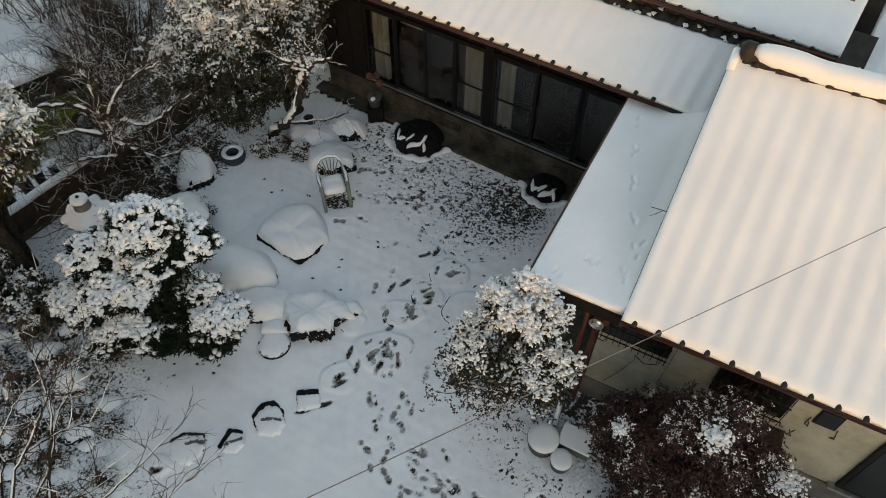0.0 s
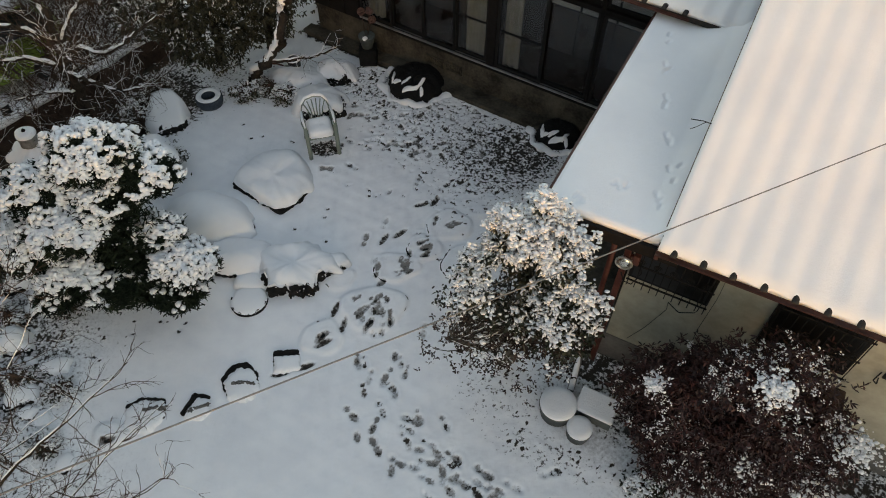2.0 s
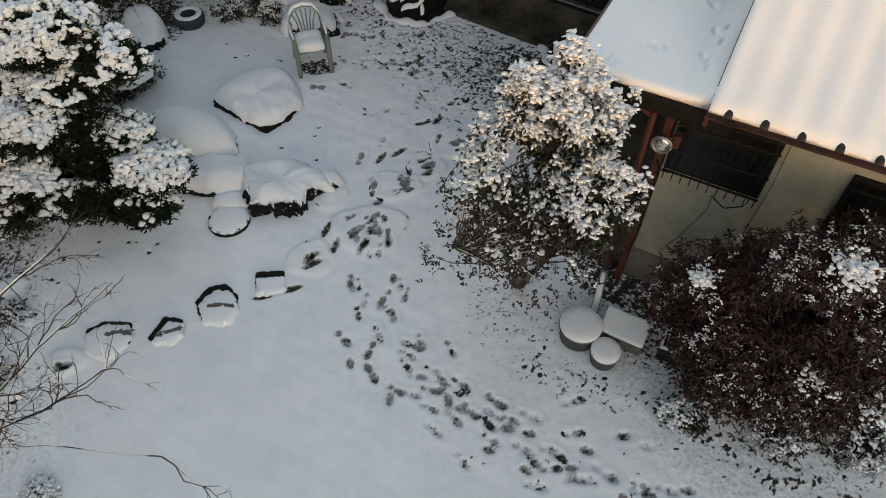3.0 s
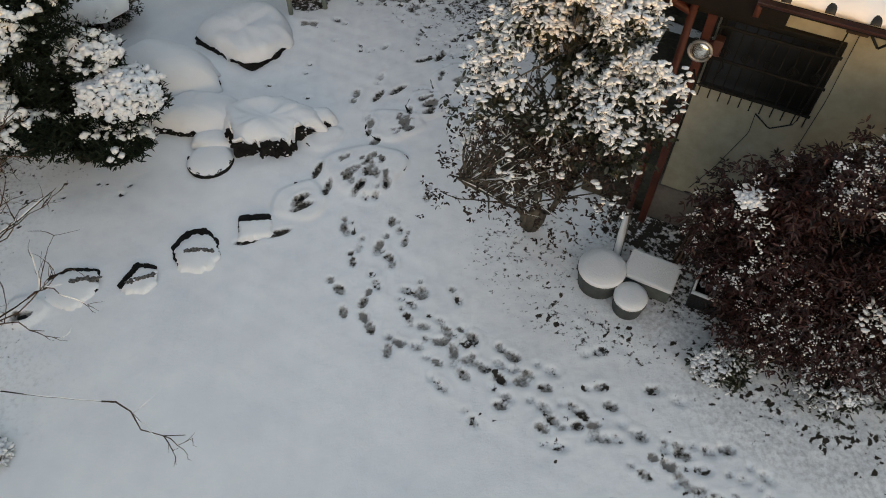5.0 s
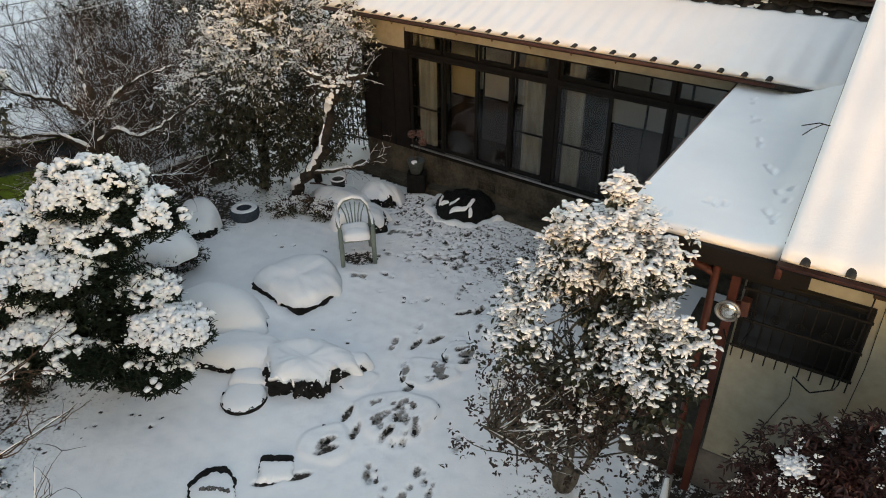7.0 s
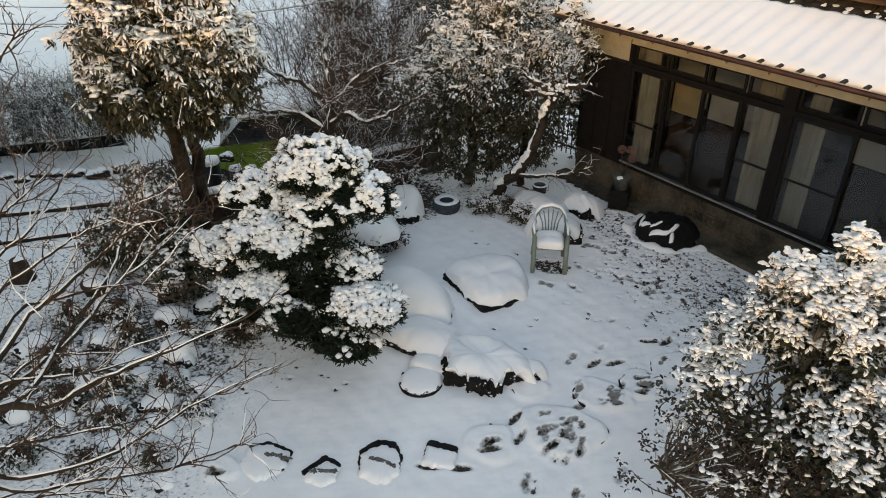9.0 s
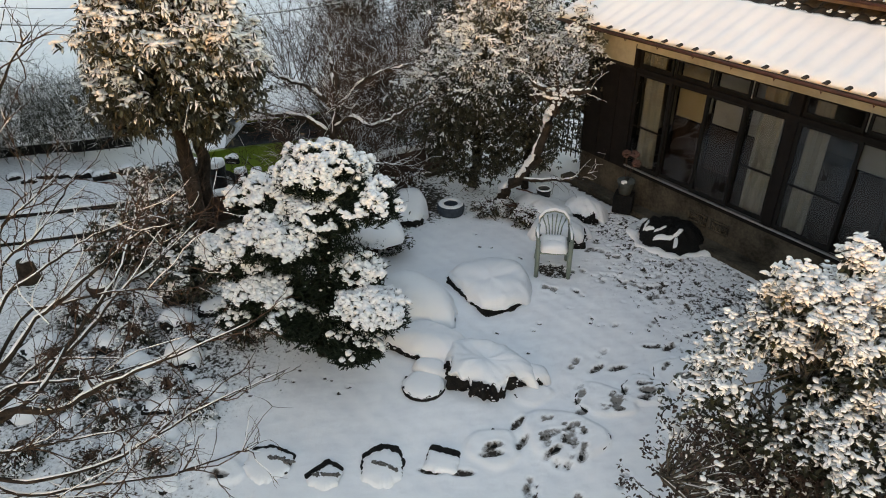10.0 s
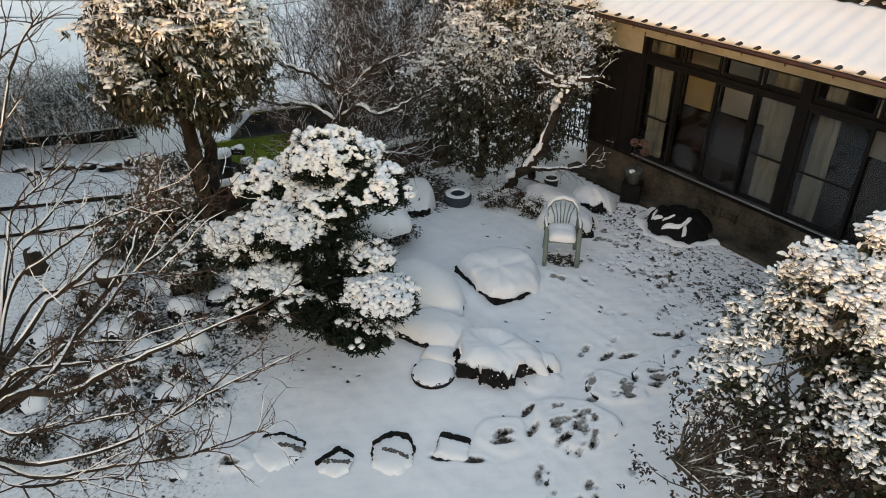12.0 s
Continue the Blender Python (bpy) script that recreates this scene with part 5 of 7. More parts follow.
for k, (x, y, r0, h) in enumerate([(-5.62, 4.95, 0.24, 0.40), (-5.40, 4.88, 0.10, 0.18), (-6.1, 4.6, 0.25, 0.2), (-6.2, 5.45, 0.30, 0.36), (-5.9, 5.9, 0.25, 0.22), (-5.2, 4.2, 0.25, 0.15), (-4.95, 4.6, 0.22, 0.14), (-6.7, 4.8, 0.28, 0.22), (-5.3, 4.65, 0.16, 0.11),
                                   (-6.2, 4.1, 0.22, 0.2), (-5.7, 3.9, 0.2, 0.14), (-7.2, 5.3, 0.3, 0.3), (-7.4, 4.4, 0.3, 0.2), (-4.85, 3.85, 0.14, 0.10), (-5.3, 3.5, 0.2, 0.14), (-6.6, 3.5, 0.25, 0.2), (-4.4, 3.35, 0.14, 0.08), (-7.9, 5.9, 0.3, 0.3), (-6.55, 5.9, 0.22, 0.5), (-6.95, 5.75, 0.2, 0.3), (-4.55, 4.15, 0.10, 0.07),
                                   (-5.75, 4.45, 0.16, 0.16), (-5.05, 3.95, 0.13, 0.10), (-6.0, 3.55, 0.16, 0.12), (-5.55, 5.5, 0.14, 0.14), (-6.6, 4.3, 0.18, 0.2)]):
    rk = np.random.default_rng(100 + k)
    c_ = rk.uniform(0.62, 1.25, 7)
    a0 = rk.uniform(180, 270)
    boulder("garden_rock", "rugged dark rock with a cap of snow beside the path" if k else "round boulder with a full dome of snow beside the path", (x, y), poly_r(*[(math.cos(a) * r0 * q * 0.9, math.sin(a) * r0 * q * 0.9) for a, q in zip(np.linspace(-3, 2.4, 7), c_ if k else np.ones(7))]),
            h * 0.60, [(a0 - 10, a0 + rk.uniform(60, 130), h * (0.42 if k else 0.10)), (rk.uniform(0, 180), rk.uniform(190, 210), h * 0.1)][:1 + k % 2], 40 + k, 0.8, 0.10 if k else 0.02, 0.14 if k else 0.03, flecks=10 if k else 0, sides=44)


def slush(t, x, y, ln, turn, z, seed):
    """A trodden mark: a string of ragged thin patches of grey-brown slush."""
    r = np.random.default_rng(seed)
    c, q = math.cos(radians(turn)), math.sin(radians(turn))
    m = Soup()
    for k in range(8):
        d = (k / 7 - 0.5 + r.normal(0, 0.04)) * ln
        r0 = ln * r.uniform(0.10, 0.17)
        p = lump(lambda a: r0 * (1 + 0.35 * math.sin(3 * a + seed + k) + 0.25 * math.sin(5 * a + 2 * k)), 0.004 + 0.0006 * k, seed + k, sides=16, rough=0.4, profile=[(1.0, -0.8), (0.97, 0.6), (0.8, 1.0), (0.4, 1.0)])
        v = np.concatenate(p.v) * [1.15, 0.75, 1]
        e = r.normal(0, 0.008)
        m.add(np.stack([v[:, 0] * c - v[:, 1] * q + x + c * d - q * e, v[:, 0] * q + v[:, 1] * c + y + q * d + c * e, v[:, 2] + z], 1), p.f)
    tagged(part("trodden_mark", m, SLUSH, t, "grey-brown trodden slush", True), kind="stuff")


def stepping(at, outline, seed, shift, h=0.03, bare=0.86, marks=(), group="stepping stones"):
    """A stepping stone: dark bare rim where the snow has melted back, thin snow over the rest, trodden marks in it."""
    t = thing("stepping_stone", "dark flat stepping stone half under snow", "stone", (*at, 0), 0, group)
    ang = np.linspace(0, 2 * np.pi, 90, endpoint=False)
    base = np.array([outline(a) for a in ang])
    c, s = np.cos(ang), np.sin(ang)
    ragged = base * (1 + 0.06 * jag(ang, seed, 10, 5, 44))
    ring = lambda w, z: np.stack([c * w, s * w, np.full(90, z)], 1)
    part("stone", ring_mesh([ring(ragged * 1.02, -0.05), ring(ragged, h * 0.3), ring(ragged * 0.96, h * 0.55), ring(ragged * 0.5, h * 0.6)], (0, 0, h * 0.6)), STONE, t)
    w = base * bare * (1 + 0.07 * jag(ang, seed + 1, 11, 6, 44))
    low_side = smooth01(0.5 - 0.9 * np.sin(ang + 0.5))
    w = w * (1 + 0.16 * low_side)
    rings = [ring(w * q, (h + 0.010) * z - 0.012 * (1 - z) * low_side + h * 0.35 * (1 - z) * (1 - low_side)) for q, z in ((1.04, 0), (1.0, 0.25), (0.95, 0.6), (0.86, 0.88), (0.6, 1.0), (0.25, 1.0))]
    for g in rings[3:]:
        g[:, 2] += 0.008 * waves(g[:, 0], g[:, 1], seed, 12.0)
    part("snow", shifted(ring_mesh(rings, (0, 0, h + 0.010)), *shift), SNOW, t, "thin snow", True)
    for k, (x, y, ln, turn) in enumerate(marks):
        slush(t, x, y, ln, turn, h + 0.011, seed + 7 * k)


stepping((-2.52, 4.40), poly_r((-0.27, 0.0), (-0.20, 0.22), (0.03, 0.28), (0.16, 0.14), (0.24, -0.06), (0.1, -0.24), (-0.15, -0.22)), 21, (0.03, -0.045), 0.035, 0.86, [(0.03, -0.04, 0.24, -4)])
stepping((-2.03, 4.74), poly_r((-0.17, 0.10), (0.17, 0.13), (0.2, -0.08), (-0.12, -0.14)), 22, (0.03, -0.085), 0.03, 0.94)
stepping((-3.03, 4.07), poly_r((-0.18, -0.14), (-0.06, 0.17), (0.14, 0.14), (0.17, -0.06), (0.05, -0.16)), 23, (0.05, -0.045), 0.03, 0.86, [(0.05, -0.04, 0.21, 20)])
stepping((-3.62, 3.96), poly_r((-0.27, 0.10), (-0.1, 0.22), (0.2, 0.2), (0.24, -0.05), (0.05, -0.24), (-0.2, -0.16)), 24, (0.015, -0.03), 0.03, 0.93, [(0.1, 0.05, 0.24, 5)])


def path_stone(at, outline, seed, cracks):
    """A stepping stone under thin snow, its broken edge standing out of the snow in a few dark cracks."""
    t = thing("stepping_stone", "broad flat stepping stone under a thin layer of trodden snow", "stone", (*at, 0), 0, "stepping stones")
    ang = np.linspace(0, 2 * np.pi, 120, endpoint=False)
    base = np.array([outline(a) for a in ang]) * (1 + 0.015 * jag(ang, seed, 8, 6, 40))
    up_ = -0.02 + swell(ang, cracks, 0.05) * (1 + 0.3 * jag(ang, seed + 1, 8, 9, 50))
    c, s = np.cos(ang), np.sin(ang)
    thick_ = 0.009 * (1 + 0.8 * jag(ang, seed + 2, 8, 6, 44))
    ring = lambda w, z: np.stack([c * w, s * w, np.zeros(120) + z], 1)
    part("stone", ring_mesh([ring(base + thick_, -0.08), ring(base + thick_, up_ - 0.006), ring(base, up_), ring(base - 0.02, -0.01), ring(base * 0.5, 0.0)], (0, 0, 0.0)), STONE, t)


for k, (x, y, rx, ry, cracks, marks) in enumerate(PATH_STONES):
    path_stone((x, y), lambda a, rx=rx, ry=ry, k=k: stone_edge(a, rx, ry, k), 60 + 2 * k, [(a0 + 6, a1 - 6, 0.040) for a0, a1, _ in cracks])


def wet_boulder(at, rx, ry, h, seed):
    """A low black boulder, wet and broken, with snow left in its hollows and a ragged bank of snow before it."""
    t = thing("wet_boulder", "big wet black boulder with patches of melting snow by the wall", "rock", (*at, 0), -32.8, "boulders by the wall")
    ang = np.linspace(0, 2 * np.pi, 72, endpoint=False)
    base = rx * ry / np.hypot(ry * np.cos(ang), rx * np.sin(ang)) * (1 + 0.12 * jag(ang, seed, 7, 2, 20))
    c, s = np.cos(ang), np.sin(ang)

    def height(x, y):
        e = np.hypot(x / rx, y / ry)
        crag = 0.5 * np.abs(waves(x, y, seed, 7.0)) * 3 + 0.35 * np.abs(waves(x, y, seed + 1, 16.0)) * 3
        return h * np.clip(1.05 - e ** 3 * 0.85, 0, 1) * (0.72 + 0.38 * crag)

    rings = []
    for q in (1.06, 1.0, 0.95, 0.88, 0.79, 0.68, 0.56, 0.43, 0.30, 0.16):
        x, y = c * base * q, s * base * q
        rings.append(np.stack([x, y, height(x, y) if q < 1.01 else np.full(72, -0.06)], 1))
    part("stone", ring_mesh(rings, (0, 0, float(height(np.zeros(1), np.zeros(1))[0]))), WET_BLACK, t)
    for u, v, ln, wd, turn in [(-0.60, -0.48, 0.24, 0.07, 115), (-0.34, -0.66, 0.16, 0.05, 20), (-0.05, -0.52, 0.20, 0.06, 55), (0.22, -0.72, 0.30, 0.08, 35), (0.48, -0.42, 0.22, 0.05, 80), (0.60, -0.58, 0.14, 0.06, 120)]:
        a, q = math.cos(radians(turn)), math.sin(radians(turn))
        g = np.linspace(0, 2 * np.pi, 18, endpoint=False)
        edge = 1 + 0.30 * jag(g, seed + int(ln * 1000), 5, 2, 7)
        rr2 = []
        for w, up_ in ((1.0, 0.0), (0.85, 0.018), (0.5, 0.026)):
            x0, y0 = np.cos(g) * ln / 2 * edge * w, np.sin(g) * wd / 2 * edge * w
            x, y = u * rx + a * x0 - q * y0, v * ry + q * x0 + a * y0
            rr2.append(np.stack([x, y, height(x, y) + up_], 1))
        x, y = np.array([u * rx]), np.array([v * ry])
        part("snow_patch", ring_mesh(rr2, (u * rx, v * ry, float(height(x, y)[0]) + 0.028)), SNOW, t, "patch of melting snow", True)
    bank = Soup()
    a = np.linspace(np.pi * 0.92, 2.08 * np.pi, 40)
    wob = 1 + 0.05 * np.sin(a * 7 + seed) + 0.03 * np.sin(a * 17)
    bank.add(*tube(np.stack([np.cos(a) * (rx + 0.09) * wob, np.sin(a) * (ry + 0.09) * wob, np.full(40, 0.0)], 1), 0.06 + 0.025 * np.sin(a * 5 + seed) + 0.015 * np.sin(a * 13), 9, 0.7))
    part("snow", bank, SNOW, t, "ragged bank of snow", True)


wet_boulder((-0.47, 10.42), 0.53, 0.50, 0.30, 1)
wet_boulder((1.97, 9.03), 0.38, 0.36, 0.24, 4)

# -- stone lantern
lan = thing("stone_lantern", "old grey stone garden lantern capped with snow", "lantern", (-5.66, 7.33, 0))


def turned(profile, sides, dome=None):
    ang = np.linspace(0, 2 * np.pi, sides, endpoint=False)
    v = np.concatenate([np.stack([np.cos(ang) * r, np.sin(ang) * r, np.full(sides, z)], 1) for r, z in profile])
    n = len(profile)
    i, j = np.meshgrid(np.arange(n - 1), np.arange(sides), indexing="ij")
    k = (j + 1) % sides
    q = np.stack([i * sides + j, i * sides + k, (i + 1) * sides + k, (i + 1) * sides + j], -1).reshape(-1, 4)
    cap = np.arange(sides)
    return Soup().add(v, [q, np.stack([cap[::-1], (n - 1) * sides + cap])] if sides != 4 else [np.concatenate([q, cap[None, ::-1], (n - 1) * sides + cap[None]])])


part("base", turned([(0.30, 0.0), (0.32, 0.08), (0.26, 0.16), (0.16, 0.2)], 6), PALE_STONE, lan)
part("shaft", turned([(0.13, 0.2), (0.12, 0.5), (0.14, 0.52), (0.12, 0.55), (0.13, 0.78)], 14), PALE_STONE, lan, "", True)
part("platform", turned([(0.14, 0.78), (0.27, 0.86), (0.28, 0.93), (0.22, 0.95)], 6), PALE_STONE, lan)
part("firebox", turned([(0.17, 0.95), (0.17, 1.16)], 6), STONE, lan)
part("roof", turned([(0.36, 1.155), (0.37, 1.19), (0.26, 1.25), (0.14, 1.32), (0.09, 1.35)], 6), PALE_STONE, lan)
part("finial", turned([(0.10, 1.33), (0.135, 1.36), (0.125, 1.44), (0.135, 1.50), (0.10, 1.52)], 16), PALE_STONE, lan, "", True)
cap_l = np.linspace(0, 2 * np.pi, 72, endpoint=False)
scallop = 0.36 * (1 - 0.07 * np.cos(6 * cap_l)) * (1 + 0.05 * np.sin(9 * cap_l + 1) + 0.03 * np.sin(17 * cap_l))
part("snow", ring_mesh([np.stack([np.cos(cap_l) * scallop * q, np.sin(cap_l) * scallop * q, np.full(72, z)], 1) for q, z in ((0.98, 1.19), (1.0, 1.215), (0.95, 1.235), (0.75, 1.275), (0.5, 1.32), (0.34, 1.345))], (0, 0, 1.35)), SNOW, lan, "thin scalloped snow", True)
part("snow", lump(lambda a: 0.135, 0.06, 5, rough=0.03), SNOW, lan, "", True).location = (0, 0, 1.51)
part("knob", turned([(0.02, 1.56), (0.03, 1.585), (0.012, 1.61)], 8), STONE, lan)

# -- plastic garden chair
chair = thing("garden_chair", "sage green plastic garden chair with snow on its seat", "chair", (-1.975, 8.74, 0), 17)
for sx in (-1, 1):
    part("front_leg", Soup().add(*tube([(sx * 0.255, -0.26, 0), (sx * 0.25, -0.25, 0.2), (sx * 0.255, -0.24, 0.62)], [0.034, 0.038, 0.036], 8, 1.0)), PLASTIC_GREEN, chair, "", True)
    part("back_leg", Soup().add(*tube([(sx * 0.25, 0.30, 0), (sx * 0.235, 0.25, 0.22), (sx * 0.225, 0.21, 0.44)], [0.032, 0.034, 0.032], 8)), PLASTIC_GREEN, chair, "", True)
    part("armrest", Soup().add(*tube([(sx * 0.255, -0.25, 0.63), (sx * 0.27, -0.1, 0.645), (sx * 0.265, 0.08, 0.64), (sx * 0.24, 0.22, 0.66)], [0.026, 0.034, 0.032, 0.026], 8, 0.5)), PLASTIC_GREEN, chair, "", True)
seat = part("seat", box(-0.235, -0.25, 0.395, 0.235, 0.22, 0.425, 0.012), PLASTIC_GREEN, chair)
arch = [(-0.245, 0.20, 0.42), (-0.25, 0.245, 0.60), (-0.225, 0.28, 0.74), (-0.15, 0.305, 0.83), (0, 0.315, 0.865), (0.15, 0.305, 0.83), (0.225, 0.28, 0.74), (0.25, 0.245, 0.60), (0.245, 0.20, 0.42)]
part("back_frame", Soup().add(*tube(arch, 0.026, 8, 0.8)), PLASTIC_GREEN, chair, "", True)
for k in range(6):
    x = (k - 2.5) * 0.052
    part("slat", Soup().add(*tube([(x * 0.75, 0.215, 0.43), (x, 0.262, 0.62), (x * 1.5, 0.298, 0.825 - abs(x) * 0.45)], 0.011, 6, 1.0)), PLASTIC_GREEN, chair, "", True)
part("snow", shifted(lump(poly_r((-0.22, -0.24), (0.22, -0.24), (0.21, 0.2), (-0.21, 0.2)), 0.11, 9, rough=0.04), 0, -0.01, 0.42), SNOW, chair, "thick cushion of snow", True)
part("snow", Soup().add(*tube([(a, b + 0.005, c + 0.022) for a, b, c in arch[1:-1]], [0.018, 0.026, 0.03, 0.032, 0.03, 0.026, 0.018], 8)), SNOW, chair, "", True)
for sx in (-1, 1):
    part("snow", Soup().add(*tube([(sx * 0.256, -0.22, 0.662), (sx * 0.268, 0.0, 0.675), (sx * 0.25, 0.2, 0.685)], [0.012, 0.026, 0.016], 8, 0.6)), SNOW, chair, "", True)

chair.scale = (0.92, 0.94, 0.96)
# -- tyre planter
tyre = thing("tyre_planter", "old weathered tyre lying flat with a ring of snow", "tyre", (-4.07, 9.84, 0))
tyre.scale = (0.86, 0.86, 1.05)
ring_a = np.linspace(0, 2 * np.pi, 30)
prof = [(0.13, 0.02), (0.25, 0.0), (0.275, 0.06), (0.275, 0.13), (0.25, 0.165), (0.14, 0.16), (0.125, 0.13), (0.125, 0.05)]
tv, tq = [], []
for i, a in enumerate(ring_a[:-1]):
    for rr_, z in prof:
        tv.append((math.cos(a) * rr_, math.sin(a) * rr_, z))
m_ = len(prof)
for i in range(29):
    for k in range(m_):
        tq.append((i * m_ + k, ((i + 1) % 29) * m_ + k, ((i + 1) % 29) * m_ + (k + 1) % m_, i * m_ + (k + 1) % m_))
part("casing", Soup().add(tv, np.array(tq)), RUBBER, tyre, "", True)
part("snow", Soup().add(*tube([(math.cos(a) * 0.195, math.sin(a) * 0.195, 0.166) for a in ring_a], 0.054, 8, 0.45)), SNOW, tyre, "", True)
part("soil", turned([(0.13, 0.0), (0.13, 0.05)], 16), BLACK_SHEET, tyre)

# -- hydrangea in a pot by the doors
pot = thing("potted_hydrangea", "grey pot with dried pink hydrangea heads by the doors", "potted plant", (-1.36, 11.02, 0.36))
solid("stand_block", box(-1.52, 10.88, 0.02, -1.20, 11.16, 0.36, 0.02), WET_BLACK, "dark concrete block under the potted plant", "block")
part("pot", turned([(0.10, 0.0), (0.14, 0.2), (0.15, 0.21), (0.15, 0.24), (0.125, 0.235)], 18), POT_GREY, pot, "", True)
for k, (x, y, z) in enumerate([(-0.06, 0.02, 0.70), (0.08, 0.03, 0.71), (0.13, -0.04, 0.58)]):
    stem = part("stem", Soup().add(*tube([(0.02 * k - 0.02, 0, 0.22), (x * 0.6, y * 0.5, 0.45), (x, y, z)], 0.006, 5)), TWIG, pot)
    hs, rk = Soup(), np.random.default_rng(k)
    d = rk.normal(0, 1, (70, 3))
    d /= np.linalg.norm(d, axis=1, keepdims=True)
    blobs(hs, d * 0.06 * rk.uniform(0.8, 1.05, (70, 1)) + [x, y, z], np.full(70, 0.018), 0.8, rk)
    part("flower_head", hs, PINK, pot, "faded pink flower head")
part("snow", shifted(lump(lambda a: 0.05, 0.04, 2), -0.02, -0.10, 0.22), SNOW, pot, "", True)

# -- tubs, box and crate by the porch
for name, label, at, r0, h, mat in [("wash_tub", "round grey tub capped with snow", (1.41, 3.99), 0.225, 0.22, POT_GREY), ("small_tub", "small round pot capped with snow", (1.635, 3.70), 0.155, 0.17, POT_GREY)]:
    t = thing(name, label, "tub", (*at, 0), 0, "tubs by the porch")
    part("tub", turned([(r0 * 0.86, 0), (r0 * 0.98, h * 0.9), (r0 * 1.02, h * 0.93), (r0 * 1.02, h)], 26), mat, t, "", True)
    part("snow", turned([(r0 * 0.99, h - 0.01), (r0 * 1.0, h + 0.03), (r0 * 0.95, h + 0.05), (r0 * 0.6, h + 0.058)], 26), SNOW, t, "", True)
t = thing("lidded_box", "low grey box capped with snow beside the tubs", "box", (1.88, 3.98, 0), -28)
part("body", box(-0.23, -0.15, 0, 0.23, 0.17, 0.17, 0.012), POT_GREY, t)
part("snow", box(-0.24, -0.16, 0.165, 0.24, 0.18, 0.215, 0.022), SNOW, t)
t = thing("planter_crate", "black plastic crate planter with a snowy rim", "planter", (2.50, 3.78, 0), -28)
for a in [(-0.25, -0.19, 0, 0.25, -0.165, 0.2), (-0.25, 0.165, 0, 0.25, 0.19, 0.2), (-0.25, -0.165, 0, -0.225, 0.165, 0.2), (0.225, -0.165, 0, 0.25, 0.165, 0.2)]:
    part("side", box(*a, 0.004), BLACK_SHEET, t)
part("soil", box(-0.225, -0.165, 0.0, 0.225, 0.165, 0.12), STONE, t, "dark earth with a little snow")
sn, rk = Soup(), np.random.default_rng(4)
blobs(sn, np.stack([rk.uniform(-0.2, 0.2, 16), rk.uniform(-0.14, 0.14, 16), np.full(16, 0.125)], 1), rk.uniform(0.02, 0.05, 16), 0.4, rk)
sn.add(*tube([(-0.25, -0.178, 0.21), (0.0, -0.178, 0.215), (0.25, -0.178, 0.21)], 0.022, 8, 0.6))
sn.add(*tube([(-0.238, -0.17, 0.205), (-0.238, 0.17, 0.205)], 0.012, 8, 0.6))
part("snow", sn, SNOW, t, "", True)
t = thing("wire_mesh", "rusty wire mesh panel leaning behind the crate", "mesh panel", (2.52, 4.06, 0), -28)
for k in range(24):
    part("wire", Soup().add(*tube([(-0.30 + k * 0.026, -0.06, 0.0), (-0.30 + k * 0.026, 0.10, 0.42)], 0.0025, 4)), TWIG, t)
for k in range(5):
    part("wire", Soup().add(*tube([(-0.31, -0.06 + k * 0.04, k * 0.105), (0.31, -0.06 + k * 0.04, k * 0.105)], 0.003, 4)), TWIG, t)
for k, (x, y, x2, y2, h) in enumerate([(-0.36, -0.32, -0.32, 0.12, 0.5), (-0.40, -0.25, -0.34, 0.16, 0.46), (0.34, -0.3, 0.30, -0.05, 0.42), (0.30, -0.42, 0.36, -0.2, 0.4)]):
    part("stick", Soup().add(*tube([(x, y, 0), (x2, y2, h)], 0.012, 6)), TWIG, t)

t = thing("plant_pot", "dark round pot rimmed with snow beside the plum tree", "pot", (-2.66, 10.62, 0.24))
part("pot", turned([(0.10, -0.16), (0.12, 0.10), (0.13, 0.11), (0.13, 0.14)], 20), BLACK_SHEET, t, "", True)
part("soil", turned([(0.115, 0.0), (0.115, 0.118)], 20), WET_BLACK, t)
part("snow", Soup().add(*tube([(math.cos(a) * 0.118, math.sin(a) * 0.118, 0.142) for a in np.linspace(0, 2 * np.pi, 24)], 0.018, 7, 0.7)), SNOW, t, "", True)
t = thing("garden_trowel", "red-handled garden tool lying in the snow by the plum tree", "tool", (-2.95, 10.55, 0.27), -12)
part("handle", Soup().add(*tube([(-0.20, 0, 0.03), (0.0, 0.01, 0.04), (0.12, 0, 0.03)], 0.014, 8)), RUST_RED, t, "red-brown handle", True)
part("blade", Soup().add(*tube([(0.12, 0, 0.03), (0.20, 0, 0.03), (0.28, 0, 0.015)], [0.012, 0.034, 0.008], 8, 0.3)), STEEL, t, "", True)

t = thing("tree_stump", "dark rotten tree stump with a little snow beside the lane", "stump", (-8.9, 5.45, 0))
part("stump", turned([(0.20, -0.05), (0.14, 0.08), (0.115, 0.28), (0.10, 0.34), (0.04, 0.33)], 13), BARK, t, "", True)
part("snow", shifted(lump(lambda a: 0.07 + 0.015 * math.sin(3 * a), 0.04, 31), 0.02, 0.02, 0.32), SNOW, t, "", True)
t = thing("plant_pot", "brown earthenware pot tipped with snow among the rocks", "pot", (-7.5, 5.5, 0))
part("pot", turned([(0.12, -0.02), (0.17, 0.22), (0.18, 0.23), (0.18, 0.28), (0.15, 0.275)], 18), BROWN_BOARD, t, "", True)
part("snow", shifted(lump(lambda a: 0.14, 0.05, 33), 0, 0, 0.265), SNOW, t, "", True)

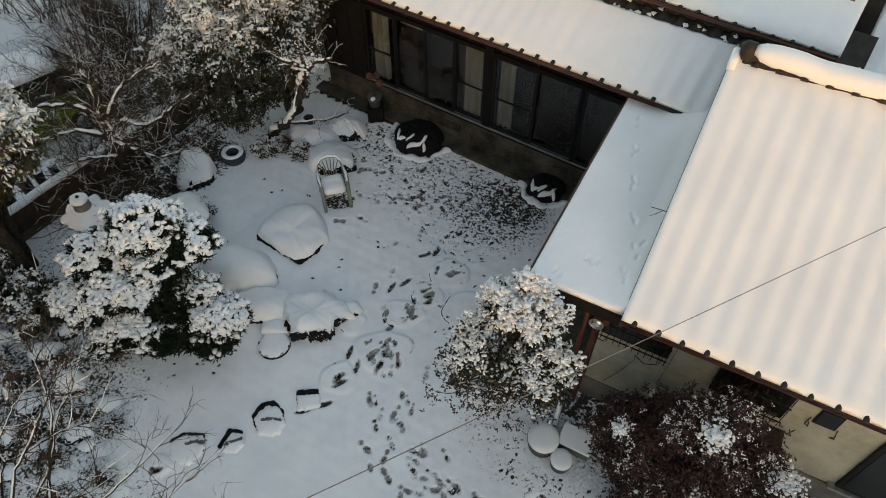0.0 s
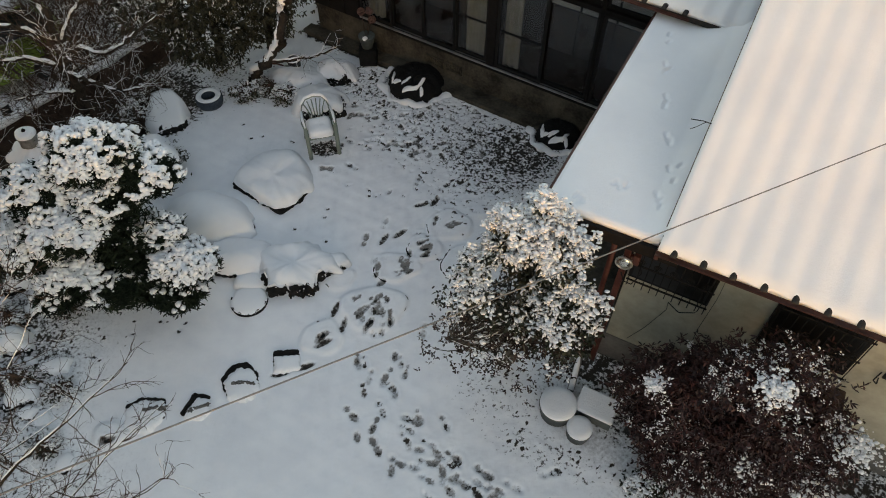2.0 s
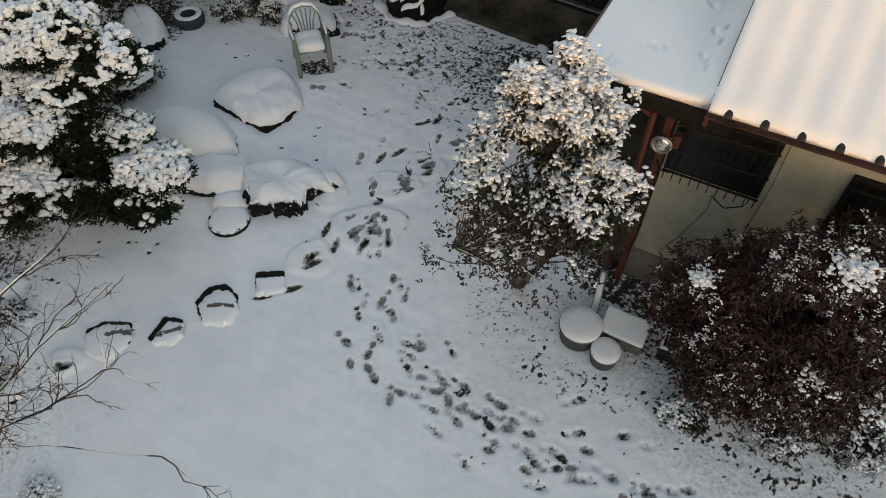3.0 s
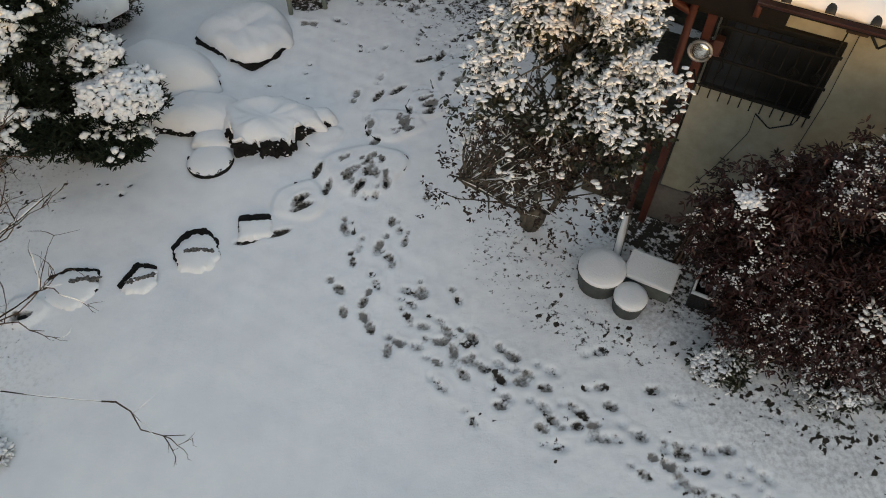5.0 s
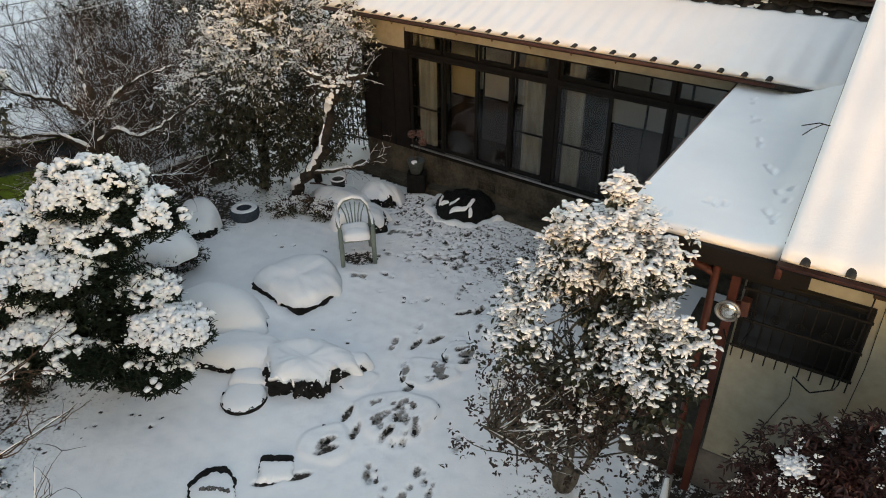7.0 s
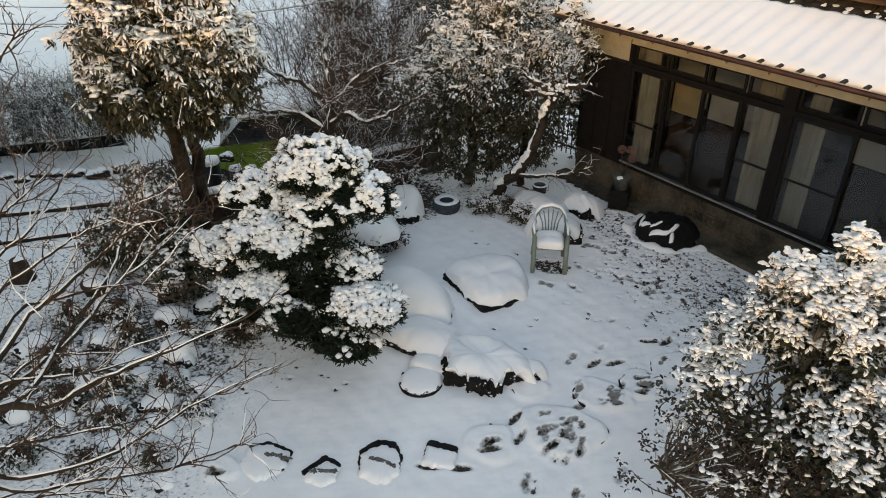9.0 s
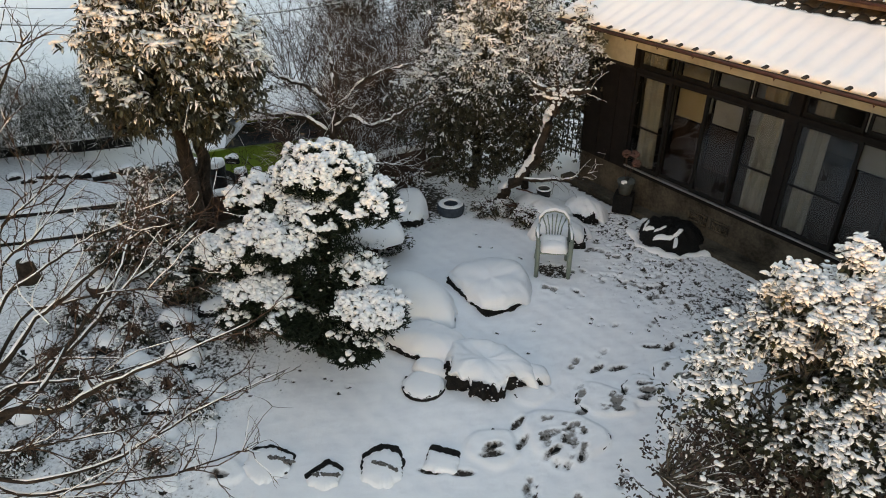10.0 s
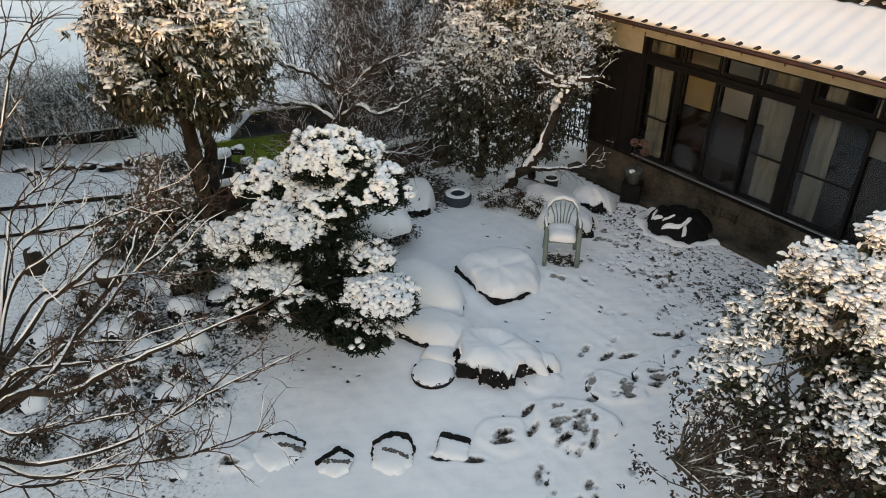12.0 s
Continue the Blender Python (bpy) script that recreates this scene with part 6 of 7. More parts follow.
# -- low wall along the lane with snow on it
wa, wb = Vector((-7.75, 7.45, 0)), Vector((-4.95, 11.4, 0))
ln = (wb - wa).length
tr = math.degrees(math.atan2(wb.y - wa.y, wb.x - wa.x))
t = thing("low_wall", "low brown boarded garden wall with snow along its top", "wall", wa, tr)
part("board", box(0, -0.05, 0.0, ln, 0.05, 0.58, 0.01), BROWN_BOARD, t)
part("ledge", box(0, -0.16, 0.0, ln, -0.052, 0.10, 0.01), CONCRETE, t)
xs = np.linspace(0, ln, 50)
part("snow", Soup().add(*tube(np.stack([xs, 0.008 * np.sin(xs * 5), 0.60 + 0.008 * np.sin(xs * 7)], 1), 0.085, 10, 0.7)), SNOW, t, "", True)
for k, (x, h, r0) in enumerate([(0.75, 0.55, 0.16), (1.15, 0.34, 0.11), (1.42, 0.3, 0.09), (1.70, 0.26, 0.08)]):
    p0 = wa + (wb - wa).normalized() * x + Vector((-0.35, 0.22, 0))
    t = thing("plant_pot", "dark plant pot with a snow cap behind the low wall", "pot", (p0.x, p0.y, 0.35), 0, "pots by the wall")
    part("pot", turned([(r0 * 0.7, -0.35), (r0, h - 0.03), (r0 * 1.05, h)], 16), BLACK_SHEET, t, "", True)
    part("snow", shifted(lump(lambda a: r0, r0 * 0.7, k), 0, 0, h - 0.01), SNOW, t, "", True)

# -- the green car beyond the wall
car = thing("small_car", "lime green small car with snow on its roof and bonnet", "car", (-9.1, 11.6, -0.9), 40)


def car_body(w, prof):
    """A hull from a side profile of (x, z), narrowed towards the roof."""
    n = len(prof)
    v = []
    for x, z in prof:
        k = w * (1 - 0.16 * max(0, z - 0.85) / 0.6)
        v += [(x, -k, z), (x, k, z)]
    q = [(2 * i, 2 * i + 1, 2 * ((i + 1) % n) + 1, 2 * ((i + 1) % n)) for i in range(n)]
    return Soup().add(v, [np.array(q), np.array([[2 * i for i in range(n)][::-1], [2 * i + 1 for i in range(n)]])])


part("body", car_body(0.73, [(-1.65, 0.28), (-1.68, 0.6), (-1.62, 0.9), (-1.2, 0.98), (-0.6, 1.0), (1.3, 1.0), (1.62, 0.92), (1.66, 0.5), (1.62, 0.28)]), CAR_GREEN, car)
part("cabin", car_body(0.66, [(-0.95, 1.0), (-0.45, 1.46), (1.15, 1.48), (1.5, 1.0)]), CAR_DARK, car, "dark car windows")
part("roof", car_body(0.60, [(-0.45, 1.45), (-0.35, 1.50), (1.08, 1.51), (1.15, 1.46)]), CAR_GREEN, car)
part("snow", shifted(lump(poly_r((-0.85, -0.52), (0.8, -0.52), (0.8, 0.52), (-0.85, 0.52)), 0.16, 3, rough=0.02), 0.33, 0, 1.49), SNOW, car, "thick snow on the roof", True)
part("snow", shifted(lump(poly_r((-0.4, -0.62), (0.4, -0.62), (0.4, 0.62), (-0.4, 0.62)), 0.10, 5, rough=0.02), -1.22, 0, 0.94), SNOW, car, "snow on the bonnet", True)
for sx in (-1.05, 1.02):
    for sy in (-0.68, 0.68):
        wh = part("wheel", Soup().add(*tube([(sx, sy - 0.08, 0.28), (sx, sy + 0.08, 0.28)], 0.28, 18)), BLACK_SHEET, car, "black tyre", True)
        part("rim", Soup().add(*tube([(sx, sy - 0.09, 0.28), (sx, sy + 0.09, 0.28)], 0.17, 14)), STEEL, wh, "", True)
for sy in (-0.5, 0.5):
    part("headlight", box(-1.70, sy - 0.14, 0.66, -1.62, sy + 0.14, 0.82, 0.02), REFLECTOR, car)

# -- iron railing behind the plum tree
fence = thing("iron_railing", "black iron railing behind the shrubs", "railing", (-5.2, 14.2, 0), -25)
for z in (0.15, 1.0):
    part("cross_rail", box(0, -0.015, z, 3.4, 0.015, z + 0.03), IRON, fence)
for k in range(29):
    part("bar", box(0.01 + k * 0.12, -0.008, 0.0, 0.026 + k * 0.12, 0.008, 1.1), IRON, fence)

# -- pine with clipped cloud-like pads
pine = thing("garden_pine", "clipped dark garden conifer with cloud-like pads of snow", "tree", (0, 0, 0))
wood, psnow, tuft = Soup(), Soup(), Soup()
limb(wood, None, [(-4.02, 5.72, 0), (-4.12, 5.76, 0.7), (-3.98, 5.9, 1.4), (-4.06, 6.05, 2.35)], 0.11, 0.035, 9, 20, 0.012, 1)
PADS = [(-4.06, 6.12, 2.26, 0.52, 0.42, 0.30), (-3.55, 6.05, 2.02, 0.42, 0.36, 0.24), (-4.78, 5.98, 1.86, 0.46, 0.38, 0.24), (-3.95, 5.85, 1.86, 0.40, 0.30, 0.18), (-4.42, 5.60, 1.56, 0.55, 0.38, 0.26), (-5.02, 5.62, 1.24, 0.52, 0.42, 0.24),
        (-3.52, 5.80, 1.24, 0.30, 0.26, 0.20), (-3.22, 5.52, 0.98, 0.42, 0.32, 0.22), (-4.62, 5.42, 0.95, 0.42, 0.34, 0.18), (-4.15, 5.30, 0.72, 0.36, 0.28, 0.16), (-4.6, 6.35, 1.55, 0.45, 0.35, 0.22), (-3.4, 5.35, 0.55, 0.34, 0.28, 0.16), (-4.9, 5.3, 0.6, 0.3, 0.25, 0.14), (-5.38, 5.72, 1.02, 0.36, 0.32, 0.20)]
for k, (cx, cy, cz, rx, ry, rz) in enumerate(PADS):
    r = np.random.default_rng(300 + k)
    if k:
        z0 = min(max(cz - 0.35, 0.25), 1.9)
        tx, ty = np.interp(z0, [0, 0.7, 1.4, 2.35], [-4.02, -4.12, -3.98, -4.06]), np.interp(z0, [0, 0.7, 1.4, 2.35], [5.72, 5.76, 5.9, 6.05])
        limb(wood, None, [(tx, ty, z0), ((tx + cx) / 2, (ty + cy) / 2, z0 + 0.12), (cx, cy, cz - rz * 0.5)], 0.04, 0.018, 6, 10, 0.01, k)
    n = int(2600 * rx * ry / 0.2)
    d = r.normal(0, 1, (n, 3))
    d /= np.linalg.norm(d, axis=1, keepdims=True)
    d[:, 2] = np.where(d[:, 2] < -0.6, -d[:, 2], d[:, 2])
    lob = lambda d: 1 + 0.16 * np.sin(d[:, 0] * 6 + k) * np.sin(d[:, 1] * 7 + k * 2) + 0.10 * np.sin(d[:, 0] * 13 + 2 * k) * np.sin(d[:, 1] * 12 + k)
    size = np.array([rx, ry, rz])
    P = np.array([cx, cy, cz]) + d * size * (r.uniform(0.35, 1.0, n) ** 0.5 * lob(d))[:, None]
    P[:, 2] -= 0.02
    for s_ in range(3):
        leaves(tuft, None, P, 0.075, 0.016, np.zeros(n, bool), r, -0.30)
    high = cz > 0.9
    m = int((1150 if high else 420) * rx * ry / 0.2)
    d = r.normal(0, 1, (m, 3))
    d /= np.linalg.norm(d, axis=1, keepdims=True)
    d[:, 2] = np.abs(d[:, 2])
    P = np.array([cx, cy, cz]) + d * size * (r.uniform(0.93, 1.06, m) * lob(d))[:, None]
    fold = waves3(P, 70 + k, 11.0) + 0.6 * waves3(P, 170 + k, 30.0)
    keep = fold > 0.12 - 0.75 * d[:, 2] + (0 if high else 0.3)
    P = P[keep] + [0, 0, 0.014]
    blobs(psnow, P + [0, 0, 0.012], 0.020 + 0.026 * r.uniform(0, 1, len(P)), 0.75, r)
    crumbs = np.repeat(P, 2, 0) + r.normal(0, 0.035, (2 * len(P), 3)) * [1, 1, 0.5]
    blobs(psnow, crumbs, r.uniform(0.005, 0.014, len(crumbs)), 0.7, r)
    # leaves that stick out between the lumps
    leaves(tuft, None, P + r.normal(0, 0.02, (len(P), 3)), 0.055, 0.016, np.zeros(len(P), bool), r, 0.1)
# the dark inner growth below the pads
r = np.random.default_rng(333)
P, d, rad = crown_points(9000, [(-4.05, 5.80, 1.25, 0.62, 0.42, 0.75), (-4.1, 5.65, 0.55, 0.80, 0.42, 0.40), (-3.65, 5.60, 0.65, 0.45, 0.35, 0.45), (-4.7, 5.6, 0.8, 0.4, 0.35, 0.4)], r, 0.2, 0.15, 3)
leaves(tuft, None, np.repeat(P, 2, 0), 0.09, 0.018, np.zeros(2 * len(P), bool), r, -0.1)
sel = (r.uniform(0, 1, len(P)) < 0.015) & (d[:, 2] > -0.2) & (d[:, 1] < 0.3)
blobs(psnow, P[sel], r.uniform(0.012, 0.035, int(sel.sum())), 0.6, r)
part("trunk", wood, BARK, pine, "", True)
tagged(part("needles", tuft, PINE_GREEN, pine, "dense dark green needles"), kind="stuff")
tagged(part("snow", psnow, SNOW, pine, "", True), kind="stuff")


# -- broad-leaved evergreens
def evergreen(name, label, trunks, ells, n, length, width, leaf_mat, bark, seed, snow_share, droop=0.35, gap=0.22, thick=0.014, shell=0.35, thin=None, low=None, clump=0.0, least=0.13):
    """A broad-leaved tree or shrub; thin: heights between which the crown fills out; low: heights between which the snow thickens."""
    t = thing(name, label, "tree")
    r = np.random.default_rng(seed)
    leaf, snow, fine = Soup(), Soup(), Soup()
    for k, (pts, r0, r1) in enumerate(trunks):
        w = Soup()
        limb(w, None, pts, r0, r1, 9, 18, 0.015, seed + k)
        part("trunk", w, bark, t, "", True)
    p, d, rad = crown_points(n, ells, r, gap, shell, seed)
    tuft_ = waves3(p, seed + 40, 9.0) + 0.5 * waves3(p, seed + 41, 21.0)
    airy = tuft_ > (clump - 0.75 if n > 3000 else -9.0)
    p, d, rad, tuft_ = p[airy], d[airy], rad[airy], tuft_[airy]
    if thin:
        some = r.uniform(0, 1, len(p)) < 0.07 + 0.93 * smooth01((p[:, 2] - thin[0]) / (thin[1] - thin[0]))
        p, d, rad, tuft_ = p[some], d[some], rad[some], tuft_[some]
    for k in range(330 if thin else 60):
        e = p[r.integers(len(p))]
        line = trunks[k % len(trunks)][0]
        f = min(len(line) - 1.001, (0.35 + 0.6 * r.uniform()) * (len(line) - 1))
        b = np.array(line[int(f)]) * (1 - f % 1) + np.array(line[int(f) + 1]) * (f % 1)
        e = b + (e - b) * min(1.0, 0.8 / max(np.linalg.norm(e - b), 0.01))
        limb(fine, snow if thin and k % 2 else None, [b, (b + e) / 2 + r.normal(0, 0.06, 3), e], 0.012, 0.003, 4, 6, 0.01, k)
    # leaves stand in small whorls round the twig ends
    m = len(p) // 5
    tips, td, tr_ = p[:m], d[:m], rad[:m]
    P = np.repeat(tips, 5, 0) + r.normal(0, 0.012, (m * 5, 3))
    az = (r.uniform(0, 6.28, m)[:, None] + np.arange(5) * 1.257 + r.normal(0, 0.25, (m, 5))).ravel()
    up = np.repeat(td[:, 2], 5)
    load = np.repeat(smooth01(0.55 + 0.8 * tuft_[:m] + 0.35 * td[:, 2]), 5)
    chance = np.clip(snow_share * (0.72 + 0.55 * up) * (0.35 + 1.0 * load), 0.03, 0.98)
    if thin and not low:
        low = thin
    if low:
        chance *= np.repeat(least + (1 - least) * smooth01((tips[:, 2] - low[0]) / (low[1] - low[0])), 5)
    luck = np.repeat(r.uniform(0, 1, m), 5) * 0.7 + r.uniform(0, 1, m * 5) * 0.3
    snowy = (luck < chance) & (np.repeat(tr_, 5) > 0.5)
    sear = np.zeros(len(P), dtype=bool)
    if thin:
        sear = P[:, 2] + np.repeat(0.5 * tuft_[:m], 5) < 1.85
        dry = Soup()
        leaves(dry, snow, P[sear], length * 0.8, width * 0.72, snowy[sear], r, 0.1, az[sear], thick)
        tagged(part("dry_foliage", dry, LEAF_DRY, t, "sparse brownish lower leaves"), kind="stuff")
    leaves(leaf, snow, P[~sear], length, width, snowy[~sear], r, droop, az[~sear], thick)
    tagged(part("twig_mass", fine, bark, t), kind="stuff")
    tagged(part("crown", leaf, leaf_mat, t, "dark glossy leaves"), kind="stuff")
    sel = (td[:, 2] > 0.1) & (tr_ > 0.72) & (r.uniform(0, 1, m) < chance[::5] * (1.0 if thin else 0.35))
    lumps_ = np.repeat(tips[sel], 4, 0) + r.normal(0, 1, (4 * int(sel.sum()), 3)) * [length * 0.5, length * 0.5, length * 0.12] + [0, 0, 0.015]
    blobs(snow, lumps_, r.uniform(0.25, 0.55, len(lumps_)) * length, 0.45, r)
    tagged(part("snow", snow, SNOW, t, "", True), kind="stuff")
    return t


evergreen("camellia", "bushy camellia tree with every leaf loaded with snow", [([(0.80, 4.66, 0), (0.85, 4.6, 0.6), (0.80, 4.45, 1.5), (0.88, 4.4, 2.7)], 0.055, 0.02), ([(0.76, 4.7, 0), (0.62, 4.6, 0.7), (0.45, 4.4, 1.4)], 0.045, 0.015), ([(0.84, 4.66, 0), (1.05, 4.5, 0.8), (1.2, 4.2, 1.8)], 0.04, 0.015), ([(0.74, 4.7, 0.2), (0.4, 4.55, 0.6), (0.0, 4.45, 1.0)], 0.018, 0.006)],
          [(0.86, 4.36, 2.70, 0.60, 0.52, 0.48), (0.62, 4.35, 2.05, 0.60, 0.50, 0.62), (1.20, 4.05, 1.98, 0.42, 0.42, 0.62), (0.52, 4.28, 1.35, 0.66, 0.52, 0.70), (1.08, 4.15, 1.15, 0.48, 0.46, 0.78), (0.08, 4.40, 0.98, 0.44, 0.42, 0.45), (0.93, 4.50, 3.20, 0.11, 0.10, 0.16)],
          50000, 0.055, 0.028, LEAF_GREEN, PALE_BARK, 31, 0.90, 0.3, 0.20, 0.009, 0.25, (0.9, 3.0), (1.7, 2.9), 0.30, 0.27)
evergreen("broadleaf_tree", "tall evergreen tree with drooping leaves edged in snow", [([(-6.85, 6.82, 0), (-6.75, 6.8, 0.9), (-6.95, 6.95, 2.2), (-7.0, 7.0, 3.2)], 0.13, 0.07), ([(-7.05, 7.2, 0), (-6.85, 7.15, 1.2), (-6.75, 7.2, 2.6)], 0.12, 0.06)],
          [(-6.75, 6.85, 3.30, 1.10, 1.00, 0.95), (-7.05, 6.6, 2.75, 0.75, 0.7, 0.6), (-6.35, 7.2, 2.95, 0.75, 0.7, 0.7), (-6.8, 6.9, 4.1, 0.9, 0.85, 0.7), (-6.55, 7.05, 2.3, 0.35, 0.35, 0.4)],
          52000, 0.105, 0.036, LEAF_OLIVE, BARK, 51, 0.76, 0.7, 0.05, 0.010, 0.3, None, (1.4, 3.4), 0.1)
evergreen("holly_tree", "dense dark evergreen behind the plum tree dusted with snow", [([(-4.1, 11.0, 0), (-4.0, 10.9, 1.0), (-3.9, 10.9, 2.6)], 0.10, 0.04), ([(-3.2, 11.3, 0), (-3.1, 11.2, 1.4), (-3.0, 11.3, 2.6)], 0.08, 0.04)],
          [(-3.85, 10.75, 2.35, 1.05, 0.95, 1.25), (-4.35, 10.5, 1.75, 0.80, 0.75, 0.95), (-3.15, 10.95, 1.9, 0.80, 0.75, 1.1), (-3.5, 11.0, 3.3, 0.9, 0.8, 0.7), (-2.65, 11.45, 2.5, 0.6, 0.6, 1.0), (-4.1, 10.6, 0.95, 0.9, 0.65, 0.75), (-3.3, 11.0, 0.95, 0.75, 0.5, 0.7), (-4.95, 10.6, 1.5, 0.6, 0.6, 0.8), (-3.2, 12.4, 1.1, 0.9, 0.5, 1.0), (-2.75, 12.9, 1.8, 0.6, 0.5, 1.0), (-2.3, 12.9, 1.0, 0.5, 0.4, 1.0)],
          62000, 0.080, 0.030, LEAF_OLIVE, BARK, 61, 0.62, 0.5, 0.10, 0.011, 0.35, None, (0.6, 3.0), 0.12)
evergreen("broadleaf_shrub", "low evergreen shrub with snowy leaves below the tall tree", [([(-6.9, 6.5, 0), (-7.0, 6.45, 0.5), (-7.1, 6.4, 0.9)], 0.03, 0.01)],
          [(-7.25, 6.55, 0.85, 0.55, 0.5, 0.55), (-6.75, 6.35, 0.45, 0.5, 0.45, 0.35), (-7.6, 7.0, 1.2, 0.4, 0.4, 0.45), (-7.75, 6.25, 0.55, 0.55, 0.5, 0.5), (-6.45, 6.05, 0.35, 0.45, 0.4, 0.35)], 16000, 0.085, 0.032, LEAF_GREEN, BARK, 71, 0.34, 0.5, 0.15, 0.013, 0.3)
for k, (x, y, sx, h) in enumerate([(-3.0, 10.15, 0.35, 0.25), (-3.45, 10.0, 0.3, 0.22), (-2.75, 9.95, 0.3, 0.2), (-5.1, 9.2, 0.4, 0.35), (-4.95, 10.0, 0.4, 0.4), (-5.4, 9.8, 0.45, 0.5)]):
    evergreen("low_shrub", "low straggling shrub flecked with snow", [([(x, y, 0), (x, y, h)], 0.01, 0.005)], [(x, y, h * 0.5, sx, sx * 0.85, h)], 700, 0.06, 0.022, LEAF_OLIVE, TWIG, 81 + k, 0.6, 0.2, 0.3, 0.012, 0.2)
for k, (x, y, sx, h) in enumerate([(-5.35, 4.4, 0.28, 0.22), (-5.9, 4.2, 0.32, 0.25), (-6.4, 4.95, 0.35, 0.32), (-5.75, 5.3, 0.28, 0.24), (-6.9, 4.2, 0.35, 0.3), (-5.5, 3.75, 0.28, 0.2), (-6.25, 3.8, 0.3, 0.25), (-4.75, 4.25, 0.22, 0.14), (-6.9, 5.3, 0.3, 0.3), (-7.4, 5.0, 0.35, 0.35), (-5.15, 5.55, 0.32, 0.18), (-4.7, 3.55, 0.22, 0.14), (-5.6, 6.4, 0.35, 0.22), (-5.25, 3.2, 0.3, 0.18), (-6.0, 3.0, 0.35, 0.22)]):
    evergreen("ground_shrub", "dark straggling undergrowth between the rocks", [([(x, y, 0), (x, y, h)], 0.008, 0.004)], [(x, y, h * 0.2, sx, sx * 0.85, h * 0.55)], 900, 0.05, 0.018, LEAF_GREEN, TWIG, 1081 + k, 0.48, 0.1, -1.0, 0.014, 0.2)
for k, (x, y, sx, h) in enumerate([(2.35, 3.05, 0.3, 0.16), (3.25, 2.85, 0.42, 0.22), (3.95, 2.7, 0.45, 0.25), (4.6, 2.5, 0.5, 0.3), (2.85, 3.12, 0.35, 0.24)]):
    evergreen("low_shrub", "low shrub with snow on its leaves in front of the nandina", [([(x, y, 0), (x, y, h)], 0.01, 0.005)], [(x, y, h * 0.6, sx, sx * 0.7, h)], 1300, 0.055, 0.022, LEAF_GREEN, TWIG, 91 + k, 0.9, 0.2, 0.3, 0.012, 0.2)

for k, (x, y, sx, h) in enumerate([(-3.75, 2.30, 0.16, 0.07)]):
    evergreen("low_shrub", "low snow-laden plant at the edge of the open snow", [([(x, y, 0), (x, y, h)], 0.008, 0.004)], [(x, y, h * 0.4, sx, sx * 0.8, h)], 700, 0.06, 0.026, LEAF_GREEN, TWIG, 2091 + k, 0.95, 0.2, -1.0, 0.02, 0.3)

bush = evergreen("clipped_bush", "rounded clipped bush under a dome of snow", [([(-4.55, 8.05, 0), (-4.55, 8.05, 0.3)], 0.02, 0.01)], [(-4.55, 8.05, 0.27, 0.54, 0.46, 0.30)], 6000, 0.045, 0.018, LEAF_GREEN, TWIG, 77, 0.35, 0.2, 0.1, 0.010, 0.5)
cap_a = np.linspace(0, 2 * np.pi, 64, endpoint=False)
cap_r = 0.46 * (1 + 0.10 * jag(cap_a, 78, 7, 2, 16))
part("snow", ring_mesh([np.stack([np.cos(cap_a) * cap_r * s_ - 4.55, np.sin(cap_a) * cap_r * 0.85 * s_ + 8.07, z_ + 0.02 * np.sin(4 * cap_a + s_ * 3)], 1) for s_, z_ in ((0.96, 0.36), (1.0, 0.42), (0.97, 0.48), (0.88, 0.54), (0.7, 0.60), (0.45, 0.635), (0.2, 0.65))], (-4.55, 8.07, 0.65)), SNOW, bush, "smooth dome of snow", True)
boulder("mound", "low snow-covered rock beside the house corner", (-1.92, 10.62), poly_r((-0.36, 0.12), (0.0, 0.30), (0.34, 0.16), (0.30, -0.18), (0.0, -0.30), (-0.32, -0.16)), 0.30, [(200, 330, 0.14)], 17, 0.6, 0.10, 0.2, flecks=30)

# -- nandina with dark red feathery leaves
nan = thing("nandina", "tall nandina with dark red feathery leaves and clumps of snow", "shrub")
wood, leaf, nsnow = Soup(), Soup(), Soup()
r = np.random.default_rng(404)
NELL = [(2.45, 3.55, 1.35, 0.60, 0.45, 0.65), (3.05, 3.30, 1.75, 0.75, 0.50, 0.75), (3.45, 3.05, 1.20, 0.62, 0.42, 0.60), (2.75, 3.30, 0.80, 0.75, 0.50, 0.55), (3.3, 3.1, 0.6, 0.8, 0.4, 0.45)]
p, d, rad = crown_points(7200, NELL, r, 0.16, 0.25, 9)
for k in range(46):
    e = p[r.integers(len(p))]
    b = np.array([r.uniform(2.6, 3.6), 0, 0])
    b[1] = 3.35 - 0.45 * (b[0] - 3.0) + r.normal(0, 0.12)
    limb(wood, None, [b, b * 0.45 + e * 0.55 + [0, 0, 0.15], e], 0.010, 0.004, 5, 9, 0.012, k)
m = len(p)
az = r.uniform(0, 6.28, m)
reach = r.uniform(0.10, 0.2, m)[:, None]
run = np.stack([np.cos(az), np.sin(az), r.uniform(-0.5, 0.3, m)], 1) * reach
for k in range(0, m, 4):
    wood.add(*tube(p[k] + np.linspace(0, 1, 3)[:, None] * run[k], 0.002, 3))
loaded = (waves3(p, 909, 6.0) > 0.10 - 0.25 * d[:, 2] - 0.45 * np.clip(1.3 - p[:, 2], 0, 0.9) * 1.4) & (rad > 0.6) & (d[:, 2] > -0.35)
for f in (0.3, 0.65, 1.0):
    for turn in (1.1, -1.1, 0.0):
        leaves(leaf, None, p + run * f, 0.062, 0.0175, loaded, r, 0.1, az + turn + r.normal(0, 0.3, m), 0.008)
few = np.repeat(p[loaded] + r.normal(0, 0.025, (int(loaded.sum()), 3)), 7, 0)
